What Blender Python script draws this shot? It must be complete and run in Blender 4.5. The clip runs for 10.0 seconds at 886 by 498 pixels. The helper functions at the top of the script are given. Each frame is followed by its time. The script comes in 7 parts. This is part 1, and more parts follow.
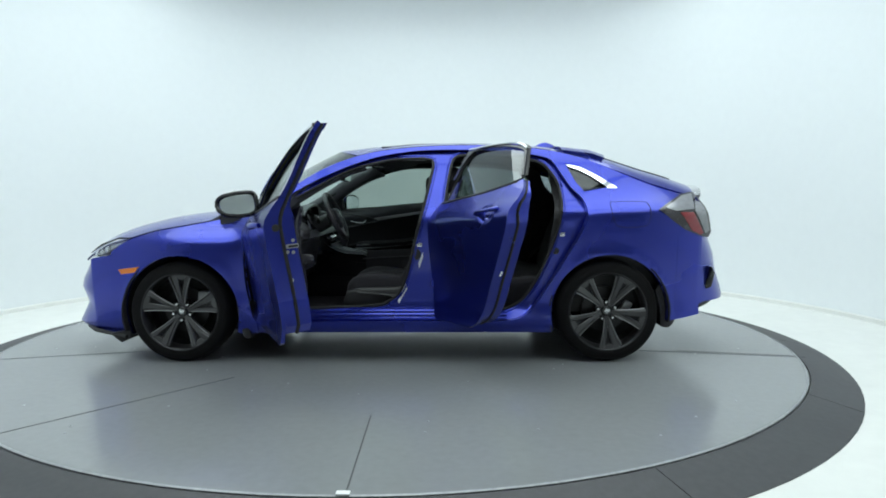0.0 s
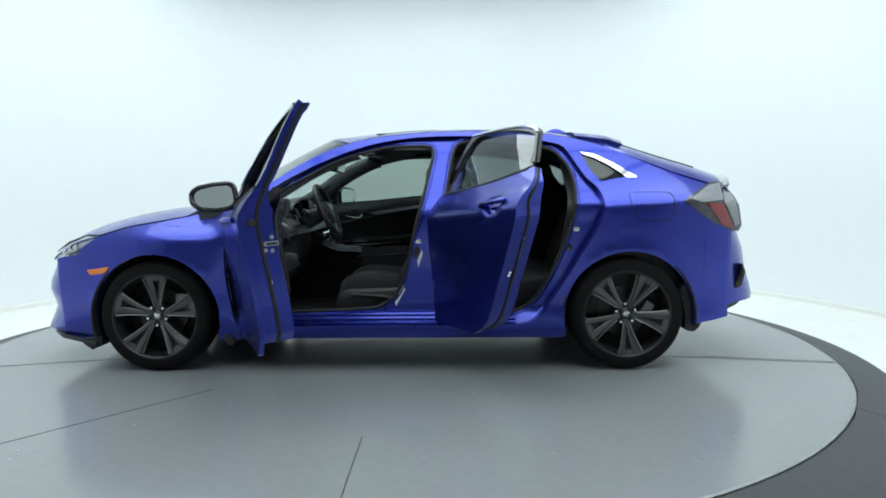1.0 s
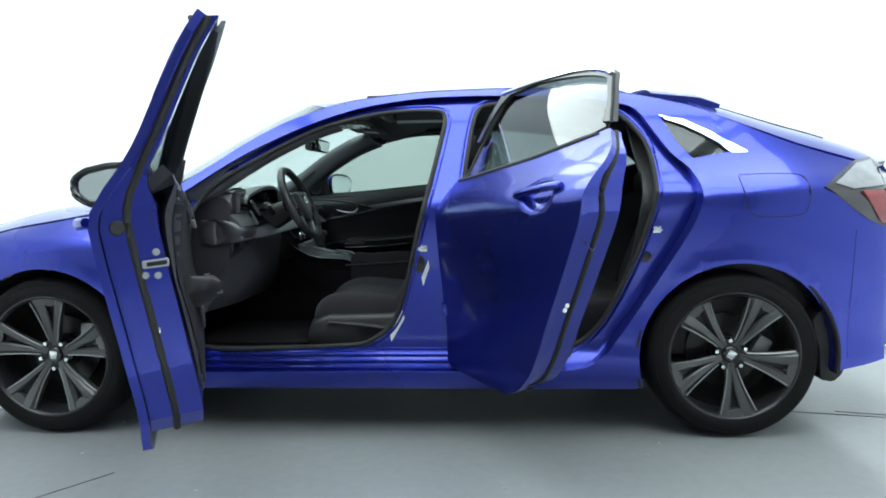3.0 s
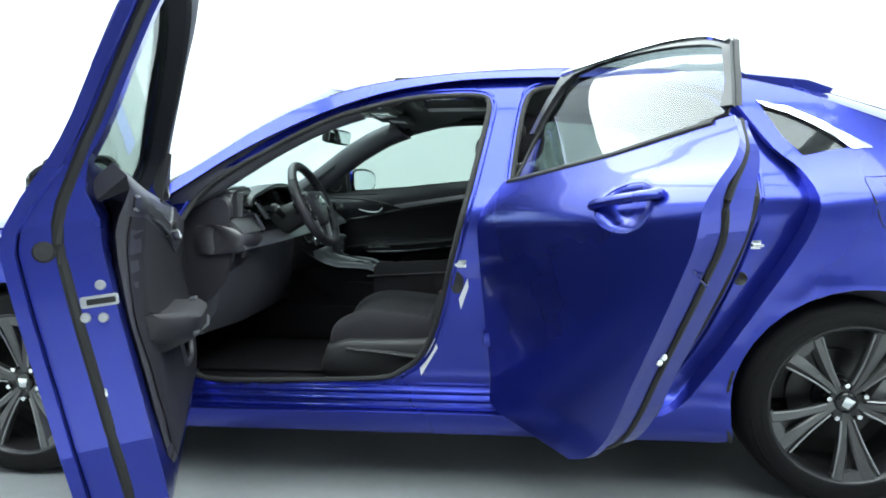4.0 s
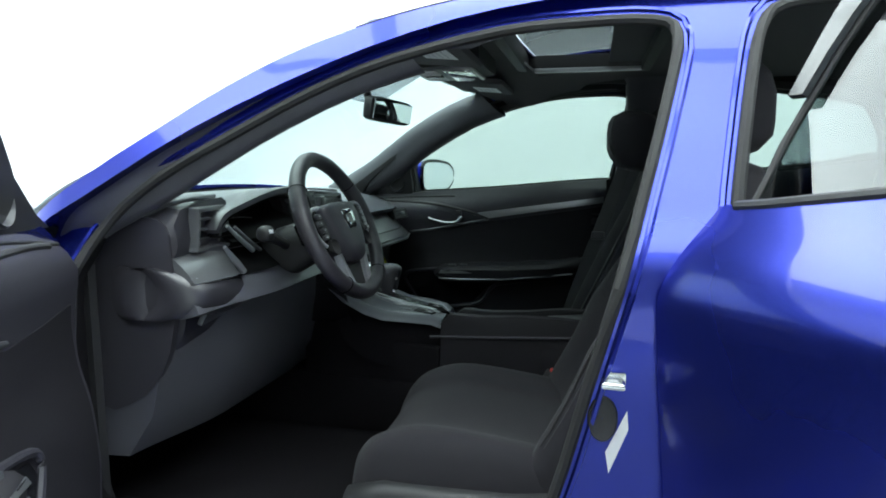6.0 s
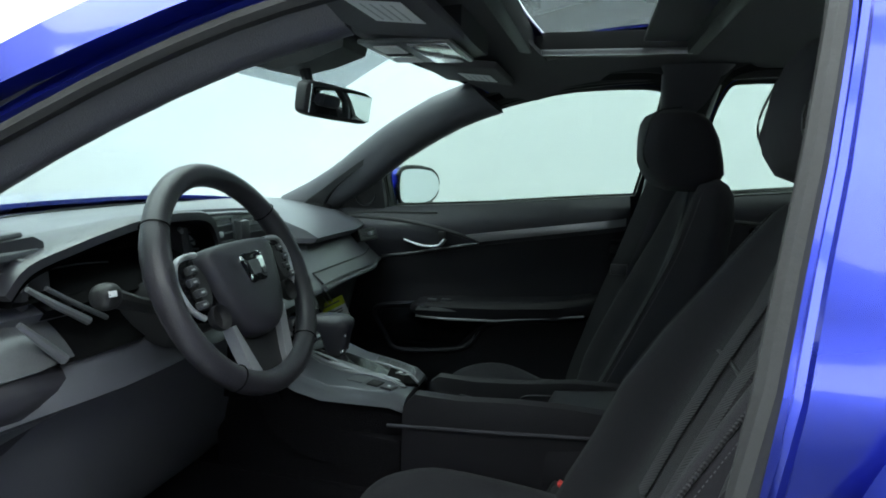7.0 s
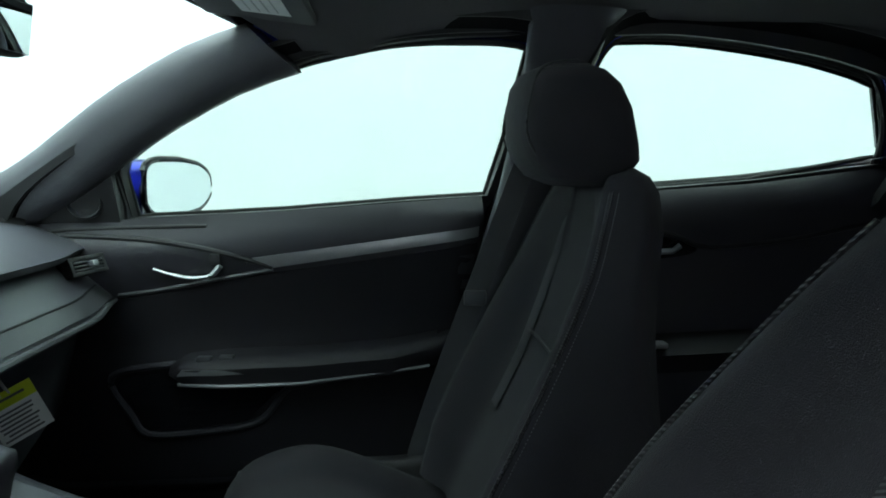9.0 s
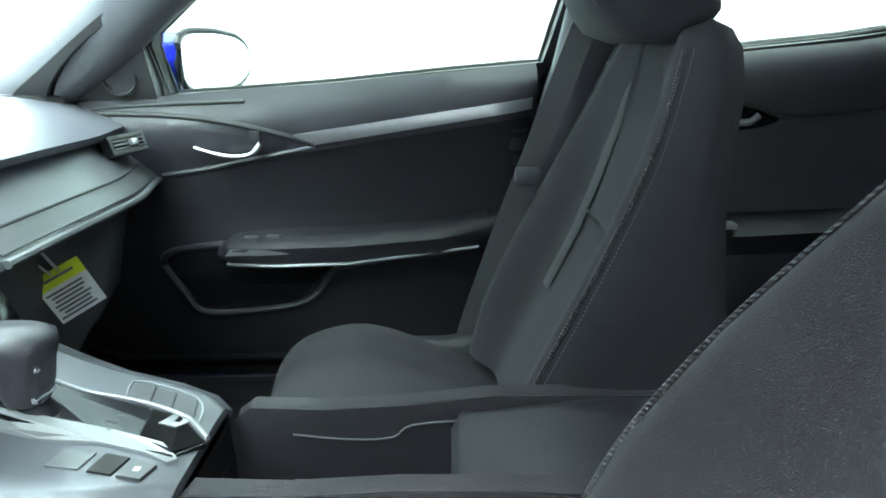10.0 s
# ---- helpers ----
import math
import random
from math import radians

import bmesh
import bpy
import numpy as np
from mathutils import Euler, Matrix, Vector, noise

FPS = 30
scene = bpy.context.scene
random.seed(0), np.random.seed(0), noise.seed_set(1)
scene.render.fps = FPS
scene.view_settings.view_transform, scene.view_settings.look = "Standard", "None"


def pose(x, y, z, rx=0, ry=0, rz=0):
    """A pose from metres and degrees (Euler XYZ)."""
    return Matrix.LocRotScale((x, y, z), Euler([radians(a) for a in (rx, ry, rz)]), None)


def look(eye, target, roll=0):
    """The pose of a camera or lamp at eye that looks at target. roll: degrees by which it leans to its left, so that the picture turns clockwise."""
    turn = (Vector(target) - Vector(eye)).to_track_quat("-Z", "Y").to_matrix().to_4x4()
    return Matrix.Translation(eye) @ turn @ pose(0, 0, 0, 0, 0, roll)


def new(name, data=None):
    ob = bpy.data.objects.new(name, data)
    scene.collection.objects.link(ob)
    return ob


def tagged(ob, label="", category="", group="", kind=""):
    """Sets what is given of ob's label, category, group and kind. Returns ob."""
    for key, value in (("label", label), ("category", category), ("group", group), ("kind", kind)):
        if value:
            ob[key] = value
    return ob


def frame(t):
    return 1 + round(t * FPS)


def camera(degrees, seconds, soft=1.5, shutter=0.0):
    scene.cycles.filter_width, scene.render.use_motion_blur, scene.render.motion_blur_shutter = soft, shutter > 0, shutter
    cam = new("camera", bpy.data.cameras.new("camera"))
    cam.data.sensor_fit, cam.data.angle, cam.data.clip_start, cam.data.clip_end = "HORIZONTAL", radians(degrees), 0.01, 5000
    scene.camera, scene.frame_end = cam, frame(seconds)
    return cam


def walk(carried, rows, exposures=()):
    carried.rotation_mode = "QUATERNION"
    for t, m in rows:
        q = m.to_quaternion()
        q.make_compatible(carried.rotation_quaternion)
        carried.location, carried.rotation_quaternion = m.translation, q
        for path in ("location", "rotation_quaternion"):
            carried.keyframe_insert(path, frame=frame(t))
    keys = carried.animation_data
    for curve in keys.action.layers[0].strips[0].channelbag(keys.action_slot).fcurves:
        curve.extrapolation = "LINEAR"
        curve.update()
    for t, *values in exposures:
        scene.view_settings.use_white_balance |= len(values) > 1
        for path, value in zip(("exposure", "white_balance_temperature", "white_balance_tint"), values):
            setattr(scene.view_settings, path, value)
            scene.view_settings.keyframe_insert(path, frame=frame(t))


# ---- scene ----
cam = camera(70.0, 10.0, 1.8)
PATH = [
    (0, (0.366, -4.797, 1.030), (0.341, -2.804, 0.873), -0.2),
    (0.5, (0.359, -4.664, 0.999), (0.343, -2.673, 0.807), -0.6),
    (1, (0.377, -4.415, 1.008), (0.339, -2.422, 0.836), -0.5),
    (1.5, (0.369, -4.165, 0.994), (0.305, -2.171, 0.847), -0.2),
    (2, (0.366, -3.874, 1.017), (0.320, -1.881, 0.855), -0.1),
    (2.2, (0.368, -3.773, 1.014), (0.321, -1.781, 0.845), -0.3),
    (3.3, (0.387, -3.126, 0.979), (0.258, -1.142, 0.757), -0.8),
    (3.5, (0.345, -3.068, 1.011), (0.224, -1.086, 0.774), -0.3),
    (4, (0.299, -2.805, 1.015), (0.111, -0.826, 0.792), -0.4),
    (4.5, (0.297, -2.520, 1.024), (-0.015, -0.560, 0.780), -0.3),
    (5, (0.266, -2.263, 1.053), (-0.160, -0.329, 0.776), -0.5),
    (5.5, (0.197, -1.986, 1.055), (-0.254, -0.058, 0.772), -0.1),
    (5.7, (0.167, -1.882, 1.051), (-0.281, 0.047, 0.774), 0.0),
    (6.8, (0.071, -1.312, 1.095), (-0.419, 0.608, 0.829), 1.0),
    (7, (0.070, -1.208, 1.096), (-0.385, 0.719, 0.814), 1.2),
    (7.5, (-0.060, -1.049, 1.091), (-0.137, 0.929, 0.809), 0.2),
    (8, (-0.100, -0.876, 1.067), (0.034, 1.099, 0.785), 0.4),
    (8.5, (-0.060, -0.738, 1.055), (0.125, 1.231, 0.763), 1.8),
    (9, (-0.025, -0.637, 1.063), (0.145, 1.339, 0.801), 1.0),
    (9.5, (-0.015, -0.597, 1.046), (0.085, 1.362, 0.656), 0.6),
    (10, (-0.005, -0.573, 1.038), (-0.015, 1.328, 0.418), -0.4),
]
EXPOSURE = [(0.0, -0.3), (1.0, -0.15), (2.0, 0.12), (3.5, 0.84), (4.5, 1.18), (5.5, 1.12), (7.0, 1.05), (8.0, 1.25), (8.5, 1.42), (9.0, 1.48), (9.5, 1.74), (9.75, 2.35), (10.0, 3.5)]
walk(cam, [(t, look(eye, target, roll)) for t, eye, target, roll in PATH], EXPOSURE)

from mathutils.geometry import delaunay_2d_cdt

# ---------------------------------------------------------------- light
world = bpy.data.worlds.new("world")
scene.world = world
world.use_nodes = True
world.node_tree.nodes["Background"].inputs[0].default_value = (0.75, 0.9, 1.0, 1)
world.node_tree.nodes["Background"].inputs[1].default_value = 0.3

# ---------------------------------------------------------------- materials


def mat(name, color, rough=0.5, metal=0.0, vary=0.08, grain=40.0, bump=0.0, coat=0.0, big=1.5, spec=0.5, sheen=0.0, rvary=0.08):
    m = bpy.data.materials.new(name)
    m.use_nodes = True
    nt = m.node_tree
    b = nt.nodes["Principled BSDF"]
    tc = nt.nodes.new("ShaderNodeTexCoord")
    n1 = nt.nodes.new("ShaderNodeTexNoise")
    n1.inputs["Scale"].default_value = big
    n1.inputs["Detail"].default_value = 4
    n2 = nt.nodes.new("ShaderNodeTexNoise")
    n2.inputs["Scale"].default_value = grain
    n2.inputs["Detail"].default_value = 3
    nt.links.new(tc.outputs["Object"], n1.inputs["Vector"])
    nt.links.new(tc.outputs["Object"], n2.inputs["Vector"])
    add = nt.nodes.new("ShaderNodeMath")
    add.operation = "ADD"
    nt.links.new(n1.outputs["Fac"], add.inputs[0])
    nt.links.new(n2.outputs["Fac"], add.inputs[1])
    rng = nt.nodes.new("ShaderNodeMapRange")
    rng.inputs["From Min"].default_value, rng.inputs["From Max"].default_value = 0.6, 1.4
    rng.inputs["To Min"].default_value, rng.inputs["To Max"].default_value = 1 - vary, 1 + vary
    nt.links.new(add.outputs[0], rng.inputs["Value"])
    mul = nt.nodes.new("ShaderNodeMix")
    mul.data_type, mul.blend_type = "RGBA", "MULTIPLY"
    mul.inputs[0].default_value = 1.0
    mul.inputs[6].default_value = (*color, 1)
    nt.links.new(rng.outputs[0], mul.inputs[7])
    nt.links.new(mul.outputs[2], b.inputs["Base Color"])
    rr = nt.nodes.new("ShaderNodeMapRange")
    rr.inputs["From Min"].default_value, rr.inputs["From Max"].default_value = 0.3, 0.7
    rr.inputs["To Min"].default_value, rr.inputs["To Max"].default_value = max(rough * (1 - rvary), 0.0), min(rough * (1 + rvary), 1)
    nt.links.new(n1.outputs["Fac"], rr.inputs["Value"])
    nt.links.new(rr.outputs[0], b.inputs["Roughness"])
    b.inputs["Metallic"].default_value = metal
    b.inputs["Specular IOR Level"].default_value = spec
    b.inputs["Coat Weight"].default_value = coat
    b.inputs["Coat Roughness"].default_value = 0.04
    if sheen:
        b.inputs["Sheen Weight"].default_value = sheen
    if bump:
        bp = nt.nodes.new("ShaderNodeBump")
        bp.inputs["Strength"].default_value = bump
        bp.inputs["Distance"].default_value = 0.002
        nt.links.new(n2.outputs["Fac"], bp.inputs["Height"])
        nt.links.new(bp.outputs[0], b.inputs["Normal"])
    return m


def glass(name, tint, gloss=1.0, rough=0.0):
    m = bpy.data.materials.new(name)
    m.use_nodes = True
    nt = m.node_tree
    nt.nodes.remove(nt.nodes["Principled BSDF"])
    out = nt.nodes["Material Output"]
    tr = nt.nodes.new("ShaderNodeBsdfTransparent")
    tr.inputs[0].default_value = (*tint, 1)
    gl = nt.nodes.new("ShaderNodeBsdfGlossy")
    gl.inputs["Roughness"].default_value = rough
    lw = nt.nodes.new("ShaderNodeLayerWeight")
    lw.inputs["Blend"].default_value = 0.5
    pw = nt.nodes.new("ShaderNodeMath")
    pw.operation = "POWER"
    pw.inputs[1].default_value = 4.5
    nt.links.new(lw.outputs["Facing"], pw.inputs[0])
    sc = nt.nodes.new("ShaderNodeMath")
    sc.operation = "MULTIPLY_ADD"
    sc.inputs[1].default_value = 0.85 * gloss
    sc.inputs[2].default_value = 0.035 * gloss
    nt.links.new(pw.outputs[0], sc.inputs[0])
    mx = nt.nodes.new("ShaderNodeMixShader")
    nt.links.new(sc.outputs[0], mx.inputs[0])
    nt.links.new(tr.outputs[0], mx.inputs[1])
    nt.links.new(gl.outputs[0], mx.inputs[2])
    nt.links.new(mx.outputs[0], out.inputs[0])
    return m


def glow(name, color, power):
    m = bpy.data.materials.new(name)
    m.use_nodes = True
    b = m.node_tree.nodes["Principled BSDF"]
    b.inputs["Base Color"].default_value = (*color, 1)
    b.inputs["Emission Color"].default_value = (*color, 1)
    b.inputs["Emission Strength"].default_value = power
    return m


PAINT = mat("blue_paint", (0.024, 0.037, 0.315), 0.27, 0.84, 0.06, 1400, 0.0, 0.5)
JAMB = PAINT
BLACK = mat("black_plastic", (0.019, 0.0192, 0.021), 0.55, 0, 0.15, 500, 0.25)
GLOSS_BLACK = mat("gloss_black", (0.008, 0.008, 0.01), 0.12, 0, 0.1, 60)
SOFT = mat("soft_dash_skin", (0.0310, 0.0298, 0.0380), 0.42, 0, 0.14, 600, 0.35, spec=0.4)
DASH = mat("moulded_dash_skin", (0.030, 0.0285, 0.036), 0.38, 0, 0.14, 700, 0.12, spec=0.9)
# lighter copy of DASH: the windscreen's reflection is put into the base colour
DASH_TOP = mat("dash_skin_lit_by_screen", (0.070, 0.071, 0.084), 0.30, 0, 0.14, 700, 0.12, spec=0.9)
PILLAR = mat("grey_pillar_skin", (0.062, 0.062, 0.073), 0.45, 0, 0.12, 600, 0.25, spec=0.6)
FABRIC = mat("black_seat_cloth", (0.0152, 0.0140, 0.0182), 0.85, 0, 0.3, 900, 0.6, spec=0.3, sheen=0.06)
FABRIC2 = mat("patterned_seat_cloth", (0.0178, 0.0165, 0.0208), 0.8, 0, 0.35, 300, 0.6, sheen=0.1)


def add_ribs(m, scale, depth):
    """Diagonal woven ribs as relief."""
    nt = m.node_tree
    w = nt.nodes.new("ShaderNodeTexWave")
    w.bands_direction = "DIAGONAL"
    w.inputs["Scale"].default_value = scale
    w.inputs["Distortion"].default_value = 0.6
    tc = next(n for n in nt.nodes if n.type == "TEX_COORD")
    nt.links.new(tc.outputs["Object"], w.inputs["Vector"])
    b = nt.nodes.new("ShaderNodeBump")
    b.inputs["Strength"].default_value = depth
    b.inputs["Distance"].default_value = 0.003
    nt.links.new(w.outputs["Fac"], b.inputs["Height"])
    nt.links.new(b.outputs[0], nt.nodes["Principled BSDF"].inputs["Normal"])


add_ribs(FABRIC2, 95.0, 0.6)
ARM = mat("black_arm_rest_skin", (0.0120, 0.0110, 0.0145), 0.6, 0, 0.15, 500, 0.3, spec=0.3)
LEATHER = mat("black_wheel_leather", (0.024, 0.022, 0.028), 0.42, 0, 0.15, 500, 0.3, spec=0.6)
BELT = mat("belt_webbing", (0.05, 0.051, 0.055), 0.6, 0, 0.1, 700, 0.3)
THREAD = mat("grey_thread", (0.085, 0.088, 0.096), 0.7)
SILVER = mat("silver_paint", (0.36, 0.37, 0.39), 0.32, 0.35, 0.08, 300)
PALE_TRIM = mat("pale_grey_trim", (0.19, 0.195, 0.21), 0.35, 0.1, 0.1, 300)
CONSOLE = mat("grey_console_skin", (0.080, 0.083, 0.096), 0.3, 0.15, 0.1, 400)
CARPET = mat("black_carpet", (0.0075, 0.0068, 0.0085), 0.95, 0, 0.35, 400, 0.8, spec=0.12)
HEADLINER = mat("dark_headliner", (0.075, 0.073, 0.080), 0.9, 0, 0.15, 500, 0.4)
RUBBER = mat("rubber_seal", (0.012, 0.012, 0.013), 0.75, 0, 0.2, 200, 0.2)
TYRE = mat("tyre_rubber", (0.0068, 0.0066, 0.0072), 0.85, 0, 0.25, 120, 0.3, spec=0.2)
RIM = mat("machined_grey_alloy", (0.092, 0.092, 0.095), 0.36, 0.6, 0.15, 200)
RIM_EDGE = mat("machined_bright_edge", (0.27, 0.273, 0.28), 0.34, 0.7, 0.12, 200)
RIM_DARK = mat("dark_alloy", (0.03, 0.03, 0.033), 0.35, 0.5, 0.15, 100)
STEEL = mat("bright_steel", (0.62, 0.64, 0.66), 0.22, 1.0, 0.1, 80)
CHROME = mat("chrome", (0.82, 0.84, 0.86), 0.07, 1.0, 0.04, 60)
SATIN = mat("satin_silver_trim", (0.42, 0.43, 0.45), 0.34, 0.8, 0.08, 300)
DARK_TRIM = mat("dark_grey_trim", (0.06, 0.062, 0.068), 0.3, 0.2, 0.1, 200)
MIRROR = mat("mirror_glass", (0.86, 0.9, 0.92), 0.01, 1.0, 0.02, 20)
DOOR_MIRROR = mat("door_mirror_glass", (0.60, 0.65, 0.65), 0.02, 1.0, 0.02, 20)
LAMP_BOWL = mat("lamp_bowl_silver", (0.88, 0.90, 0.92), 0.3, 0.15, 0.2, 60)
AMBER = mat("amber_lens", (0.85, 0.22, 0.015), 0.2, 0, 0.1, 90, coat=0.6)
RED = mat("red_lens", (0.26, 0.026, 0.034), 0.2, 0, 0.2, 90, coat=0.8)
SMOKE = mat("smoked_lens", (0.035, 0.030, 0.034), 0.14, 0.1, 0.1, 60, coat=1.0)
SASH = mat("sash_cover_black", (0.02, 0.021, 0.024), 0.22, 0, 0.1, 60)
RED_PLASTIC = mat("red_button", (0.62, 0.06, 0.05), 0.45)
LENS = mat("grey_lens", (0.29, 0.295, 0.315), 0.16, 0.3, 0.2, 30, coat=1.0)
WHITE_LABEL = mat("white_label", (0.78, 0.79, 0.8), 0.5)
YELLOW = mat("yellow_card", (0.62, 0.7, 0.03), 0.5)
PALE_INK = mat("pale_ink_bars", (0.45, 0.46, 0.47), 0.6)
# dark satin for the lever recess's shade and the near strip's dark reflection
SATIN_SHADE = mat("dark_satin_shade", (0.030, 0.030, 0.035), 0.3, 0.1, 0.1, 300)
SATIN_DARK = mat("dark_satin_trim", (0.12, 0.124, 0.132), 0.32, 0.35, 0.1, 300)
INK = mat("ink_bars", (0.12, 0.12, 0.13), 0.6)
GLASS = glass("green_glass", (0.57, 0.625, 0.595), 0.6)
SCREEN_GLASS = glass("screen_glass", (0.76, 0.815, 0.80))
GLASS_DARK = glass("tinted_glass", (0.50, 0.54, 0.55), 1.5)
SUN_GLASS = glass("sunroof_glass", (0.34, 0.36, 0.36), 1.0)
BAND_GLASS = glass("dotted_band_glass", (0.66, 0.68, 0.70), 0.4)
# near-black that paints the shade of recesses and gaps; also the wheel rim's seams
RECESS = mat("shade_and_seam_black", (0.003, 0.003, 0.0035), 0.9, 0, 0.2, 200, 0.1, spec=0.1)
CLEAR = glass("clear_lens", (0.96, 0.97, 0.98), 1.2)
WALL = mat("white_studio_wall", (0.80, 0.835, 0.85), 0.6, 0, 0.015, 12, 0.05, big=0.35)
FLOOR = mat("white_floor_paint", (0.78, 0.79, 0.76), 0.45, 0, 0.05, 8, 0.1, big=0.6)
# grey of the added end wall, chosen to darken reflections in the paint
END = mat("unseen_dark_end", (0.2, 0.202, 0.21), 0.8, 0, 0.06, 10)
CEIL = mat("white_ceiling", (0.82, 0.84, 0.85), 0.8, 0, 0.02, 10)
TABLE = mat("grey_turntable_paint", (0.24, 0.25, 0.258), 0.18, 0, 0.06, 25, 0.04, big=0.9, rvary=0.2)
RING = mat("black_rubber_ramp", (0.045, 0.045, 0.05), 0.55, 0, 0.2, 30, 0.2)
TRACK = mat("worn_steel_edge", (0.30, 0.31, 0.32), 0.5, 0.6, 0.3, 30)
LAMP = glow("lamp_diffuser", (0.90, 1.0, 1.0), 3.4)
DARK = mat("underbody", (0.01, 0.01, 0.011), 0.8)
UNDER = mat("grey_underbody_metal", (0.30, 0.30, 0.31), 0.5, 0.6, 0.2, 40)

# ---------------------------------------------------------------- mesh tools


def link(name, me, material, parent=None, label=""):
    ob = new(name, me)
    if material and not me.materials:
        me.materials.append(material)
    ob.parent = parent
    if label:
        tagged(ob, label)
    return ob


def part(name, bm, material, parent=None, label="", sharp=35, smooth=True):
    me = bpy.data.meshes.new(name)
    bmesh.ops.recalc_face_normals(bm, faces=bm.faces)
    bm.to_mesh(me)
    bm.free()
    if smooth:
        me.polygons.foreach_set("use_smooth", [True] * len(me.polygons))
        me.set_sharp_from_angle(angle=radians(sharp))
    return link(name, me, material, parent, label)


def group(name, label="", category="", **kw):
    return tagged(new(name), label, category, **kw)


def spl(pts, n=6, closed=False):
    """A smooth curve through points of any dimension."""
    P = np.array(pts, float)
    m = len(P)
    out = []
    for i in range(m if closed else m - 1):
        p0, p1, p2, p3 = (P[(i - 1) % m], P[i], P[(i + 1) % m], P[(i + 2) % m]) if closed else (P[max(i - 1, 0)], P[i], P[i + 1], P[min(i + 2, m - 1)])
        for k in range(n):
            t = k / n
            out.append(0.5 * (2 * p1 + (p2 - p0) * t + (2 * p0 - 5 * p1 + 4 * p2 - p3) * t * t + (3 * p1 - p0 - 3 * p2 + p3) * t**3))
    if not closed:
        out.append(P[-1])
    return [tuple(float(c) for c in p) for p in out]


def dense(pts, step=0.03, closed=True):
    out = []
    n = len(pts)
    for i in range(n if closed else n - 1):
        a, b = np.array(pts[i]), np.array(pts[(i + 1) % n])
        k = max(1, int(np.linalg.norm(b - a) / step))
        out += [tuple(a + (b - a) * j / k) for j in range(k)]
    if not closed:
        out.append(tuple(pts[-1]))
    return out


def lerp(table, x):
    """Linear between the rows of a table of (x, value)."""
    return float(np.interp(x, [r[0] for r in table], [r[1] for r in table]))


def inside(p, poly):
    x, z = p
    c = False
    n = len(poly)
    for i in range(n):
        (x1, z1), (x2, z2) = poly[i], poly[(i + 1) % n]
        if (z1 > z) != (z2 > z) and x < (x2 - x1) * (z - z1) / (z2 - z1) + x1:
            c = not c
    return c


def sheet(name, outline, yf, thick, material, parent, holes=(), cell=0.05, label="", out=-1, straight=False):
    """A panel with an outline and holes in the side view, bent to y = yf(x, z), thick metres thick; out: the side it faces; straight: its edges run straight across the car."""
    loops = [dense(outline, cell * 0.7)] + [dense(h, cell * 0.7) for h in holes]
    verts, edges = [], []
    for lp in loops:
        k = len(verts)
        verts += lp
        edges += [(k + i, k + (i + 1) % len(lp)) for i in range(len(lp))]
    xs, zs = [p[0] for p in loops[0]], [p[1] for p in loops[0]]
    edge_pts = np.array(verts)
    for gx in np.arange(min(xs) + cell * 0.37, max(xs), cell):
        for gz in np.arange(min(zs) + cell * 0.41, max(zs), cell):
            if np.min(np.abs(edge_pts - (gx, gz)).max(1)) > cell * 0.4 and inside((gx, gz), loops[0]) and not any(inside((gx, gz), h) for h in loops[1:]):
                verts.append((gx, gz))
    vo, _, fo, *_ = delaunay_2d_cdt([Vector(v) for v in verts], edges, [], 0, 1e-6)
    tris = []
    for f in fo:
        c = sum((vo[i] for i in f), Vector((0, 0))) / len(f)
        if inside(c, loops[0]) and not any(inside(c, h) for h in loops[1:]):
            a, b, d = (vo[i] for i in f[:3])
            area = (b - a).cross(d - a)
            tris.append(tuple(f) if area > 0 else tuple(reversed(f)))
    used = sorted({i for f in tris for i in f})
    slot = {i: k for k, i in enumerate(used)}
    vo = [vo[i] for i in used]
    tris = [tuple(slot[i] for i in f) for f in tris]
    pos, nor, e = [], [], 0.004
    for v in vo:
        x, z = v
        y = yf(x, z)
        dx, dz = (yf(x + e, z) - yf(x - e, z)) / (2 * e), (yf(x, z + e) - yf(x, z - e)) / (2 * e)
        n = Vector((dx, -1, dz)).normalized() * (1 if out < 0 else -1)
        pos.append(Vector((x, y, z)))
        nor.append(n)
    nv = len(pos)
    deep = [thick(p.x, p.z) if callable(thick) else thick for p in pos]
    allv = pos + ([p + Vector((0, d if out < 0 else -d, 0)) for p, d in zip(pos, deep)] if straight else [p - n * d for p, n, d in zip(pos, nor, deep)])
    faces, kinds = [], []
    count = {}
    for f in tris:
        g = f if out < 0 else tuple(reversed(f))
        faces.append(g)
        kinds.append(1)
        faces.append(tuple(i + nv for i in reversed(g)))
        kinds.append(2)
        for i in range(3):
            count[(g[i], g[(i + 1) % 3])] = 1
    for a, b in list(count):
        if (b, a) not in count:
            faces.append((a, a + nv, b + nv, b))
            kinds.append(0)
    me = bpy.data.meshes.new(name)
    me.from_pydata(allv, [], faces)
    me.polygons.foreach_set("use_smooth", [True] * len(me.polygons))
    custom = []
    for poly, k in zip(me.polygons, kinds):
        for vi in poly.vertices:
            custom.append(nor[vi] if k == 1 else -nor[vi - nv] if k == 2 else poly.normal.copy())
    me.normals_split_custom_set(custom)
    return link(name, me, material, parent, label)


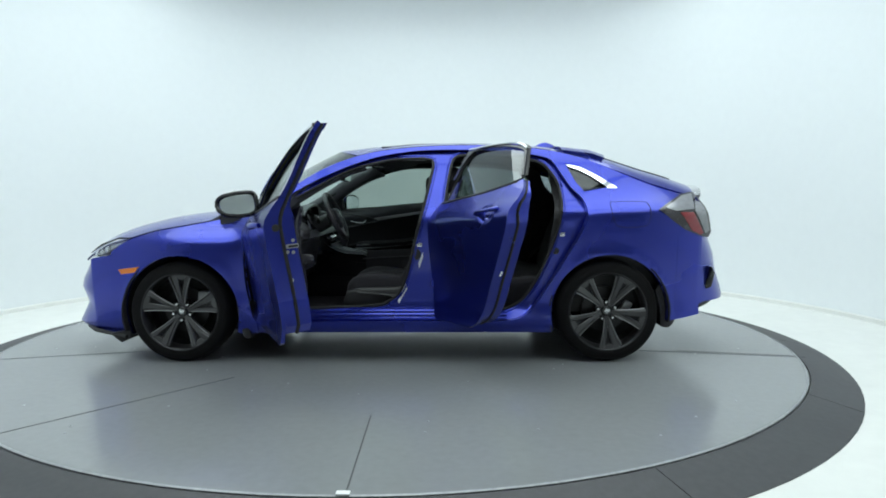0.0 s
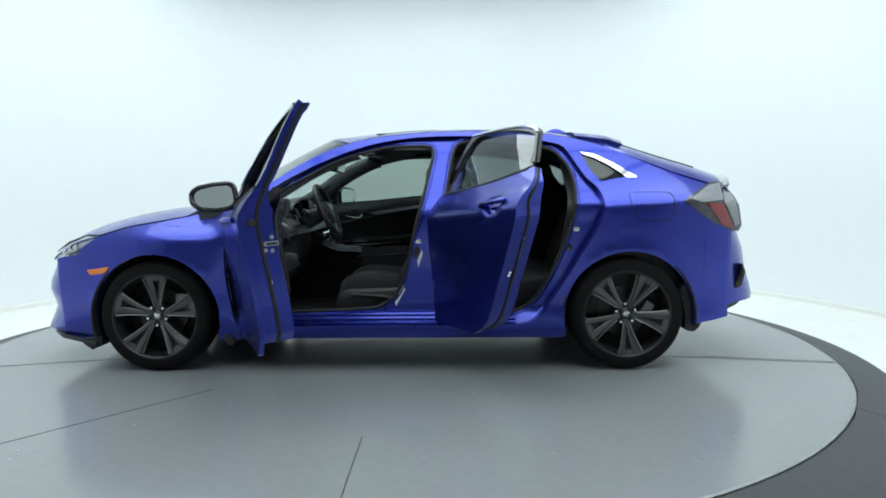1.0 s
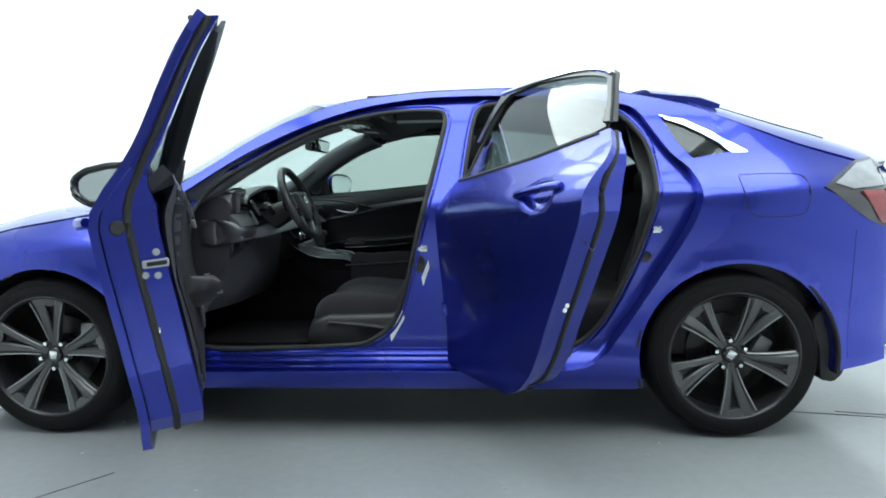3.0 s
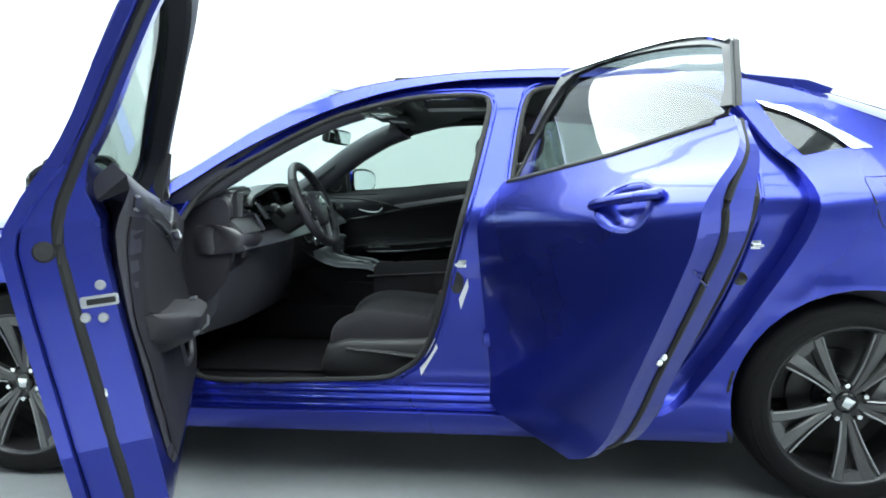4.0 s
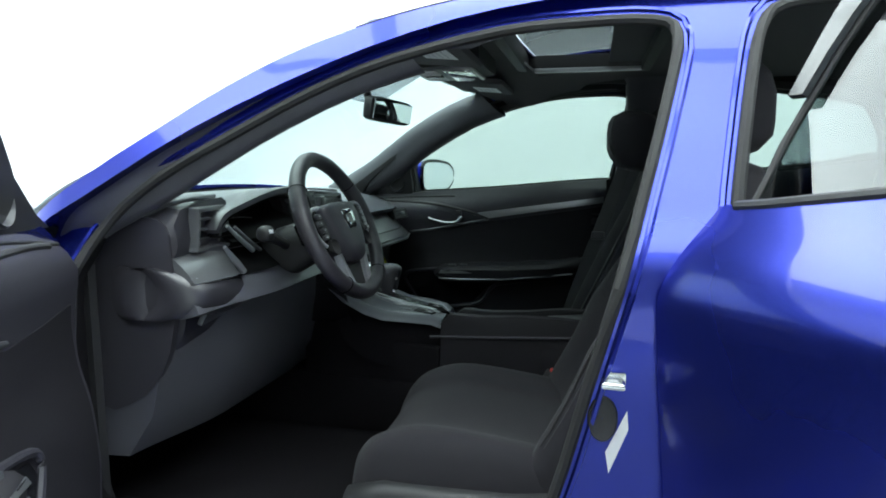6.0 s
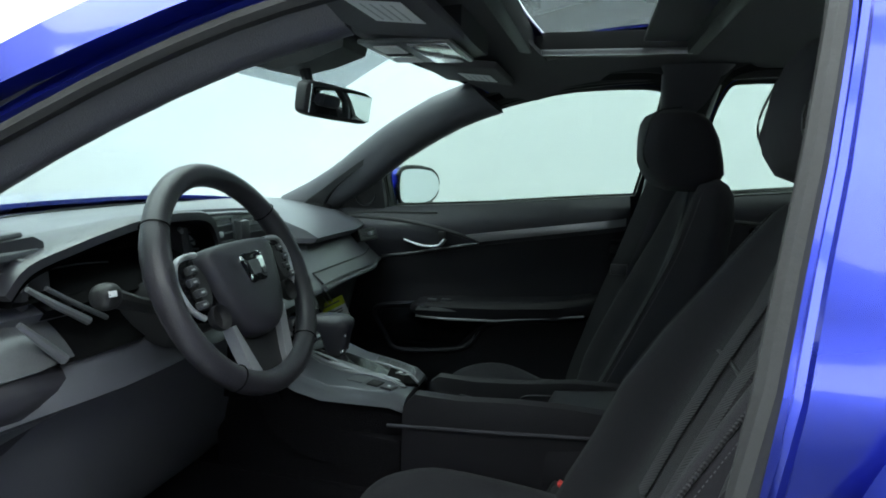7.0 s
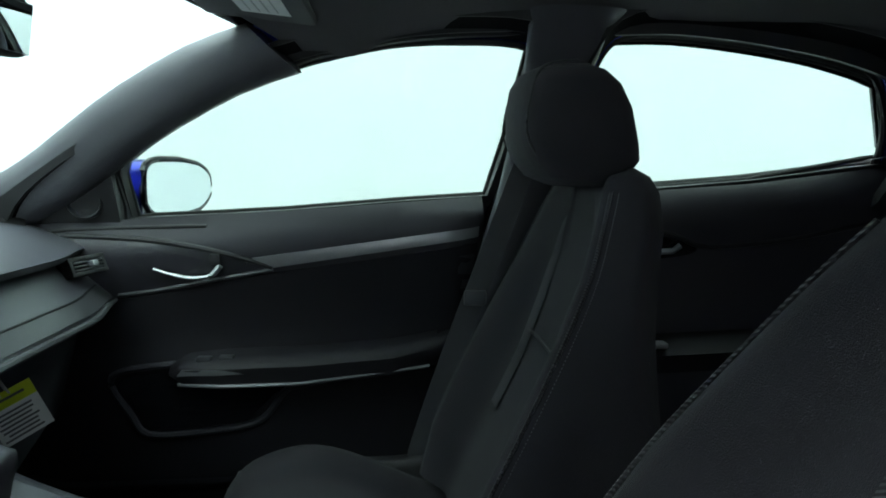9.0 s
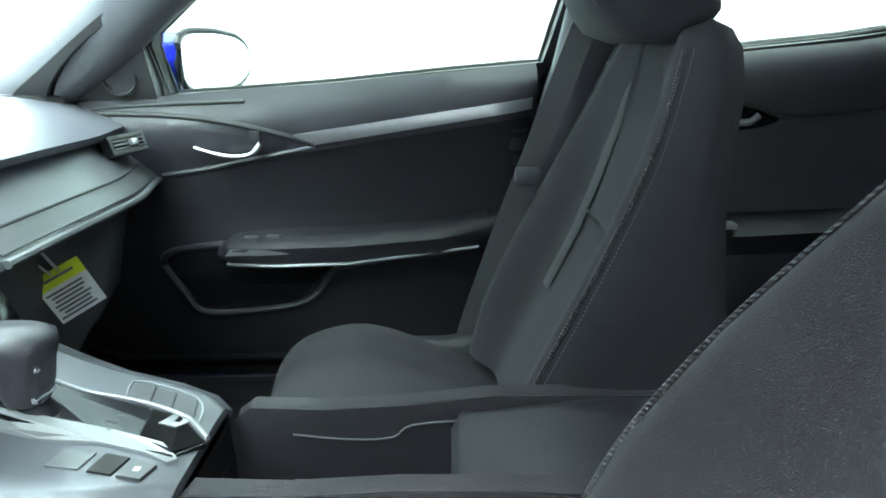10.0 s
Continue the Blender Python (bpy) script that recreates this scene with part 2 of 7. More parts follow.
def surf(fn, nu, nv, thick=0.0, flip=False):
    """A bmesh over fn(u, v), u and v from 0 to 1, with an optional thickness."""
    bm = bmesh.new()
    g = [[Vector(fn(i / nu, j / nv)) for j in range(nv + 1)] for i in range(nu + 1)]
    a = [[bm.verts.new(p) for p in row] for row in g]
    for i in range(nu):
        for j in range(nv):
            bm.faces.new((a[i][j], a[i + 1][j], a[i + 1][j + 1], a[i][j + 1]))
    if thick:
        bm.normal_update()
        off = [[a[i][j].co - a[i][j].normal * thick for j in range(nv + 1)] for i in range(nu + 1)]
        b = [[bm.verts.new(p) for p in row] for row in off]
        for i in range(nu):
            for j in range(nv):
                bm.faces.new((b[i][j + 1], b[i + 1][j + 1], b[i + 1][j], b[i][j]))
        for i in range(nu):
            bm.faces.new((a[i + 1][0], a[i][0], b[i][0], b[i + 1][0]))
            bm.faces.new((a[i][nv], a[i + 1][nv], b[i + 1][nv], b[i][nv]))
        for j in range(nv):
            bm.faces.new((a[0][j], a[0][j + 1], b[0][j + 1], b[0][j]))
            bm.faces.new((a[nu][j + 1], a[nu][j], b[nu][j], b[nu][j + 1]))
    return bm


def tube(pts, r, closed=False, seg=8, bm=None, flat=1.0):
    """A bent rod along points; r: radius or list of radii; flat squeezes it along its second axis."""
    bm = bm or bmesh.new()
    P = [Vector(p) for p in pts]
    n = len(P)
    rad = r if isinstance(r, (list, tuple)) else [r] * n
    rings = []
    up = Vector((0, 0, 1))
    for i in range(n):
        a = P[(i - 1) % n] if closed or i else P[0]
        b = P[(i + 1) % n] if closed or i < n - 1 else P[-1]
        d = (b - a).normalized()
        s = d.cross(up)
        if s.length < 0.05:
            s = d.cross(Vector((0, 1, 0)))
        s.normalize()
        q = s.cross(d)
        rings.append([bm.verts.new(P[i] + (s * math.cos(t) + q * math.sin(t) * flat) * rad[i]) for t in (2 * math.pi * k / seg for k in range(seg))])
    for i in range(n if closed else n - 1):
        A, B = rings[i], rings[(i + 1) % n]
        for k in range(seg):
            bm.faces.new((A[k], A[(k + 1) % seg], B[(k + 1) % seg], B[k]))
    if not closed:
        bm.faces.new(rings[0][::-1])
        bm.faces.new(rings[-1])
    return bm


def loft(rings, closed=False, cap=True, bm=None):
    """Skin over rings of equally many points."""
    bm = bm or bmesh.new()
    R = [[bm.verts.new(p) for p in ring] for ring in rings]
    m = len(R[0])
    for i in range(len(R) if closed else len(R) - 1):
        A, B = R[i], R[(i + 1) % len(R)]
        for k in range(m):
            bm.faces.new((A[k], A[(k + 1) % m], B[(k + 1) % m], B[k]))
    if cap and not closed:
        bm.faces.new(R[0][::-1])
        bm.faces.new(R[-1])
    return bm


def box(cx, cy, cz, sx, sy, sz, bevel=0.01, m=None, bm=None, seg=2):
    bm2 = bmesh.new()
    bmesh.ops.create_cube(bm2, size=1.0)
    for v in bm2.verts:
        v.co = Vector((v.co.x * sx, v.co.y * sy, v.co.z * sz))
    if bevel:
        bmesh.ops.bevel(bm2, geom=bm2.edges[:], offset=bevel, segments=seg, profile=0.6, affect="EDGES")
    M = (m if m is not None else Matrix()) if m is not None else Matrix.Translation((cx, cy, cz))
    if m is not None:
        M = m @ Matrix.Translation((cx, cy, cz))
    for v in bm2.verts:
        v.co = M @ v.co
    if bm is None:
        return bm2
    me = bpy.data.meshes.new("tmp")
    bm2.to_mesh(me)
    bm2.free()
    bm.from_mesh(me)
    bpy.data.meshes.remove(me)
    return bm


def lathe(profile, seg=48, m=None, bm=None):
    """Turns a profile of (radius, height) about the y axis."""
    bm = bm or bmesh.new()
    M = m if m is not None else Matrix()
    rings = []
    for k in range(seg):
        t = 2 * math.pi * k / seg
        rings.append([bm.verts.new(M @ Vector((r * math.cos(t), h, r * math.sin(t)))) for r, h in profile])
    for k in range(seg):
        A, B = rings[k], rings[(k + 1) % seg]
        for i in range(len(profile) - 1):
            bm.faces.new((A[i], B[i], B[i + 1], A[i + 1]))
    bmesh.ops.remove_doubles(bm, verts=bm.verts[:], dist=1e-5)
    return bm


def prism(poly, y0, y1, bevel=0.006, m=None, seg=2):
    """A slab with an (x, z) outline between two y's."""
    bm = bmesh.new()
    a = [bm.verts.new((x, y0, z)) for x, z in poly]
    b = [bm.verts.new((x, y1, z)) for x, z in poly]
    n = len(poly)
    bm.faces.new(a)
    bm.faces.new(b[::-1])
    for i in range(n):
        bm.faces.new((a[i], b[i], b[(i + 1) % n], a[(i + 1) % n]))
    bmesh.ops.recalc_face_normals(bm, faces=bm.faces)
    if bevel:
        es = [e for e in bm.edges if len(e.link_faces) == 2 and e.calc_face_angle(0) > 0.5]
        bmesh.ops.bevel(bm, geom=es, offset=bevel, segments=seg, profile=0.6, affect="EDGES", clamp_overlap=True)
    if m is not None:
        for v in bm.verts:
            v.co = m @ v.co
    return bm


def cushion(cx, cy, cz, sx, sy, sz, p=3.0, m=None, nu=24, nv=16, bm=None):
    """A padded block: a superellipsoid."""
    bm = bm or bmesh.new()
    f = lambda c: math.copysign(abs(c) ** (2 / p), c)
    M = (m if m is not None else Matrix()) @ Matrix.Translation((cx, cy, cz))
    rows = []
    for j in range(1, nv):
        b = -math.pi / 2 + math.pi * j / nv
        rows.append([bm.verts.new(M @ Vector((sx / 2 * f(math.cos(b)) * f(math.cos(a)), sy / 2 * f(math.cos(b)) * f(math.sin(a)), sz / 2 * f(math.sin(b))))) for a in (2 * math.pi * i / nu for i in range(nu))])
    lo, hi = bm.verts.new(M @ Vector((0, 0, -sz / 2))), bm.verts.new(M @ Vector((0, 0, sz / 2)))
    for j in range(len(rows) - 1):
        for i in range(nu):
            bm.faces.new((rows[j][i], rows[j][(i + 1) % nu], rows[j + 1][(i + 1) % nu], rows[j + 1][i]))
    for i in range(nu):
        bm.faces.new((lo, rows[0][(i + 1) % nu], rows[0][i]))
        bm.faces.new((hi, rows[-1][i], rows[-1][(i + 1) % nu]))
    return bm


def smoothstep(a, b, x):
    t = min(max((x - a) / (b - a), 0), 1)
    return t * t * (3 - 2 * t)


# ---------------------------------------------------------------- the studio
RT, FLOOR_Z = 2.775, -0.06
TABLE_X, TABLE_Y = -0.025, 0.10


def disc(name, r0, z0, r1, z1, depth, material, seg=128, a0=0.0, a1=360.0):
    bm = bmesh.new()
    prof = [(r0, z0), (r1, z1), (r1, z1 - depth), (r0, z0 - depth)]
    n = max(3, int(seg * (a1 - a0) / 360))
    full = a1 - a0 >= 360
    rings = []
    for k in range(n if full else n + 1):
        t = radians(a0 + (a1 - a0) * k / n)
        rings.append([(TABLE_X + r * math.cos(t), TABLE_Y + r * math.sin(t), z) for r, z in prof])
    return loft(rings, closed=full, bm=bm)


ROOM_R = 4.12


def room_plan(n=72):
    """The U of the wall, from the open end round the back and out again."""
    pts = [(-ROOM_R, -6.3), (-ROOM_R, -5.0), (-ROOM_R, -4.0), (-ROOM_R, -2.0)]
    pts += [(ROOM_R * math.cos(a), ROOM_R * math.sin(a)) for a in (math.pi - math.pi * k / n for k in range(n + 1))]
    pts += [(ROOM_R, -2.0), (ROOM_R, -4.0), (ROOM_R, -5.0), (ROOM_R, -6.3)]
    return pts


def build_room():
    plan = room_plan()
    prof = [(0, FLOOR_Z), (0, 1.0), (0, 2.0), (0, 3.2)] + [(0.6 * (1 - math.cos(a)), 3.2 + 0.6 * math.sin(a)) for a in (math.pi / 2 * k / 8 for k in range(1, 9))]
    bm = bmesh.new()
    rows = []
    for i, (x, y) in enumerate(plan):
        if y < 0:
            n = Vector((-math.copysign(1, x), 0))
        else:
            n = -Vector((x, y)).normalized()
        rows.append([(x + n.x * d, y + n.y * d, z) for d, z in prof] + [(x - n.x * 0.12, y - n.y * 0.12, 3.92), (x - n.x * 0.12, y - n.y * 0.12, FLOOR_Z)])
    loft(rows, bm=bm)
    tagged(part("wall_round", bm, WALL), "smooth white curved studio wall with coved top", "wall", kind="structure")
    # added out of view: closes the open end and gives the car dark reflections
    tagged(part("wall_end", box(0, -6.36, 1.85, 8.3, 0.12, 3.9, 0.0), END), "unseen dark grey wall added across the studio's open end", "wall", kind="structure")
    tagged(part("ceiling", box(0, -1.05, 3.86, 8.5, 10.8, 0.12, 0.0), CEIL), "white studio ceiling", "ceiling", kind="structure")
    tagged(part("floor", box(0, -1.05, FLOOR_Z - 0.05, 8.5, 10.8, 0.1, 0.0), FLOOR), "white painted studio floor round the turntable", "floor", kind="structure")
    bm = bmesh.new()
    loft([[(x, y, FLOOR_Z), (x + nx * 0.012, y + ny * 0.012, FLOOR_Z), (x + nx * 0.012, y + ny * 0.012, FLOOR_Z + 0.035), (x, y, FLOOR_Z + 0.045)] for x, y, nx, ny in
          ((x * 0.9995, y, *((-math.copysign(1, x), 0) if y < 0 else (-x / ROOM_R, -y / ROOM_R))) for x, y in plan)], bm=bm)
    tagged(part("baseboard", bm, FLOOR), "low white skirting along the curved wall", "trim", kind="structure")


build_room()


def build_turntable():
    top = tagged(part("turntable", disc("t", 0.001, 0.0, RT - 0.012, 0.0, 0.05, TABLE), TABLE, sharp=20), "glossy grey painted round car turntable", "turntable")
    part("edge_band", disc("e", RT - 0.012, 0.001, RT, -0.001, 0.05, TRACK), TRACK, top, "worn steel edge band", sharp=20)
    for i in range(12):
        a = 30 * i - 5
        part("ramp_segment", disc("r", RT + 0.008, -0.004, 3.035, FLOOR_Z + 0.004, 0.012, RING, a0=a + 0.04, a1=a + 29.96), RING, top, "black rubber ramp plate", sharp=20)
    # joints of the deck plates: thin recessed strips
    for (x0, y0), (x1, y1) in (((-0.006, -2.665), (-0.018, -1.85)), ((-1.66, -2.11), (-0.9, -1.20)), ((1.4, -0.50), (2.66, -0.735)), ((1.9, -0.555), (2.62, -0.70)), ((-2.64, -0.80), (-1.5, -0.51))):
        d = Vector((x1 - x0, y1 - y0, 0))
        m = Matrix.Translation(((x0 + x1) / 2, (y0 + y1) / 2, 0.0008)) @ Matrix.Rotation(math.atan2(d.y, d.x), 4, "Z")
        part("deck_joint", box(0, 0, 0, d.length, 0.005, 0.0016, 0.0, m), RING, top, "dark joint between deck plates", smooth=False)
    part("lock_plate", box(-0.014, -2.66, 0.004, 0.05, 0.03, 0.01, 0.003), WHITE_LABEL, top, "small white edge plate")
    rnd = random.Random(5)
    for i in range(26):
        a, r = rnd.uniform(-2.9, -0.2), rnd.uniform(1.3, 2.6)
        part("screw_head", lathe([(0.0005, 0.0022), (0.005, 0.0018), (0.006, 0.0)], 10, Matrix.Translation((TABLE_X + r * math.cos(a), TABLE_Y + r * math.sin(a), 0)) @ Matrix.Rotation(math.pi / 2, 4, "X")), TRACK, top)


build_turntable()


def build_lamp(x, y, sx, sy):
    e = group("ceiling_light", "large white ceiling light panel", "light", group="studio ceiling lights")
    e.location = (x, y, 3.76)
    part("frame", box(0, 0, 0.01, sx, sy, 0.05, 0.01), CEIL, e)
    part("diffuser", box(0, 0, -0.02, sx - 0.06, sy - 0.06, 0.02, 0.005), LAMP, e, "glowing opal diffuser")


for lx in (-2.1, 0.0, 2.1):
    for ly in (-2.6, -0.6, 1.4):
        build_lamp(lx, ly, 2.0, 1.9)
build_lamp(0.0, 2.87, 2.0, 0.8)

# ---------------------------------------------------------------- the car: outer form
PROFILE = [(0.10, 0.79), (0.16, 0.815), (0.20, 0.842), (0.24, 0.862), (0.31, 0.862), (0.38, 0.852), (0.48, 0.858), (0.60, 0.868), (0.75, 0.882), (0.86, 0.889), (0.885, 0.882), (0.93, 0.853), (0.98, 0.808), (1.05, 0.760), (1.15, 0.706), (1.25, 0.65), (1.33, 0.594), (1.38, 0.545), (1.44, 0.46)]
NOSE = [(0.10, 0.79), (0.20, 0.842), (0.45, 0.876), (0.60, 0.888), (0.74, 0.885), (0.80, 0.862), (0.83, 0.80), (0.86, 0.745), (0.90, 0.70), (0.96, 0.65)]


def smooth_table(t, step=0.01, width=0.03):
    xs = np.arange(t[0][0] - 0.1, t[-1][0] + 0.1, step)
    v = np.interp(xs, [r[0] for r in t], [r[1] for r in t])
    k = np.exp(-0.5 * (np.arange(-9, 10) * step / width) ** 2)
    k /= k.sum()
    return xs, np.convolve(np.pad(v, 9, mode="edge"), k, "valid")


PX, PV = smooth_table(PROFILE, width=0.012)
NX, NV = smooth_table(NOSE, width=0.015)


def W(x, z):
    """Half the car's width at x and height z."""
    lift = lerp([(-0.9, -0.05), (0.0, 0.0), (1.0, 0.045), (1.6, 0.085)], x)
    w = float(np.interp(z - lift * math.exp(-(((z - 0.88) / 0.16) ** 2)), PX, PV))
    f = smoothstep(-0.8, -1.1, x) if x < -0.8 else 0.0
    if f:
        w = w * (1 - f) + float(np.interp(z, NX, NV)) * f
    if x < -1.2:
        w -= 0.2 * (-1.2 - x) ** 2
    if x > 1.3:
        w -= 0.13 * (x - 1.3) ** 2
    if x > 1.8:
        w -= 0.9 * (x - 1.8) ** 2
    if x > 0.9 and z > 0.95:
        w -= 0.07 * (x - 0.9) ** 2 * smoothstep(0.95, 1.2, z)
    # rolled wheel arch lips
    for cx in (-1.34, 1.36):
        d = math.hypot(x - cx, z - 0.315)
        if d < 0.50 and z > 0.2:
            w += 0.006 * math.exp(-(((d - 0.375) / 0.035) ** 2))
    return w


RAIL = [(-0.98, 0.94), (-0.86, 0.985), (-0.74, 1.055), (-0.64, 1.118), (-0.52, 1.196), (-0.37, 1.272), (-0.18, 1.333), (0.0, 1.363), (0.26, 1.384), (0.58, 1.388), (0.85, 1.372), (1.05, 1.342), (1.24, 1.293)]
GAP = [(1.24, 1.293), (1.45, 1.203), (1.62, 1.13), (1.85, 1.05)]
SHUT = spl([(-0.10, 0.265), (-0.80, 0.262), (-0.872, 0.29), (-0.905, 0.45), (-0.918, 0.62), (-0.908, 0.76), (-0.87, 0.88), (-0.83, 0.945), (-0.76, 0.995), (-0.57, 1.118), (-0.34, 1.23), (-0.12, 1.307), (0.10, 1.345), (0.27, 1.356), (0.5, 1.355), (0.75, 1.343), (0.93, 1.315), (1.02, 1.283), (1.08, 1.19), (1.135, 1.10), (1.195, 1.035), (1.215, 0.955), (1.198, 0.87), (1.152, 0.775), (1.083, 0.66), (1.004, 0.53), (0.928, 0.41), (0.85, 0.315), (0.74, 0.27), (0.4, 0.265)], 3, True)
APER_F = spl([(-0.79, 0.43), (-0.795, 0.59), (-0.79, 0.74), (-0.775, 0.87), (-0.73, 0.955), (-0.64, 1.03), (-0.51, 1.105), (-0.37, 1.183), (-0.23, 1.24), (-0.04, 1.285), (0.10, 1.296), (0.215, 1.294), (0.252, 1.266), (0.235, 1.16), (0.185, 0.95), (0.132, 0.74), (0.082, 0.54), (0.03, 0.43), (-0.035, 0.378), (-0.12, 0.35), (-0.45, 0.338), (-0.70, 0.338), (-0.765, 0.365)], 3, True)
APER_R = spl([(0.325, 0.80), (0.325, 0.95), (0.335, 1.05), (0.357, 1.19), (0.378, 1.275), (0.415, 1.312), (0.52, 1.32), (0.75, 1.306), (0.93, 1.275), (1.01, 1.21), (1.06, 1.11), (1.065, 0.95), (1.0, 0.72), (0.89, 0.48), (0.79, 0.365), (0.66, 0.325), (0.48, 0.34), (0.37, 0.42), (0.33, 0.58)], 3, True)
QUARTER = [(1.115, 1.245), (1.20, 1.222), (1.29, 1.178), (1.36, 1.135), (1.405, 1.105), (1.31, 1.093), (1.215, 1.075), (1.165, 1.14)]


def shrink(poly, d):
    """The outline moved inwards by d."""
    P = np.array(poly)
    n = len(P)
    area = sum(P[i][0] * P[(i + 1) % n][1] - P[(i + 1) % n][0] * P[i][1] for i in range(n))
    out = []
    for i in range(n):
        t = P[(i + 1) % n] - P[i - 1]
        L = np.hypot(*t) or 1
        nn = np.array([-t[1], t[0]]) / L * (1 if area > 0 else -1)
        out.append(tuple(P[i] + nn * d))
    return out


def arch(cx, a0, a1, n=20, r=0.368):
    return [(cx + r * math.cos(radians(a0 + (a1 - a0) * k / n)), 0.315 + r * math.sin(radians(a0 + (a1 - a0) * k / n))) for k in range(n + 1)]


car = group("car", "metallic blue five-door hatchback with two open doors on the turntable", "car")


def side_y(s, depth=0.0):
    return lambda x, z: s * (W(x, z) - depth)


def jamb_depth(x, z):
    """How far the door openings' shell lies in from the skin: stepped along the sill."""
    step = lerp([(0.262, 0.030), (0.345, 0.083)], z)
    return min(step, 0.083 - 0.048 * smoothstep(0.85, 1.1, z))


def jamb_y(s):
    def f(x, z):
        return s * (W(x, z) - jamb_depth(x, z))
    return f


def build_side(s):
    """The fixed panels of one side; s is -1 or 1."""
    f = side_y(s)
    fender = [(-1.69, 0.772), (-1.6, 0.805), (-1.52, 0.832), (-1.35, 0.86), (-1.2, 0.888), (-1.08, 0.915), (-0.98, 0.94), (-0.86, 0.955), (-0.845, 0.945), (-0.882, 0.885), (-0.922, 0.76), (-0.933, 0.62), (-0.921, 0.45), (-0.885, 0.29), (-0.862, 0.255), (-0.86, 0.185), (-0.965, 0.18)] + arch(-1.34, -20, 136)[:]
    fender += [(-1.66, 0.585), (-1.78, 0.63), (-1.80, 0.70)]
    sheet("front_fender", fender, f, 0.03, PAINT, car, out=s)
    quarter = spl(RAIL[3:], 3) + spl(GAP[1:], 4) + [(1.845, 1.048), (1.67, 0.965), (1.74, 0.90), (1.82, 0.842), (1.942, 0.803), (1.942, 0.297), (1.85, 0.28), (1.735, 0.262)] + arch(1.36, -8, 199)[:] + [(0.985, 0.187), (-0.855, 0.187), (-0.855, 0.24)]
    ring = [(-0.865, 0.262)] + [p for p in SHUT if p[0] < 5]
    outer = quarter + [(-0.857, 0.255)]
    # close round the shut line by taking it as a hole; the strip in front is the pillar foot
    outer += [(-0.876, 0.29), (-0.909, 0.45), (-0.922, 0.62), (-0.912, 0.765), (-0.875, 0.89), (-0.855, 0.965), (-0.80, 1.010), (-0.72, 1.066)]
    sheet("side_panel", outer, f, lambda x, z: jamb_depth(x, z) + 0.006, PAINT, car, holes=[SHUT, QUARTER], out=s, cell=0.045, straight=True)
    sheet("door_jamb", SHUT, jamb_y(s), 0.012, JAMB, car, holes=[APER_F, APER_R], out=s, cell=0.04, straight=True)
    sheet("quarter_glass", [(x, z) for x, z in QUARTER], lambda x, z: s * (W(x, z) - 0.008), 0.004, GLASS_DARK, car, out=s)
    chrome = [(1.108, 1.256), (1.20, 1.236), (1.30, 1.185), (1.425, 1.105), (1.428, 1.098), (1.365, 1.098), (1.325, 1.135), (1.265, 1.178), (1.197, 1.214), (1.13, 1.238)]
    sheet("quarter_trim", chrome, lambda x, z: s * (W(x, z) + 0.004), 0.012, CHROME, car, out=s, label="chrome quarter window trim")
    # sill skirt, stepped ledges along the foot of the doors
    for k, (z, d, r) in enumerate(((0.272, 0.032, 0.006), (0.293, 0.046, 0.006), (0.314, 0.06, 0.006), (0.335, 0.075, 0.006))):
        part("sill_ledge", tube([(x, s * (W(x, z) - d), z) for x in np.linspace(-0.84, 0.72, 24)], r, seg=8), PAINT, car)
    # seals round the openings
    for ap in (APER_F, APER_R):
        part("door_seal", tube([(x, s * (abs(jamb_y(s)(x, z)) + 0.004), z) for x, z in ap], 0.0095, True, 8), RUBBER, car, "black rubber door seal")
        part("jamb_ridge", tube([(x, jamb_y(s)(x, z), z) for x, z in shrink(ap, -0.020)], 0.0055, True, 6), PAINT, car)
        part("opening_lining", loft([[(x, s * abs(jamb_y(s)(x, z)), z) for x, z in shrink(ap, 0.003)], [(x, s * (abs(jamb_y(s)(x, z)) - 0.07), z) for x, z in shrink(ap, -0.026)]][:], cap=False), CARPET, car)
    # no real gap here: a black strip near skin level paints its shade
    sheet("shut_gap_shade", spl([(-0.884, 0.285), (-0.920, 0.45), (-0.932, 0.62), (-0.921, 0.76), (-0.881, 0.885), (-0.845, 0.945), (-0.835, 0.935), (-0.858, 0.87), (-0.878, 0.76), (-0.884, 0.62), (-0.875, 0.45), (-0.850, 0.285)], 3, True), lambda x, z: s * (W(x, z) + 0.0015 - 0.022 * smoothstep(-0.912, -0.90, x + 0.25 * (0.62 - z) ** 2 * -1)), 0.02, RECESS, car, out=s, label="near-black strip painted as the shaded gap behind the fender")
    # marker lamp
    mk = [(-1.745, 0.592), (-1.60, 0.612), (-1.63, 0.575), (-1.725, 0.562)]
    sheet("marker_lamp", mk, lambda x, z: s * (W(x, z) + 0.006), 0.02, AMBER, car, out=s, label="amber side marker lamp")
    # head lamp
    hl = spl([(-1.955, 0.665), (-1.93, 0.69), (-1.86, 0.742), (-1.78, 0.782), (-1.70, 0.792), (-1.665, 0.785), (-1.74, 0.75), (-1.80, 0.715), (-1.86, 0.685)], 3, True)
    h = sheet("head_lamp", hl, lambda x, z: s * (W(x, z) - 0.02), 0.06, LAMP_BOWL, car, out=s, label="clear head lamp with bright reflectors")
    sheet("lens", hl, lambda x, z: s * (W(x, z) + 0.003), 0.004, CLEAR, h, out=s)
    sheet("lamp_brow", [(-1.945, 0.695), (-1.86, 0.754), (-1.74, 0.796), (-1.66, 0.794), (-1.76, 0.787), (-1.87, 0.738)], lambda x, z: s * (W(x, z) + 0.005), 0.01, GLOSS_BLACK, h, out=s)
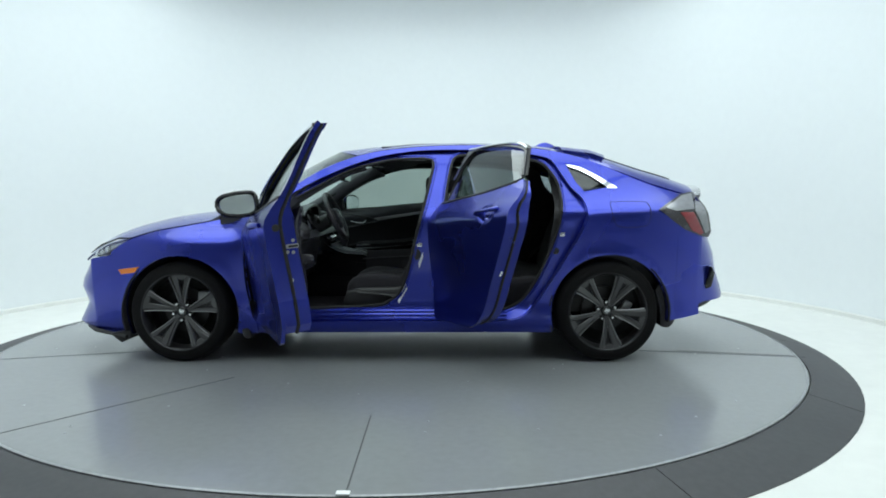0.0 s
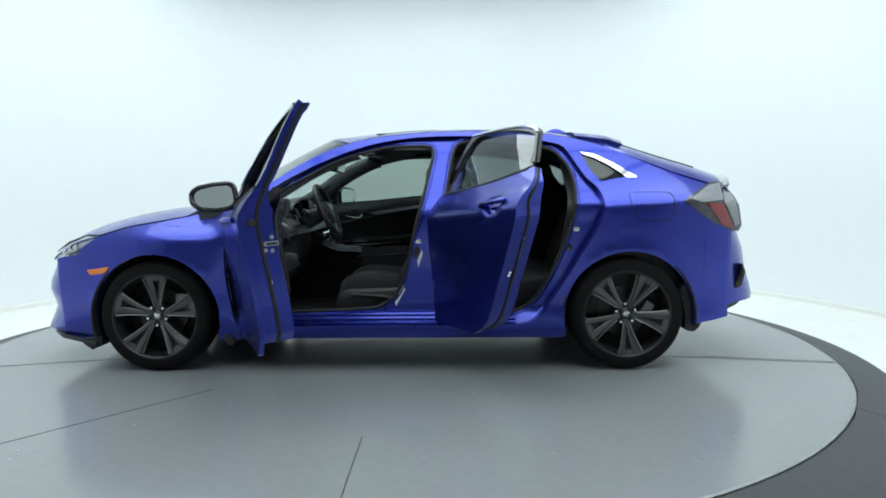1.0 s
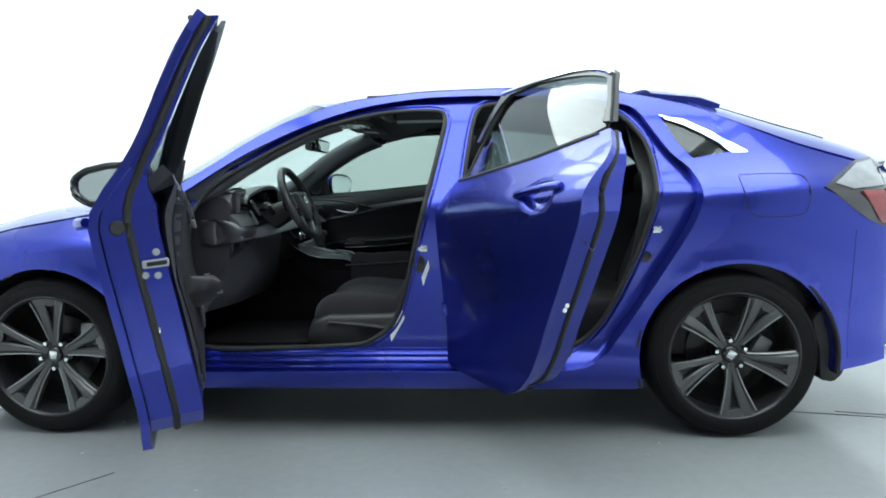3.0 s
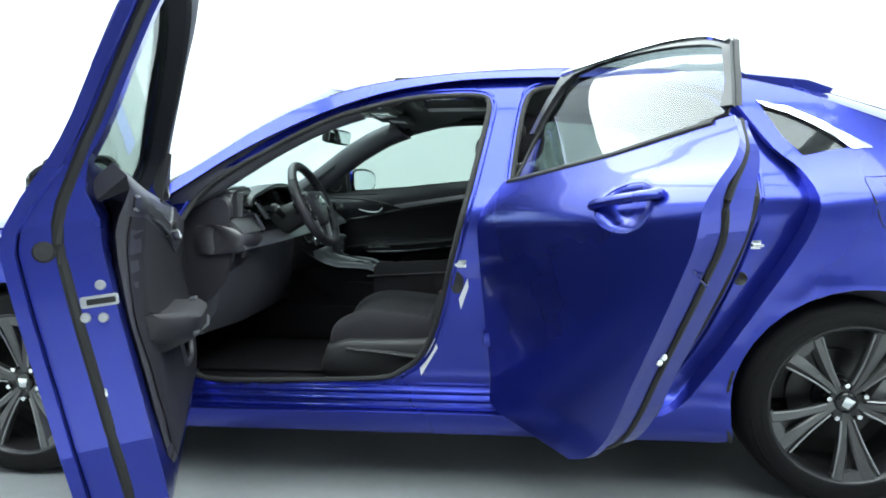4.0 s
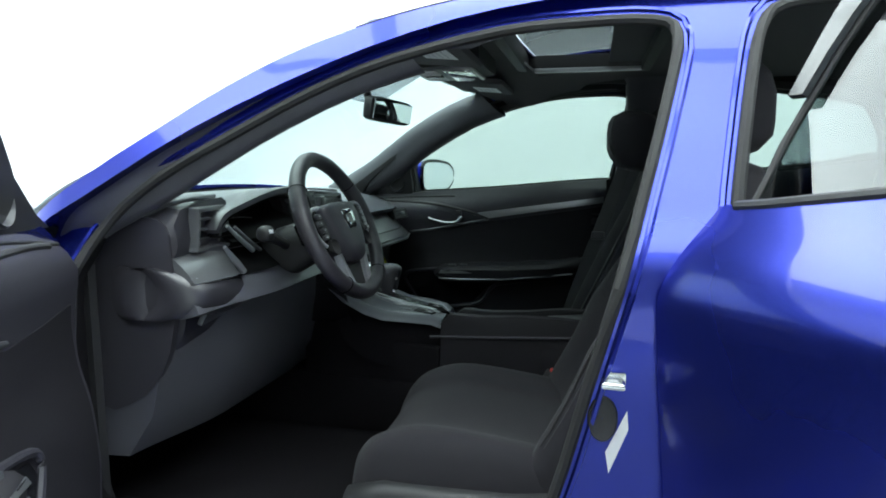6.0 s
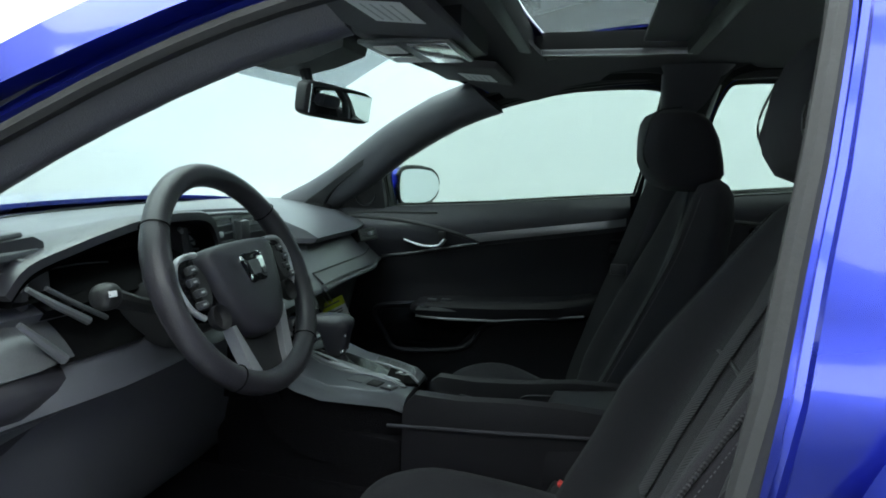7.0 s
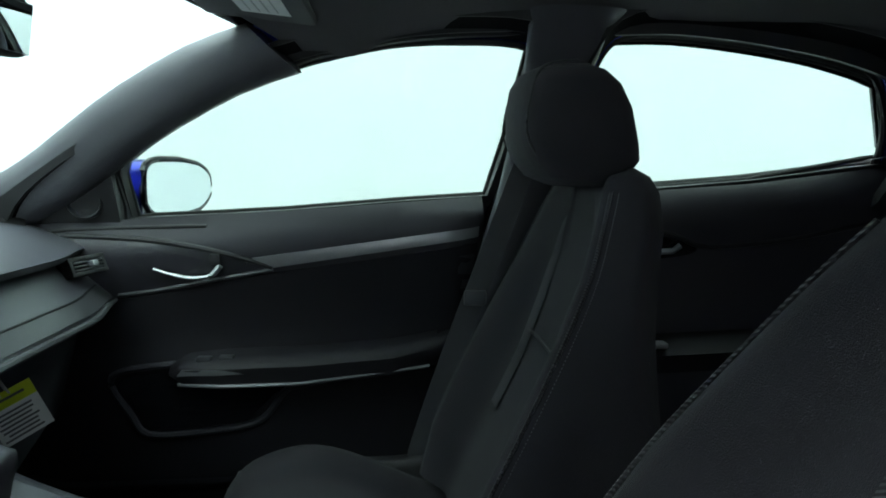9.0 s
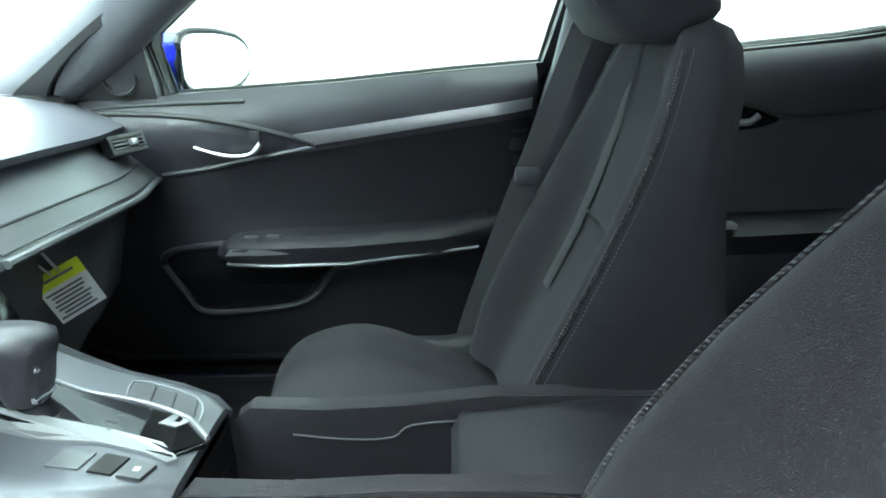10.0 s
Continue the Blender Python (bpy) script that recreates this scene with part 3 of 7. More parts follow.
    for k in range(3):
        part("reflector", lathe([(0.002, 0), (0.014, 0.004), (0.019, 0.014), (0.02, 0.02)], 14, Matrix.Translation((-1.90 + 0.04 * k, s * (W(-1.9 + 0.04 * k, 0.7) - 0.005), 0.69 + 0.017 * k))), CHROME, h)
    # tail lamp
    tl = [(1.655, 0.963), (1.72, 1.0), (1.84, 1.06), (1.925, 1.075), (1.955, 1.03), (1.985, 0.93), (2.012, 0.82), (1.99, 0.785), (1.93, 0.795), (1.82, 0.838), (1.74, 0.895)]
    t = sheet("tail_lamp", tl, lambda x, z: s * (W(x, z) + 0.004), 0.05, SMOKE, car, out=s, label="smoked tail lamp with red and clear lenses")
    sheet("red_lens", [(1.79, 0.945), (1.875, 0.945), (1.95, 0.815), (1.93, 0.803), (1.87, 0.83)], lambda x, z: s * (W(x, z) + 0.009), 0.015, RED, t, out=s, label="deep red lens")
    sheet("clear_lens", [(1.70, 0.975), (1.84, 1.050), (1.92, 1.064), (1.885, 0.965), (1.76, 0.953)], lambda x, z: s * (W(x, z) + 0.008), 0.014, LENS, t, out=s, label="grey clear lens")
    sheet("reversing_lens", [(1.888, 0.955), (1.93, 1.045), (1.95, 1.015), (1.972, 0.92), (1.995, 0.83), (1.965, 0.812)], lambda x, z: s * (W(x, z) + 0.009), 0.015, LENS, t, out=s, label="pale lens")
    # fuel flap as a proud plate with a gap round it
    if s < 0:
        fl = spl([(1.36, 0.995), (1.40, 1.01), (1.56, 1.01), (1.60, 0.99), (1.595, 0.90), (1.565, 0.86), (1.42, 0.855), (1.375, 0.89)], 4, True)
        part("fuel_flap_gap", tube([(x, s * (W(x, z) - 0.0012), z) for x, z in fl], 0.0022, True, 6), DARK, car)
    # mud flap and wheel well
    for cx in (-1.35, 1.35):
        bm = bmesh.new()
        rings = []
        for k in range(25):
            a = radians(-9 + 207 * k / 24)
            rings.append([(cx + 0.01 + 0.372 * math.cos(a), s * 0.86, 0.315 + 0.372 * math.sin(a)), (cx + 0.01 + 0.375 * math.cos(a), s * 0.55, 0.315 + 0.375 * math.sin(a)), (cx + 0.01 + 0.385 * math.cos(a), s * 0.55, 0.315 + 0.385 * math.sin(a)), (cx + 0.01 + 0.382 * math.cos(a), s * 0.86, 0.315 + 0.382 * math.sin(a))])
        part("wheel_well", loft(rings, bm=bm), DARK, car)
    part("mud_flap", prism(spl([(1.66, 0.45), (1.692, 0.33), (1.698, 0.228), (1.722, 0.212), (1.755, 0.213), (1.793, 0.27), (1.780, 0.385), (1.712, 0.484)], 2, True), s * 0.805, s * 0.69, 0.008), BLACK, car, "black mud flap")
    part("mud_flap", prism(spl([(-0.99, 0.31), (-0.965, 0.23), (-0.955, 0.165), (-0.92, 0.15), (-0.905, 0.17), (-0.93, 0.25), (-0.96, 0.33)], 2, True), s * 0.845, s * 0.72, 0.006), BLACK, car, "black mud flap")
    part("air_dam", prism([(-1.83, 0.175), (-1.70, 0.20), (-1.70, 0.14), (-1.76, 0.115), (-1.80, 0.145)], s * 0.80, s * 0.55, 0.006), BLACK, car, "black air dam")


for s in (-1, 1):
    build_side(s)


def bumper_front(v, u):
    side = math.copysign(1, u - 0.5)
    k = abs(u - 0.5) * 2
    zt = lambda x: lerp([(-2.3, 0.62), (-1.96, 0.655), (-1.80, 0.695), (-1.70, 0.60), (-1.6, 0.585)], x)
    xa = lambda z: -1.34 - math.sqrt(max(0.3665**2 - (z - 0.315) ** 2, 0.0)) if z < 0.67 else -1.34
    xn = lambda z: lerp([(0.16, -2.10), (0.22, -2.21), (0.36, -2.11), (0.46, -2.16), (0.52, -2.14), (0.60, -2.07), (0.66, -2.0), (0.75, -1.95)], z)
    if k > 0.5:
        q = (k - 0.5) * 2
        z0 = 0.17 + 0.43 * v
        x = -1.95 + (xa(z0) + 1.95) * q
        z = 0.17 + (zt(x) - 0.17) * v if x > -1.98 else z0
        x = -1.95 + (xa(z) + 1.95) * q
        return (x, side * W(x, z), z)
    z = 0.17 + (0.652 - 0.17) * v
    yc = W(-1.95, z)
    y = yc * math.sin(k * math.pi)
    n = xn(z)
    return (n + (-1.95 - n) * (y / yc) ** 6, side * y, z)


part("front_bumper", surf(lambda u, v: bumper_front(u, v), 18, 96, 0.012), PAINT, car)
part("front_lip", tube([(x, y, 0.155 + 0.14 * max(0.0, -1.72 - x)) for x, y in [(-1.72, -0.81), (-1.95, -0.745), (-2.04, -0.66), (-2.13, -0.4), (-2.14, 0), (-2.13, 0.4), (-2.04, 0.66), (-1.95, 0.745), (-1.72, 0.81)]], 0.013, seg=8), BLACK, car, "black lower lip")
part("grille", surf(lambda u, v: (-2.115 + 0.16 * abs(2 * v - 1) ** 4 + 0.06 * u, 0.66 * (2 * v - 1), 0.40 + 0.27 * u), 8, 24, 0.02), GLOSS_BLACK, car, "black grille")


def bumper_rear(v, u):
    side = math.copysign(1, u - 0.5)
    k = abs(u - 0.5) * 2
    xn = lambda z: lerp([(0.24, 2.06), (0.29, 2.10), (0.32, 2.18), (0.38, 2.24), (0.46, 2.215), (0.55, 2.175), (0.68, 2.145), (0.80, 2.08)], z)
    zb = 0.312 + 0.060 * smoothstep(1.0, 0.70, k)
    z = zb + (0.80 - zb) * v
    if k > 0.88:
        x = 1.93 - 0.15 * (k - 0.88) / 0.12
        return (x, side * (W(x, z) + 0.0015), z)
    yc = W(1.93, z) + 0.0015
    y = yc * math.sin(k / 0.88 * math.pi / 2)
    n = xn(z)
    return (n + (1.93 - n) * (y / yc) ** 5, side * y, z)


part("rear_bumper", surf(bumper_rear, 20, 96, -0.012), PAINT, car)
part("rear_valance", loft([[(x, y, z0), (x + 0.03, y * 0.97, z0 - 0.02), (x - 0.02, y * 0.93, z0 - 0.055), (x - 0.06, y * 0.9, z0 - 0.03)] for x, y, z0 in spl([(1.79, -0.785, 0.316), (1.93, -0.755, 0.347), (2.03, -0.68, 0.372), (2.10, -0.5, 0.378), (2.12, 0, 0.378), (2.10, 0.5, 0.378), (2.03, 0.68, 0.372), (1.93, 0.755, 0.347), (1.79, 0.785, 0.316)], 4)]), BLACK, car, "black lower valance")
for s in (-1, 1):
    part("rear_vent", prism([(2.035, 0.595), (1.99, 0.475), (2.0, 0.45), (2.035, 0.465), (2.055, 0.555)], s * 0.758, s * 0.62, 0.008), GLOSS_BLACK, car, "black dummy vent in the rear bumper")

# bonnet
HC = [(-2.14, 0.60), (-2.09, 0.68), (-2.05, 0.735), (-1.98, 0.793), (-1.79, 0.867), (-1.59, 0.915), (-1.39, 0.945), (-1.21, 0.962), (-0.98, 0.985)]
HE = [(-2.18, 0.60), (-2.0, 0.675), (-1.86, 0.745), (-1.69, 0.782), (-1.52, 0.838), (-1.35, 0.866), (-1.2, 0.893), (-1.08, 0.92), (-0.98, 0.945)]
HCX, HCV = smooth_table(HC, width=0.04)
HEX, HEV = smooth_table(HE, width=0.03)


def bonnet(u, v):
    x = -2.08 + 1.11 * u
    t = 2 * v - 1
    ze = float(np.interp(x, HEX, HEV))
    zc = float(np.interp(x, HCX, HCV))
    ye = (W(max(x, -1.95), ze) - 0.004) * (1 - 0.25 * max(0, (-1.95 - x) / 0.2) ** 2)
    k = 1 - abs(t) ** 3.2
    x2 = x + 0.06 * abs(t) ** 3 * max(0, min(1, (-1.7 - x) / 0.4)) - 0.16 * (1 - t * t) * smoothstep(0.8, 1.0, u)
    return (x2, t * ye, ze + (zc - ze) * k)


part("bonnet", surf(bonnet, 40, 40, 0.01), PAINT, car)
part("bonnet_gap", tube([Vector(bonnet(u, 0.002)) + Vector((0, -0.001, 0)) for u in np.linspace(0.35, 0.985, 40)], 0.0025, seg=6), DARK, car)
part("cowl", surf(lambda u, v: (-1.17 + 0.14 * u + 0.28 * abs(2 * v - 1) ** 2.5, 0.69 * (2 * v - 1), 0.955 + 0.02 * u - 0.03 * abs(2 * v - 1) ** 2), 4, 24, 0.03), BLACK, car, "black wiper cowl")

# wind screen, roof, tailgate
RX, RV = [p[0] for p in spl(RAIL, 6)], [p[1] for p in spl(RAIL, 6)]


def rail_z(x):
    return float(np.interp(x, RX, RV))


WS_E = spl([(-0.93, 0.955), (-0.74, 1.056), (-0.64, 1.121), (-0.52, 1.198), (-0.37, 1.274), (-0.24, 1.317)], 6)
WS_C = spl([(-1.16, 0.98), (-0.97, 1.09), (-0.85, 1.16), (-0.72, 1.232), (-0.56, 1.318), (-0.44, 1.38)], 6)


def screen(u, v):
    i = u * (len(WS_E) - 1)
    xs = np.arange(len(WS_E))
    ex, ez = (float(np.interp(i, xs, [p[k] for p in WS_E])) for k in (0, 1))
    cx, cz = (float(np.interp(i, xs, [p[k] for p in WS_C])) for k in (0, 1))
    t = 2 * v - 1
    ye = W(ex, ez) - 0.012
    k = abs(t) ** 2.3
    return (cx + (ex - cx) * k, t * ye, cz + (ez - cz) * k)


part("wind_screen", surf(screen, 24, 32, 0.004), SCREEN_GLASS, car)
part("screen_frit", surf(lambda u, v: Vector(screen(0.93 + 0.07 * u, v)) - Vector((0, 0, 0.007)), 3, 32, 0.002), GLOSS_BLACK, car)

SUN = (-0.10, 0.27, 0.36)


def roof_pt(x, t, drop=0.0):
    xe = max(x, -0.24)
    ze = rail_z(xe)
    ye = W(xe, ze) - 0.003
    k = abs(t) ** 2.3
    zc = lerp([(-0.44, 1.38), (-0.2, 1.408), (0.1, 1.43), (0.5, 1.434), (0.8, 1.425), (1.05, 1.402), (1.28, 1.362)], x)
    fx = lerp([(-0.44, 1.0), (0.3, 0.0)], x)
    return Vector((x + 0.20 * k * fx, t * ye * (1 - drop * 0.4), zc + (ze - zc) * k - drop))


def roof_bm(drop, thick, x0, x1):
    bm = bmesh.new()
    xs = np.concatenate([np.linspace(x0, SUN[0], 14), np.linspace(SUN[0], SUN[1], 10)[1:], np.linspace(SUN[1], x1, 22)[1:]])
    ts = np.concatenate([np.linspace(-1, -0.66, 10), np.linspace(-0.66, 0.66, 20)[1:], np.linspace(0.66, 1, 10)[1:]])
    V = {}
    for i, x in enumerate(xs):
        for j, t in enumerate(ts):
            V[i, j] = bm.verts.new(roof_pt(float(x), float(t), drop))
    for i in range(len(xs) - 1):
        for j in range(len(ts) - 1):
            if SUN[0] <= (xs[i] + xs[i + 1]) / 2 <= SUN[1] and abs((ts[j] + ts[j + 1]) / 2) < 0.66:
                continue
            bm.faces.new((V[i, j], V[i + 1, j], V[i + 1, j + 1], V[i, j + 1]))
    bmesh.ops.delete(bm, geom=[v for v in bm.verts if not v.link_faces], context="VERTS")
    r = bmesh.ops.solidify(bm, geom=bm.faces[:], thickness=thick)
    return bm


part("roof", roof_bm(0.0, 0.006, -0.44, 1.27), PAINT, car)
part("roof_seam", tube([Vector((x, -(W(x, rail_z(x)) - 0.004), rail_z(x) + 0.001)) for x in np.linspace(-0.3, 1.2, 40)], 0.003, seg=6), DARK, car)
part("sunroof_glass", surf(lambda u, v: roof_pt(SUN[0] + 0.003 + (SUN[1] - SUN[0] - 0.006) * u, -0.655 + 1.31 * v) + Vector((0, 0, 0.002)), 6, 12, 0.005), SUN_GLASS, car, "tinted sunroof glass")


def gate(u, v):
    t = 2 * v - 1
    x = 1.25 + 0.68 * u
    ze = lerp(GAP + [(1.95, 1.03)], x - 0.05 * u)
    zc = lerp([(1.24, 1.372), (1.45, 1.303), (1.62, 1.245), (1.77, 1.198), (1.95, 1.13)], x)
    ye = W(x, ze) - 0.005
    k = abs(t) ** 4.5
    return (x + 0.03 * (1 - k) * u, t * ye, zc + (ze - zc) * k)


part("tailgate", surf(gate, 24, 30, 0.012), PAINT, car)
part("rear_screen", surf(lambda u, v: Vector(gate(0.16 + 0.68 * u, 0.15 + 0.7 * v)) + Vector((0, 0, 0.005)), 12, 24, 0.005), GLOSS_BLACK, car, "dark rear screen")
part("tailgate_lower", surf(lambda u, v: (1.925 + 0.07 * math.sin(u * 2.6) + 0.09 * (1 - (2 * v - 1) ** 2), (2 * v - 1) * (0.745 + 0.03 * u), 1.04 - 0.27 * u), 10, 24, 0.012), PAINT, car)
part("ducktail", loft([[(1.93, y, z + 0.0), (2.10 - 0.26 * abs(y) ** 2, y, z + 0.012), (2.09 - 0.26 * abs(y) ** 2, y, z - 0.012), (2.02 - 0.20 * abs(y) ** 2, y, z - 0.06), (1.94, y, z - 0.03)] for y, z in spl([(-0.66, 1.045), (-0.5, 1.09), (-0.25, 1.112), (0, 1.118), (0.25, 1.112), (0.5, 1.09), (0.66, 1.045)], 5)]), LENS, car, "grey light bar across the tailgate")
part("roof_spoiler", loft([[(1.10, y, z + 0.045), (1.30, y, z + 0.022), (1.415 - 0.10 * abs(y) ** 2, y, z - 0.008), (1.405 - 0.10 * abs(y) ** 2, y, z - 0.024), (1.28, y, z - 0.02), (1.12, y, z + 0.02)] for y, z in spl([(-0.56, 1.308), (-0.45, 1.338), (-0.2, 1.358), (0, 1.363), (0.2, 1.358), (0.45, 1.338), (0.56, 1.308)], 5)]), PAINT, car, "blue roof spoiler")
part("antenna_fin", loft([[(0.98 + 0.17 * a, yy * (0.03 * (1 - 0.5 * a)) , 1.405 - 0.02 * a + zz) for yy, zz in ((-1, 0), (-0.3, 0.055 * math.sin(math.pi * min(1, a * 0.75 + 0.05)) ), (0.3, 0.055 * math.sin(math.pi * min(1, a * 0.75 + 0.05))), (1, 0))] for a in np.linspace(0, 1, 8)]), PAINT, car, "blue shark fin aerial")
# underbody
part("underbody", box(-0.1, 0, 0.22, 3.5, 1.35, 0.10, 0.03), DARK, car)
part("exhaust_pipe", tube([(-0.6, 0.05, 0.17), (0.4, 0.05, 0.165), (0.9, 0.2, 0.17), (1.7, 0.3, 0.2)], 0.03, seg=10), UNDER, car, "grey exhaust pipe")
for x, y in ((-0.7, -0.62), (-0.62, -0.62), (0.82, -0.62), (-1.0, -0.5)):
    part("jacking_point", box(x, y, 0.17, 0.05, 0.03, 0.05, 0.006), UNDER, car, "grey metal jacking bracket")


def build_wheel(cx, s, turn):
    e = group("wheel", "dark tyre on a machined grey five-twin-spoke alloy", "")
    e.parent = car
    m = pose(cx, s * 0.755, 0.322, 0, turn, 0)
    if s > 0:
        m = m @ Matrix.Rotation(math.pi, 4, "Z")
    e.matrix_basis = m
    tp = [(0.236, -0.098), (0.246, -0.106), (0.262, -0.108), (0.285, -0.108), (0.302, -0.101), (0.3145, -0.088), (0.3205, -0.07), (0.322, -0.04), (0.322, 0.04), (0.3205, 0.07), (0.3145, 0.088), (0.302, 0.101), (0.262, 0.108), (0.236, 0.098)]
    part("tyre", lathe(tp, 72), TYRE, e, sharp=60)
    for r in (0.296, 0.268):
        part("sidewall_ridge", lathe([(r - 0.002, -0.1055), (r - 0.001, -0.109 if r < 0.29 else -0.1065), (r + 0.001, -0.1085 if r < 0.29 else -0.106), (r + 0.002, -0.1045)], 64), TYRE, e)
    part("rim_lip", lathe([(0.250, -0.094), (0.2485, -0.106), (0.243, -0.108), (0.238, -0.104), (0.232, -0.09), (0.226, -0.03), (0.222, 0.06), (0.240, 0.09)], 72), RIM_DARK, e, sharp=50)
    part("barrel", lathe([(0.236, -0.09), (0.228, -0.03), (0.214, 0.05), (0.10, 0.06), (0.0005, 0.06)], 48), DARK, e)
    part("brake_disc", lathe([(0.0005, 0.0), (0.07, 0.0), (0.07, 0.012), (0.145, 0.012), (0.145, 0.032), (0.06, 0.034)], 48), RIM_DARK, e, "dark brake disc")
    part("brake_caliper", box(0.11, 0.01, 0.06, 0.06, 0.06, 0.13, 0.012), UNDER, e)

    def spoke(a, wi, wo, tw):
        """One blade of a twin spoke: a tapered, dished bar."""
        rings = []
        for k in range(7):
            q = k / 6
            r = 0.035 + 0.200 * q
            w = wi + (wo - wi) * q**1.3
            y = -0.060 - 0.040 * q**0.8
            aa = a + tw * (0.5 + 0.5 * q)
            c, sn = math.cos(aa), math.sin(aa)
            ring = []
            for dw, dy in ((-1, 0.014), (-1, 0.0), (-0.7, -0.004), (0.35, -0.006), (1, 0.010), (1, 0.03), (-0.5, 0.035)):
                px, pz = r, w * dw / 2
                ring.append((px * c - pz * sn, y + dy, px * sn + pz * c))
            rings.append(ring)
        return loft(rings)

    for k in range(5):
        a = 2 * math.pi * k / 5 + math.pi / 2
        for side, wo in ((1, 0.056), (-1, 0.040)):
            blade = part("spoke", spoke(a, 0.022, wo, side * 0.20), RIM, e, sharp=25)
            pts = []
            for q in np.linspace(0.12, 0.97, 8):
                r, aa = 0.035 + 0.2 * q, a + side * (0.20 * (0.5 + 0.5 * q) + 0.5 * (0.022 + (wo - 0.022) * q**1.3) / (0.035 + 0.2 * q))
                pts.append((r * math.cos(aa), -0.062 - 0.040 * q**0.8, r * math.sin(aa)))
            part("spoke_edge", tube(pts, 0.0032, seg=6), RIM_EDGE, blade, "machined bright edge")
        # web that closes the slot of a spoke at the rim, and the dark floor of the slot
        web = []
        for k2 in range(9):
            aa = a - 0.30 + 0.58 * k2 / 8
            ri = 0.205 + 0.018 * abs(k2 - 4) / 4
            web.append([(r * math.cos(aa), y, r * math.sin(aa)) for r, y in ((ri, -0.097), (0.240, -0.1035), (0.240, -0.085), (ri, -0.080))])
        part("spoke_web", loft(web), RIM, e, sharp=30)
        part("spoke_floor", loft([[(r * math.cos(a + d), y, r * math.sin(a + d)) for d in (-0.15, 0.15)] + [(r * math.cos(a + d), y + 0.01, r * math.sin(a + d)) for d in (0.15, -0.15)] for r, y in ((0.06, -0.040), (0.14, -0.058), (0.215, -0.078))]), RIM_DARK, e, sharp=30)
        b = a + math.pi / 5
        part("lug_nut", lathe([(0.0005, -0.078), (0.008, -0.078), (0.0105, -0.072), (0.0105, -0.045)], 6, Matrix.Translation((0.056 * math.cos(b), 0.0, 0.056 * math.sin(b)))), STEEL, e)
    part("hub", lathe([(0.0005, -0.062), (0.05, -0.062), (0.058, -0.05), (0.060, -0.02), (0.055, 0.0)], 40), RIM_DARK, e)
    cap = part("centre_cap", lathe([(0.0005, -0.073), (0.026, -0.073), (0.031, -0.069), (0.033, -0.06)], 32), GLOSS_BLACK, e)
    part("badge", prism([(-0.017, 0.016), (0.017, 0.016), (0.012, -0.016), (-0.012, -0.016)], -0.0765, -0.072, 0.002), STEEL, e, "plain bright badge")
    part("valve", tube([(0.19, -0.085, 0.05), (0.20, -0.10, 0.055)], 0.004, seg=6), BLACK, e)
    return e


for cx, s, tn in ((-1.35, -1, 2), (1.35, -1, 31), (-1.35, 1, 0), (1.35, 1, 30)):
    build_wheel(cx, s, tn)

# ---------------------------------------------------------------- doors
FD_OUT = spl([(-0.10, 0.276), (-0.77, 0.274), (-0.835, 0.30), (-0.862, 0.45), (-0.872, 0.62), (-0.866, 0.76), (-0.845, 0.873), (-0.812, 0.935), (-0.752, 0.982), (-0.57, 1.106), (-0.34, 1.218), (-0.12, 1.296), (0.10, 1.334), (0.20, 1.342)], 4) + [(0.272, 1.343), (0.278, 1.30), (0.268, 1.15), (0.252, 1.0), (0.241, 0.9), (0.230, 0.7), (0.220, 0.5), (0.195, 0.37), (0.15, 0.295), (0.10, 0.277)]
FD_WIN = spl([(-0.56, 1.062), (-0.45, 1.137), (-0.33, 1.203), (-0.22, 1.243), (-0.11, 1.272), (0.0, 1.292), (0.10, 1.302), (0.20, 1.307)], 3) + [(0.228, 1.304), (0.237, 1.286), (0.216, 1.13), (0.187, 1.0), (0.0, 0.985), (-0.25, 0.961), (-0.43, 0.949), (-0.57, 0.941), (-0.572, 1.05)]
RD_OUT = [(0.275, 1.345), (0.40, 1.346)] + spl([(0.5, 1.342), (0.75, 1.331), (0.92, 1.306), (0.985, 1.288)], 4) + [(1.012, 1.274)] + spl([(1.067, 1.185), (1.12, 1.098), (1.178, 1.033), (1.198, 0.955), (1.18, 0.87), (1.125, 0.775), (1.048, 0.66), (0.96, 0.535), (0.88, 0.415), (0.80, 0.325), (0.71, 0.283)], 4) + [(0.30, 0.28), (0.245, 0.30), (0.232, 0.50), (0.24, 0.70), (0.249, 0.9), (0.258, 1.0), (0.272, 1.15), (0.28, 1.30)]
RD_WIN = [(0.300, 0.993), (0.308, 1.08), (0.324, 1.2), (0.342, 1.285), (0.362, 1.306)] + spl([(0.43, 1.31), (0.52, 1.312), (0.66, 1.303), (0.81, 1.285), (0.92, 1.264), (0.97, 1.25)], 3) + [(0.985, 1.246), (1.04, 1.165), (1.078, 1.103), (0.78, 1.042), (0.57, 1.02), (0.45, 1.006)]
TRIM_Z, TRIM_Y = smooth_table([(0.25, 0.725), (0.36, 0.708), (0.42, 0.695), (0.55, 0.69), (0.62, 0.692), (0.70, 0.705), (0.80, 0.696), (0.855, 0.678), (0.89, 0.672), (0.92, 0.684), (0.955, 0.715), (0.985, 0.735), (1.05, 0.74), (1.1, 0.735)], width=0.015)


def belt(x):
    return lerp([(-0.8, 0.93), (-0.57, 0.941), (-0.43, 0.949), (-0.25, 0.961), (0.0, 0.985), (0.17, 1.0), (0.34, 1.010), (0.57, 1.032), (0.78, 1.052), (1.0, 1.085), (1.2, 1.11)], x)


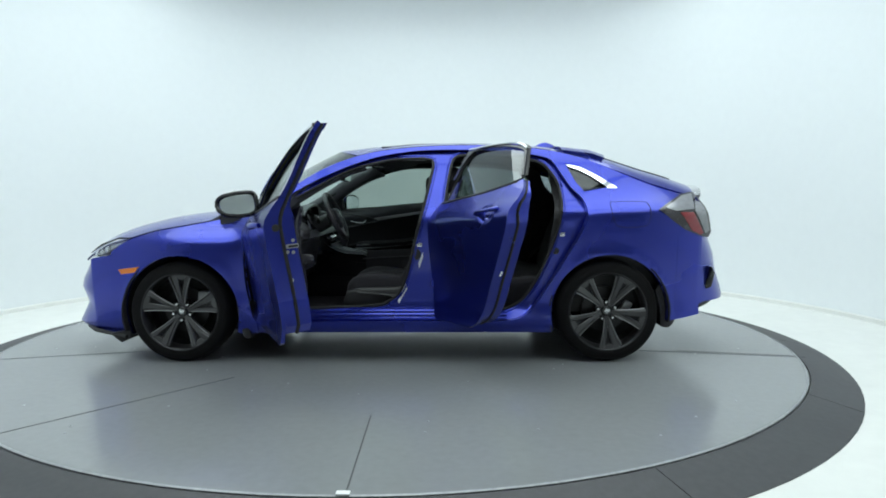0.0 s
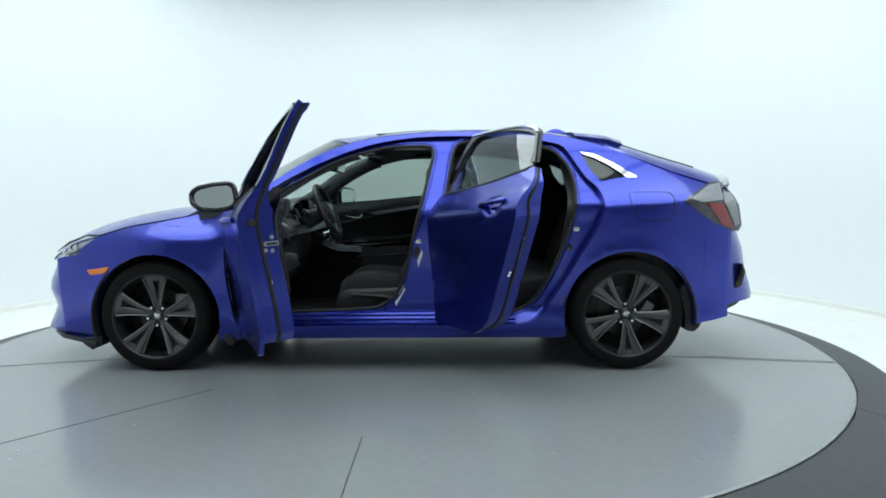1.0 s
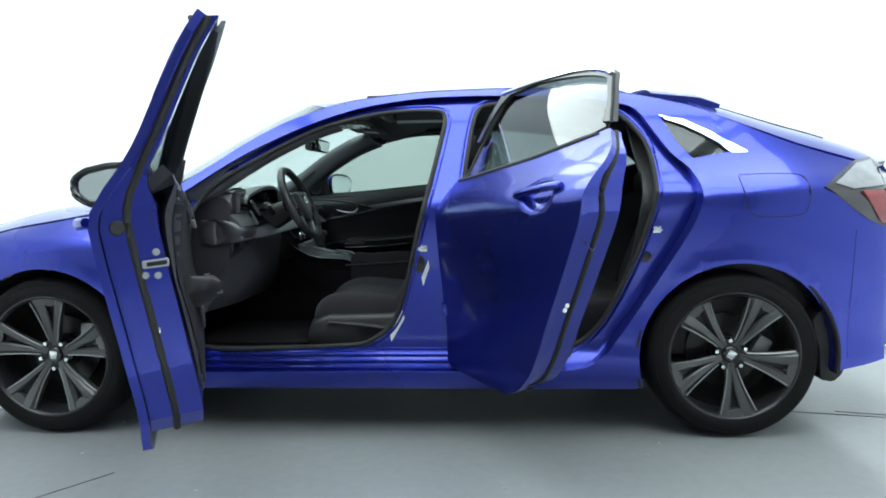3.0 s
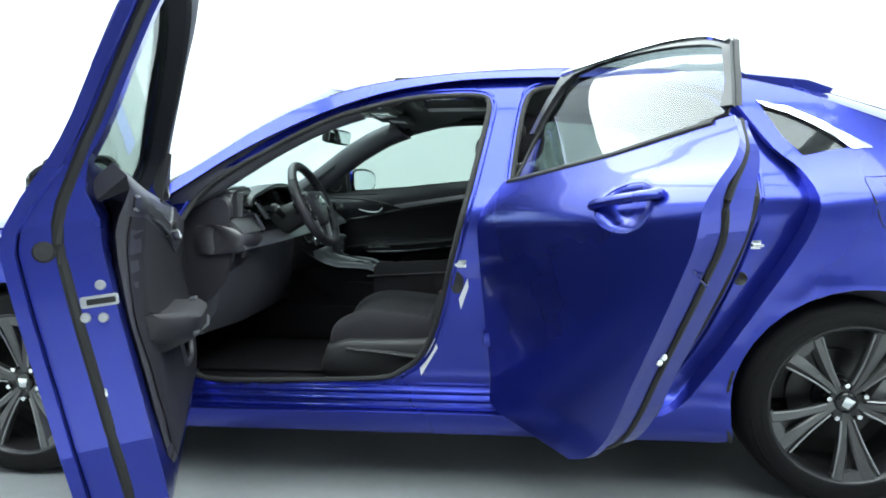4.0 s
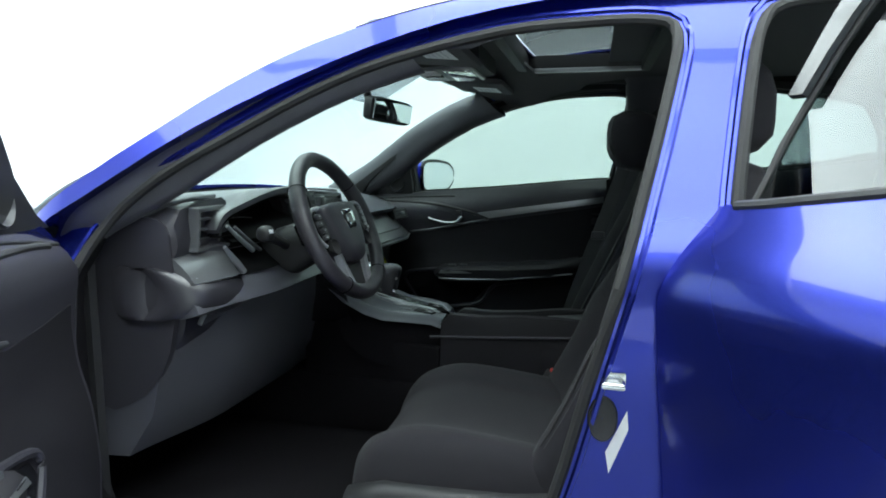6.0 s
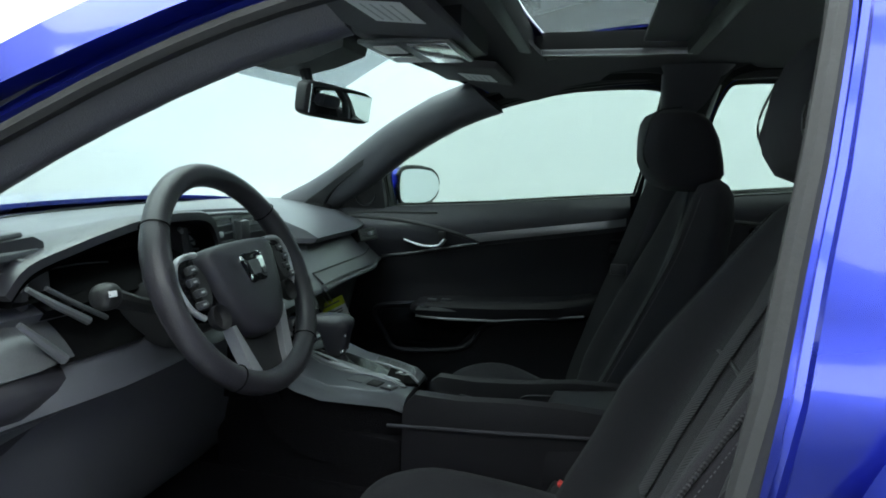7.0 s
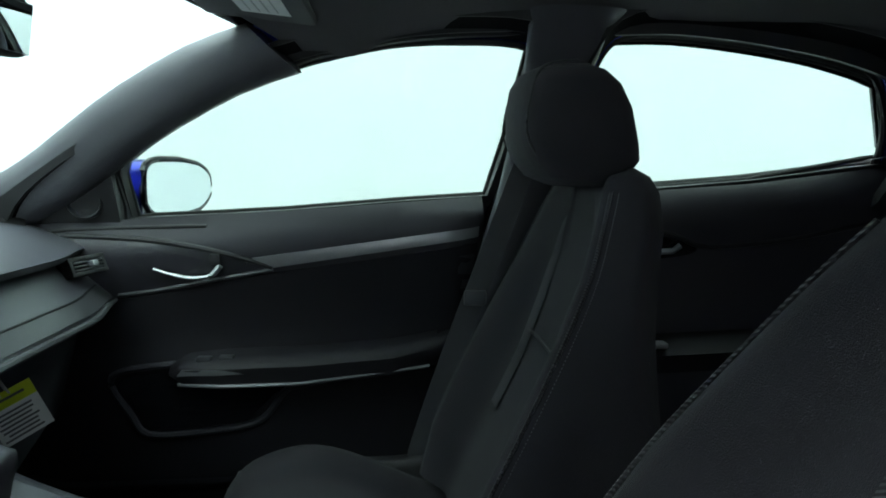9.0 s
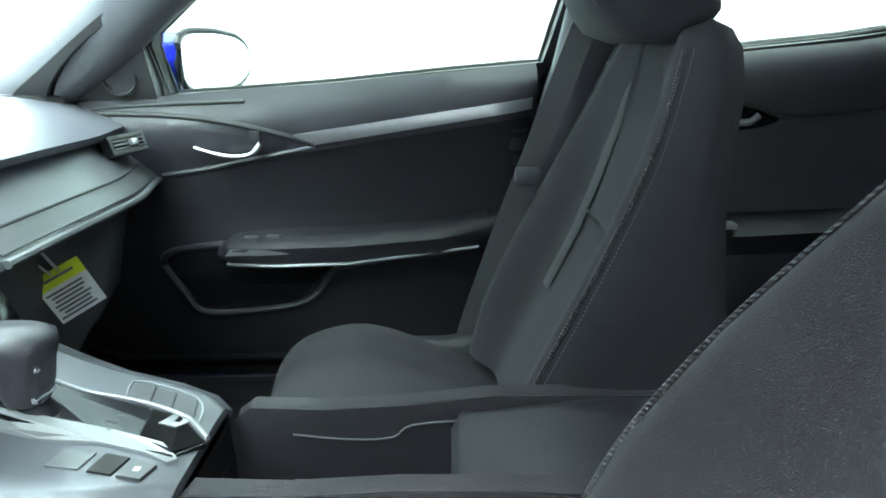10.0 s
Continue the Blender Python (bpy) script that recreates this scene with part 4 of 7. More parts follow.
def trim_y(x, z):
    """The inner face of a door's trim."""
    zz = z - (belt(x) - 0.955) * smoothstep(0.6, 0.9, z)
    y = float(np.interp(zz, TRIM_Z, TRIM_Y))
    # rounded back to the door's shell along the rear edge
    end = lerp([(0.39, 0.06), (0.43, 0.11), (0.55, 0.155), (0.7, 0.17), (0.9, 0.178), (1.0, 0.175)], z) if x < 0.25 else lerp([(0.33, 0.68), (0.42, 0.86), (0.66, 1.0), (0.8, 1.07), (0.93, 1.11), (1.0, 1.09), (1.09, 1.075)], z)
    k = min(1.0, max(0.0, end + 0.004 - x) / 0.075)
    return y + (max(y, W(x, z) - 0.142) - y) * (1 - math.sqrt(k * (2 - k)))


def above_belt(poly):
    """The part of a rear door's outline above the belt line."""
    up = [z > belt(x) + 0.002 for x, z in poly]
    n = len(poly)
    i = next(k for k in range(n) if up[k] and not up[k - 1])
    out = []
    while up[i % n] and len(out) < n:
        out.append(poly[i % n])
        i += 1
    return out


def trim_depth(x, z):
    return max(0.008, min(0.085, W(x, z) - 0.04 - trim_y(x, z)))


def gasket(z):
    return 0.036 + 0.046 * smoothstep(1.05, 0.85, z)


def rail(pts, s, r, material, parent, name, label="", flat=1.0, yo=0.0):
    """A thin strip on a door's inner trim."""
    return part(name, tube([(x, s * (trim_y(x, z) - yo), z) for x, z in pts], r, seg=8, flat=flat), material, parent, label)


def rear_run(poly, d):
    """The rear and lower run of a front door's outline, from the top corner down and forward."""
    P = [(x, max(z, 0.335)) for x, z in shrink(poly, d)]
    i = max(range(len(P)), key=lambda k: P[k][0] + P[k][1])
    P = P[i:] + P[:i]
    out = []
    for p in P:
        if p[0] < -0.78 or (p[1] > 1.0 and p[0] < 0.15):
            break
        out.append(p)
    return out


def build_front_door(s, name):
    f = side_y(s)
    WIN2 = shrink(FD_WIN, -0.012)
    d = sheet("front_door", FD_OUT, f, 0.02, PAINT, car, holes=[WIN2], out=s, cell=0.05, label="blue front door, " + ("wide open with black inner trim" if s < 0 else "closed, with black inner trim"))
    inner = [(x, max(z, 0.335)) for x, z in shrink(FD_OUT, 0.016)]
    sheet("door_frame", inner, lambda x, z: s * (W(x, z) - 0.022), lambda x, z: 0.036 + (0.088 if s < 0 else 0.06) * smoothstep(1.0, 0.88, z), PAINT if s < 0 else BLACK, d, holes=[FD_WIN], out=s, cell=0.05, straight=True)
    part("door_gasket", tube([(x, s * (W(x, z) - gasket(z)), z) for x, z in dense(rear_run(FD_OUT, 0.019), 0.03, False)], 0.010, False, 8), RUBBER, d, "black rubber gasket")
    part("window_channel", tube([(x, s * (W(x, z) - 0.022), z) for x, z in dense(FD_WIN, 0.04)], 0.007, True, 8), RUBBER, d)
    # black inner frame round the window
    band = spl([(-0.81, 0.915), (-0.80, 0.955), (-0.755, 0.978), (-0.57, 1.102), (-0.34, 1.214), (-0.12, 1.292), (0.10, 1.33), (0.255, 1.339)], 4) + ([(0.27, 1.30), (0.246, 1.1), (0.222, 0.97)] if s > 0 else [(0.25, 1.31), (0.226, 1.1), (0.202, 0.97)])
    if s > 0:
        sheet("window_surround", band, lambda x, z: s * (W(x, z) - 0.059), 0.012, BLACK, d, holes=[FD_WIN], out=s, cell=0.06, straight=True)
    else:
        top = FD_WIN[:22]
        strip = [p for p in band if p[1] > 0.95 and p[0] < top[-1][0]] + top[::-1] + [(-0.572, 1.04), (-0.57, 0.925), (-0.80, 0.925)]
        sheet("window_surround", strip, lambda x, z: s * (W(x, z) - 0.059), 0.012, BLACK, d, out=s, cell=0.06, straight=True)
    sheet("window", WIN2, lambda x, z: s * (W(x, z) - 0.024), 0.004, GLASS, d, out=s, cell=0.08)
    if s < 0:
        sheet("sash_cover", above_belt(shrink(FD_OUT, 0.002)), lambda x, z: s * (W(x, z) + 0.0015), 0.008, SASH, d, holes=[shrink(FD_WIN, -0.004)], out=s, cell=0.05, label="gloss black window sash cover")
    run = [(-0.57, 0.93), (-0.572, 1.035)] + FD_WIN[:23]
    lip = shrink(run + [(0.15, 0.93)], 0.005)[:len(run)]
    part("window_channel", loft([[(ax, s * (W(ax, az) - 0.016), az), (ax, s * (W(ax, az) - 0.064), az), (bx, s * (W(bx, bz) - 0.064), bz), (bx, s * (W(bx, bz) - 0.016), bz)] for (ax, az), (bx, bz) in zip(run, lip)]), RUBBER, d, "black window channel")
    top = [p for p in spl([(-0.80, 0.955), (-0.57, 1.102), (-0.34, 1.214), (-0.12, 1.292), (0.10, 1.33), (0.255, 1.338)], 5)]
    part("chrome_moulding", tube([(x, s * (W(x, z - 0.012) + 0.003), z - 0.012) for x, z in top], 0.008, seg=8), CHROME, d, "chrome window moulding")
    part("belt_moulding", tube([(x, s * (W(x, belt(x)) + 0.002), belt(x) - 0.004) for x in np.linspace(-0.76, 0.24, 16)], 0.008, seg=8), BLACK, d, "black belt moulding")
    # inner trim
    tr = [(-0.80, 0.92), (-0.66, 0.941), (-0.57, 0.941), (-0.43, 0.952), (-0.25, 0.962), (0.0, 0.984), (0.172, 0.999), (0.178, 0.9), (0.17, 0.7), (0.155, 0.55), (0.11, 0.43), (0.05, 0.39), (-0.4, 0.365), (-0.72, 0.36), (-0.80, 0.39), (-0.83, 0.5), (-0.835, 0.7), (-0.82, 0.86)]
    t = sheet("door_trim", tr, lambda x, z: s * trim_y(x, z), trim_depth, SOFT, d, out=-s, cell=0.035, label="black moulded inner trim")
    sail = [(-0.82, 0.935), (-0.575, 0.934), (-0.575, 1.066), (-0.65, 1.02), (-0.76, 0.958)]
    sheet("sail_panel", sail, lambda x, z: s * (0.715 - 0.35 * (z - 0.92)), 0.03, BLACK, d, out=-s)
    tw = Matrix.Translation((-0.638, s * 0.698, 0.978)) @ Matrix.Rotation(0 if s > 0 else math.pi, 4, "Z")
    part("tweeter_ring", lathe([(0.028, 0.004), (0.033, -0.006), (0.036, -0.002), (0.036, 0.01)], 28, tw), DARK_TRIM, d, "round tweeter ring")
    part("tweeter_grille", lathe([(0.0005, 0.001), (0.028, 0.003)], 20, tw), BLACK, d)
    # lever, a flat dark sheet for its shaded recess, trim strip and brow
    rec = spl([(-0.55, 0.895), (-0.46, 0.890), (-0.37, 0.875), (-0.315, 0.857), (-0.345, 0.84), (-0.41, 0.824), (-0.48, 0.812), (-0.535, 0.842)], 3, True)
    sheet("lever_recess_sheet", rec, lambda x, z: s * (trim_y(x, z) - 0.0022), 0.01, SATIN_SHADE, d, out=-s)
    part("lever", tube([(x, s * (trim_y(x, z) - o), z) for x, z, o in spl([(-0.50, 0.845, 0.006), (-0.465, 0.835, 0.014), (-0.425, 0.828, 0.018), (-0.388, 0.832, 0.014), (-0.368, 0.852, 0.008)], 4)], [0.0045] * 5 + [0.0065] * 8 + [0.009] * 4, seg=8, flat=0.7), SATIN, d, "silver inner door lever")
    part("lock_knob", box(-0.378, s * (trim_y(-0.376, 0.865) - 0.006), 0.866, 0.022, 0.012, 0.022, 0.004), BLACK, d)
    # same silver strip on both doors; the near one's dark reflection is painted in
    sheet("silver_strip", [(-0.305, 0.867), (-0.265, 0.847), (0.165, 0.914), (0.165, 0.936)], lambda x, z: s * (trim_y(x, z) - 0.004), 0.012, SATIN if s > 0 else SATIN_SHADE, d, out=-s, label="satin silver trim strip" if s > 0 else "silver trim strip with a dark reflection in its colour, bright edges")
    if s < 0:
        for z0, z1 in ((0.869, 0.936), (0.846, 0.913)):
            rail([(-0.285, z0), (-0.06, z0 + (z1 - z0) * 0.5), (0.165, z1)], s, 0.003, SATIN, d, "strip_edge", yo=0.005)
    ins = [(-0.80, 0.80), (-0.70, 0.785), (-0.58, 0.775), (-0.50, 0.788), (-0.41, 0.806), (-0.27, 0.834), (0.165, 0.90), (0.163, 0.7), (0.145, 0.56), (0.10, 0.45), (0.045, 0.405), (-0.4, 0.38), (-0.71, 0.376), (-0.785, 0.40), (-0.815, 0.5), (-0.82, 0.7)]
    sheet("trim_insert", ins, lambda x, z: s * (trim_y(x, z) - 0.0022), 0.004, ARM, d, out=-s, cell=0.04, label="black cloth covered insert")
    rail(spl([(-0.76, 0.905), (-0.68, 0.909), (-0.53, 0.904), (-0.42, 0.890), (-0.32, 0.866), (-0.265, 0.847)], 5), s, 0.006, BLACK, d, "trim_brow")
    rail(spl([(-0.80, 0.905), (-0.66, 0.921), (-0.4, 0.931)], 4), s, 0.004, BLACK, d, "trim_fold")
    rail(spl([(-0.58, 0.785), (-0.50, 0.797), (-0.41, 0.815), (-0.265, 0.843)], 4), s, 0.005, DARK_TRIM, d, "trim_lower_brow")
    if s < 0:
        rail(spl([(-0.545, 0.79), (-0.54, 0.755), (-0.52, 0.72), (-0.485, 0.68)], 5), s, 0.0012, THREAD, d, "stitch")
    # arm rest with its switch plate and the pull cup below
    arm = []
    for x, zt, zb, out in ((-0.475, 0.640, 0.612, 0.66), (-0.44, 0.655, 0.602, 0.632), (-0.36, 0.662, 0.604, 0.62), (-0.2, 0.668, 0.61, 0.615), (-0.02, 0.682, 0.622, 0.618), (0.08, 0.70, 0.64, 0.635), (0.13, 0.712, 0.66, 0.68)):
        w = 0.71
        arm.append([(x, s * w, zt + 0.01), (x, s * (out + 0.05), zt + 0.004), (x, s * (out + 0.012), zt), (x, s * out, zt - 0.012), (x, s * (out + 0.004), zb + 0.012), (x, s * (out + 0.03), zb), (x, s * w, zb - 0.02)])
    part("arm_rest", loft(arm), ARM, d, "padded arm rest", sharp=50)
    sheet("switch_plate", [(-0.45, 0.632), (-0.26, 0.643), (-0.26, 0.652), (-0.44, 0.645)], lambda x, z: s * (0.632 - 0.012 * smoothstep(-0.44, -0.36, x)), 0.01, SATIN, d, out=-s, label="silver edged switch plate")
    part("arm_rest_line", tube([(x, s * y, z) for x, y, z in ((-0.45, 0.64, 0.612), (-0.36, 0.621, 0.614), (-0.2, 0.616, 0.62), (0.06, 0.63, 0.65))], 0.004, seg=6), SATIN_DARK, d)
    for k in range(2):
        part("window_switch", box(-0.40 + 0.045 * k, s * 0.652, 0.662 + 0.002 * k, 0.03, 0.02, 0.01, 0.003), DARK_TRIM, d)
    rail(spl([(-0.47, 0.64), (-0.58, 0.625), (-0.60, 0.595), (-0.565, 0.535), (-0.53, 0.487), (-0.42, 0.49), (-0.32, 0.506), (-0.28, 0.53), (-0.245, 0.578), (-0.20, 0.595), (0.05, 0.635)], 4), s, 0.0075, SOFT, d, "pocket_lip", yo=0.004)
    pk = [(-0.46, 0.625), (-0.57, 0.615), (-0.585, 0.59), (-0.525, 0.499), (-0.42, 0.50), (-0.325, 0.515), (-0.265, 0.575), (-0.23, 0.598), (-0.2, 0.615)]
    # the pocket isn't hollow: a black sheet on the trim paints its shade
    sheet("pocket", pk, lambda x, z: s * (trim_y(x, z) - 0.005), 0.003, GLOSS_BLACK, d, out=-s, label="black sheet painted as the shaded map pocket")
    # outside handle
    part("handle", tube([(x, s * (W(x, 0.875) + o), 0.878) for x, o in ((-0.06, 0.012), (-0.02, 0.035), (0.08, 0.04), (0.15, 0.03), (0.18, 0.012))], [0.012, 0.016, 0.016, 0.015, 0.012], seg=10), PAINT, d)
    # latch on the door's end
    if s < 0:
        rim_pts = [q for q in dense(inner, 0.01) if q[0] > 0.1]
        end_x = lambda z: min(rim_pts, key=lambda q: abs(q[1] - z))[0]
        x0 = end_x(0.763)
        latch = part("latch", box(x0 + 0.001, -0.760, 0.763, 0.010, 0.060, 0.020, 0.004), SILVER, d, "bright latch plate")
        part("latch_slot", box(x0 + 0.004, -0.757, 0.763, 0.008, 0.046, 0.011, 0.003), DARK, latch)
        for yy, zz in ((-0.755, 0.790), (-0.786, 0.737), (-0.759, 0.733)):
            part("latch_screw", lathe([(0.0005, -0.006), (0.007, -0.005), (0.009, 0.0)], 14, Matrix.Translation((end_x(zz) + 0.001, yy, zz)) @ Matrix.Rotation(math.pi / 2, 4, "Z")), SILVER, d)
        part("plug", lathe([(0.0005, -0.003), (0.014, -0.004), (0.018, 0.0)], 20, Matrix.Translation((end_x(0.857) + 0.002, -0.829, 0.857)) @ Matrix.Rotation(math.pi / 2, 4, "Z")), BLACK, d, "black round plug")
        part("lower_clip", box(0.205, -(W(0.2, 0.55) - 0.085), 0.60, 0.01, 0.012, 0.018, 0.003), STEEL, d)
    # mirror
    MIRROR_Y, MIRROR_Z = 0.915, 1.0
    house = []
    for k in range(9):
        q = k / 8
        x = -0.712 + 0.185 * q
        g = math.sin(math.pi / 2 * min(1, q * 1.25 + 0.08)) ** 0.6
        cy, cz, ry, rz = MIRROR_Y, MIRROR_Z, 0.108 * g, 0.066 * g
        ring = []
        for i in range(20):
            a = 2 * math.pi * i / 20
            c, n = math.cos(a), math.sin(a)
            oy, oz = ry * math.copysign(abs(c) ** 0.45, c), (1 - 0.45 * max(0.0, c)) * rz * math.copysign(abs(n) ** 0.5, n) - 0.004 * c + 0.008 * max(0.0, c)
            ring.append((x + (q * (-0.14 * oy - 0.27 * oz) if s < 0 else 0.38 * oy), s * (cy + oy), cz + oz))
        house.append(ring)
    part("mirror_housing", loft(house), PAINT, d, "blue mirror housing", sharp=50)
    rim = [(p[0] + 0.004, p[1], p[2]) for p in house[-1]]
    part("mirror_rim", tube(rim, 0.008 if s > 0 else 0.013, True, 8), GLOSS_BLACK, d)
    gm = bmesh.new()
    vs = [gm.verts.new((p[0] + 0.006, s * (MIRROR_Y + (abs(p[1]) - MIRROR_Y) * (0.94 if s > 0 else 0.86)), MIRROR_Z + (p[2] - MIRROR_Z) * (0.92 if s > 0 else 0.84))) for p in rim]
    gm.faces.new(vs)
    r = bmesh.ops.extrude_face_region(gm, geom=gm.faces[:])
    for v in [g for g in r["geom"] if isinstance(g, bmesh.types.BMVert)]:
        v.co.x -= 0.004
    part("mirror_glass", gm, MIRROR if s > 0 else DOOR_MIRROR, d, "mirror glass", smooth=False)
    part("mirror_arm", loft([[(-0.70, s * 0.80, 0.925), (-0.60, s * 0.80, 0.925), (-0.60, s * 0.80, 0.965), (-0.70, s * 0.80, 0.965)], [(-0.71, s * 0.72, 0.91), (-0.60, s * 0.72, 0.915), (-0.60, s * 0.72, 0.96), (-0.70, s * 0.72, 0.96)]]), GLOSS_BLACK, d)
    part("mirror_arm", box(-0.65, s * 0.825, 0.965, 0.08, 0.13, 0.038, 0.012), GLOSS_BLACK, d)
    return d


def build_rear_door(s, name):
    f = side_y(s)
    cup = (0.965, 0.928)
    win = RD_WIN
    if s < 0:
        big = shrink(RD_WIN, -0.020)
        win = [b if p[1] > belt(p[0]) + 0.03 else p for p, b in zip(RD_WIN, big)]

    def skin(x, z):
        dd = math.hypot((x - cup[0]) / 0.095, (z - cup[1] + 0.004) / 0.052)
        return s * (W(x, z) - 0.032 * smoothstep(1.0, 0.25, dd) if dd < 1 else W(x, z))

    low_skin = [(x, min(z, belt(x) - (0.003 if s < 0 else 0.026))) for x, z in RD_OUT]
    d = sheet("rear_door", [p for i, p in enumerate(low_skin) if i == 0 or math.dist(p, low_skin[i - 1]) > 0.003], skin, 0.02, PAINT, car, out=s, cell=0.014 if s < 0 else 0.06, label="blue rear door, " + ("wide open" if s < 0 else "closed, with black inner trim"))
    inner = shrink(RD_OUT, 0.016)
    lower = [(x, min(z, belt(x) - 0.01)) for x, z in inner]
    upper = above_belt(shrink(RD_OUT, 0.004 if s < 0 else 0.016))
    sheet("door_frame", [p for i, p in enumerate(lower) if i == 0 or math.dist(p, lower[i - 1]) > 0.003], lambda x, z: s * (W(x, z) - 0.022), lambda x, z: 0.03 + (0.085 if s < 0 else 0.07) * smoothstep(1.08, 0.9, z), PAINT if s < 0 else BLACK, d, out=s, cell=0.06, straight=True)
    sheet("sash_frame", upper, lambda x, z: s * (W(x, z) - 0.012), 0.016, BLACK, d, holes=[win], out=s, cell=0.06, straight=True, label="black window sash")
    sheet("sash_cover", above_belt(shrink(RD_OUT, 0.002)), lambda x, z: s * (W(x, z) + 0.0015), 0.010, SASH, d, holes=[shrink(win, 0.003)], out=s, cell=0.05, label="gloss black window sash cover")
    part("door_gasket", tube([(x, s * (W(x, z) - gasket(z)), z) for x, z in dense(shrink(RD_OUT, 0.019), 0.03) if z < belt(x) and x > 0.6], 0.010, False, 8), RUBBER, d, "black rubber gasket")
    part("window_channel", tube([(x, s * (W(x, z) - 0.02), z) for x, z in dense(win, 0.04)], 0.006, True, 8), RUBBER, d)
    band = [(0.30, 1.0), (0.315, 1.15), (0.335, 1.328)] + spl([(0.5, 1.332), (0.75, 1.321), (0.92, 1.296), (1.003, 1.27), (1.055, 1.18), (1.092, 1.10)], 4)
    if s > 0:
        sheet("window_surround", band, lambda x, z: s * (W(x, z) - 0.053), 0.012, BLACK, d, holes=[win], out=s, cell=0.06, straight=True)
    sheet("window", list(win), lambda x, z: s * (W(x, z) - 0.02), 0.004, GLASS_DARK if s < 0 else GLASS, d, out=s, cell=0.08)
    top = spl([(0.285, 1.348), (0.5, 1.346), (0.75, 1.335), (0.92, 1.310), (1.008, 1.280)], 6)
    part("chrome_moulding", tube([(x, s * (W(x, z - 0.010) + 0.001), z - 0.010) for x, z in top], 0.0095, seg=8), CHROME, d, "chrome window moulding")
    part("belt_moulding", tube([(x, s * (W(x, belt(x)) + 0.002), belt(x) - 0.006) for x in np.linspace(0.29, 1.075, 16)], 0.008, seg=8), BLACK, d, "black belt moulding")
    tr = [(0.30, 0.98), (0.34, 0.998), (0.57, 1.018), (0.78, 1.036), (1.0, 1.066), (1.075, 1.08), (1.09, 1.0), (1.11, 0.93), (1.07, 0.80), (1.0, 0.66), (0.93, 0.53), (0.86, 0.42), (0.79, 0.355), (0.68, 0.33), (0.36, 0.33), (0.31, 0.40), (0.29, 0.7)]
    sheet("door_trim", tr, lambda x, z: s * trim_y(x, z), trim_depth, SOFT, d, out=-s, cell=0.045, label="black moulded inner trim")
    rail(spl([(0.32, 0.945), (0.45, 0.94), (0.58, 0.925), (0.68, 0.895), (0.9, 0.92), (1.12, 0.97)], 5), s, 0.006, BLACK, d, "trim_brow")
    rec = spl([(0.50, 0.925), (0.58, 0.915), (0.65, 0.893), (0.62, 0.875), (0.54, 0.868), (0.50, 0.89)], 3, True)
    # flat black sheet on the trim paints the shade of the lever's hollow
    sheet("lever_recess_sheet", rec, lambda x, z: s * (trim_y(x, z) - 0.0022), 0.01, GLOSS_BLACK, d, out=-s)
    part("lever", tube([(x, s * (trim_y(x, z) - 0.012), z) for x, z in ((0.515, 0.893), (0.55, 0.885), (0.59, 0.887), (0.605, 0.90))], 0.007, seg=8), SATIN, d, "silver inner door lever")
    part("arm_rest", loft([[(x, s * 0.71, zt + 0.01), (x, s * (o + 0.03), zt), (x, s * o, zt - 0.015), (x, s * (o + 0.02), zt - 0.06), (x, s * 0.71, zt - 0.08)] for x, zt, o in ((0.36, 0.665, 0.68), (0.42, 0.68, 0.625), (0.6, 0.69, 0.61), (0.85, 0.70, 0.62), (0.93, 0.71, 0.68))]), ARM, d, "padded arm rest")
    part("switch_plate", box(0.5, s * 0.63, 0.692, 0.13, 0.03, 0.012, 0.004), SATIN, d, "silver switch plate")
    # pull handle over its cup
    part("handle", tube([(x, s * (W(x, z) + o), z) for x, z, o in spl([(0.858, 0.927, 0.002), (0.885, 0.934, 0.014), (0.96, 0.942, 0.02), (1.04, 0.949, 0.016), (1.075, 0.952, 0.002)], 4)], [0.010] + [0.0145] * 15 + [0.010], seg=12, flat=0.8), PAINT, d, "blue pull handle")
    part("cup_lip", tube([(cup[0] + 0.095 * math.cos(a), s * (W(cup[0] + 0.095 * math.cos(a), cup[1] - 0.004 + 0.052 * math.sin(a)) + 0.0005), cup[1] - 0.004 + 0.052 * math.sin(a)) for a in np.linspace(0, 2 * math.pi, 40)[:-1]], 0.0012, True, 6), PAINT, d)
    if s < 0:
        pts = [(1.138, 0.815, 0.045), (1.13, 0.80, 0.085), (1.10, 0.735, 0.045), (1.095, 0.725, 0.085)]
        for x, z, o in pts:
            part("latch_screw", lathe([(0.0005, -0.006), (0.006, -0.005), (0.0085, 0.0)], 12, Matrix.Translation((x - 0.015, -(W(x, z) - o), z + 0.03)) @ Matrix.Rotation(math.pi / 2 - 0.2, 4, "Z")), STEEL, d)
        for k, dz in enumerate((0.0, -0.02)):
            yy = -(W(1.12, 0.8) - 0.055 - 0.025 * k)
            part("latch_claw", tube([(1.118 - 0.01 * k, yy + 0.012, 0.80 + dz), (1.135 - 0.01 * k, yy - 0.008, 0.792 + dz), (1.118 - 0.01 * k, yy - 0.01, 0.806 + dz)], 0.003, seg=6), STEEL, d, "bright latch claw")
        for z in (0.60, 0.615):
            part("lower_clip", lathe([(0.0005, -0.005), (0.007, -0.004), (0.008, 0.0)], 10, Matrix.Translation((1.01 + (z - 0.6), -(W(1.0, z) - 0.04), z)) @ Matrix.Rotation(math.pi / 2, 4, "Z")), STEEL, d)
    return d


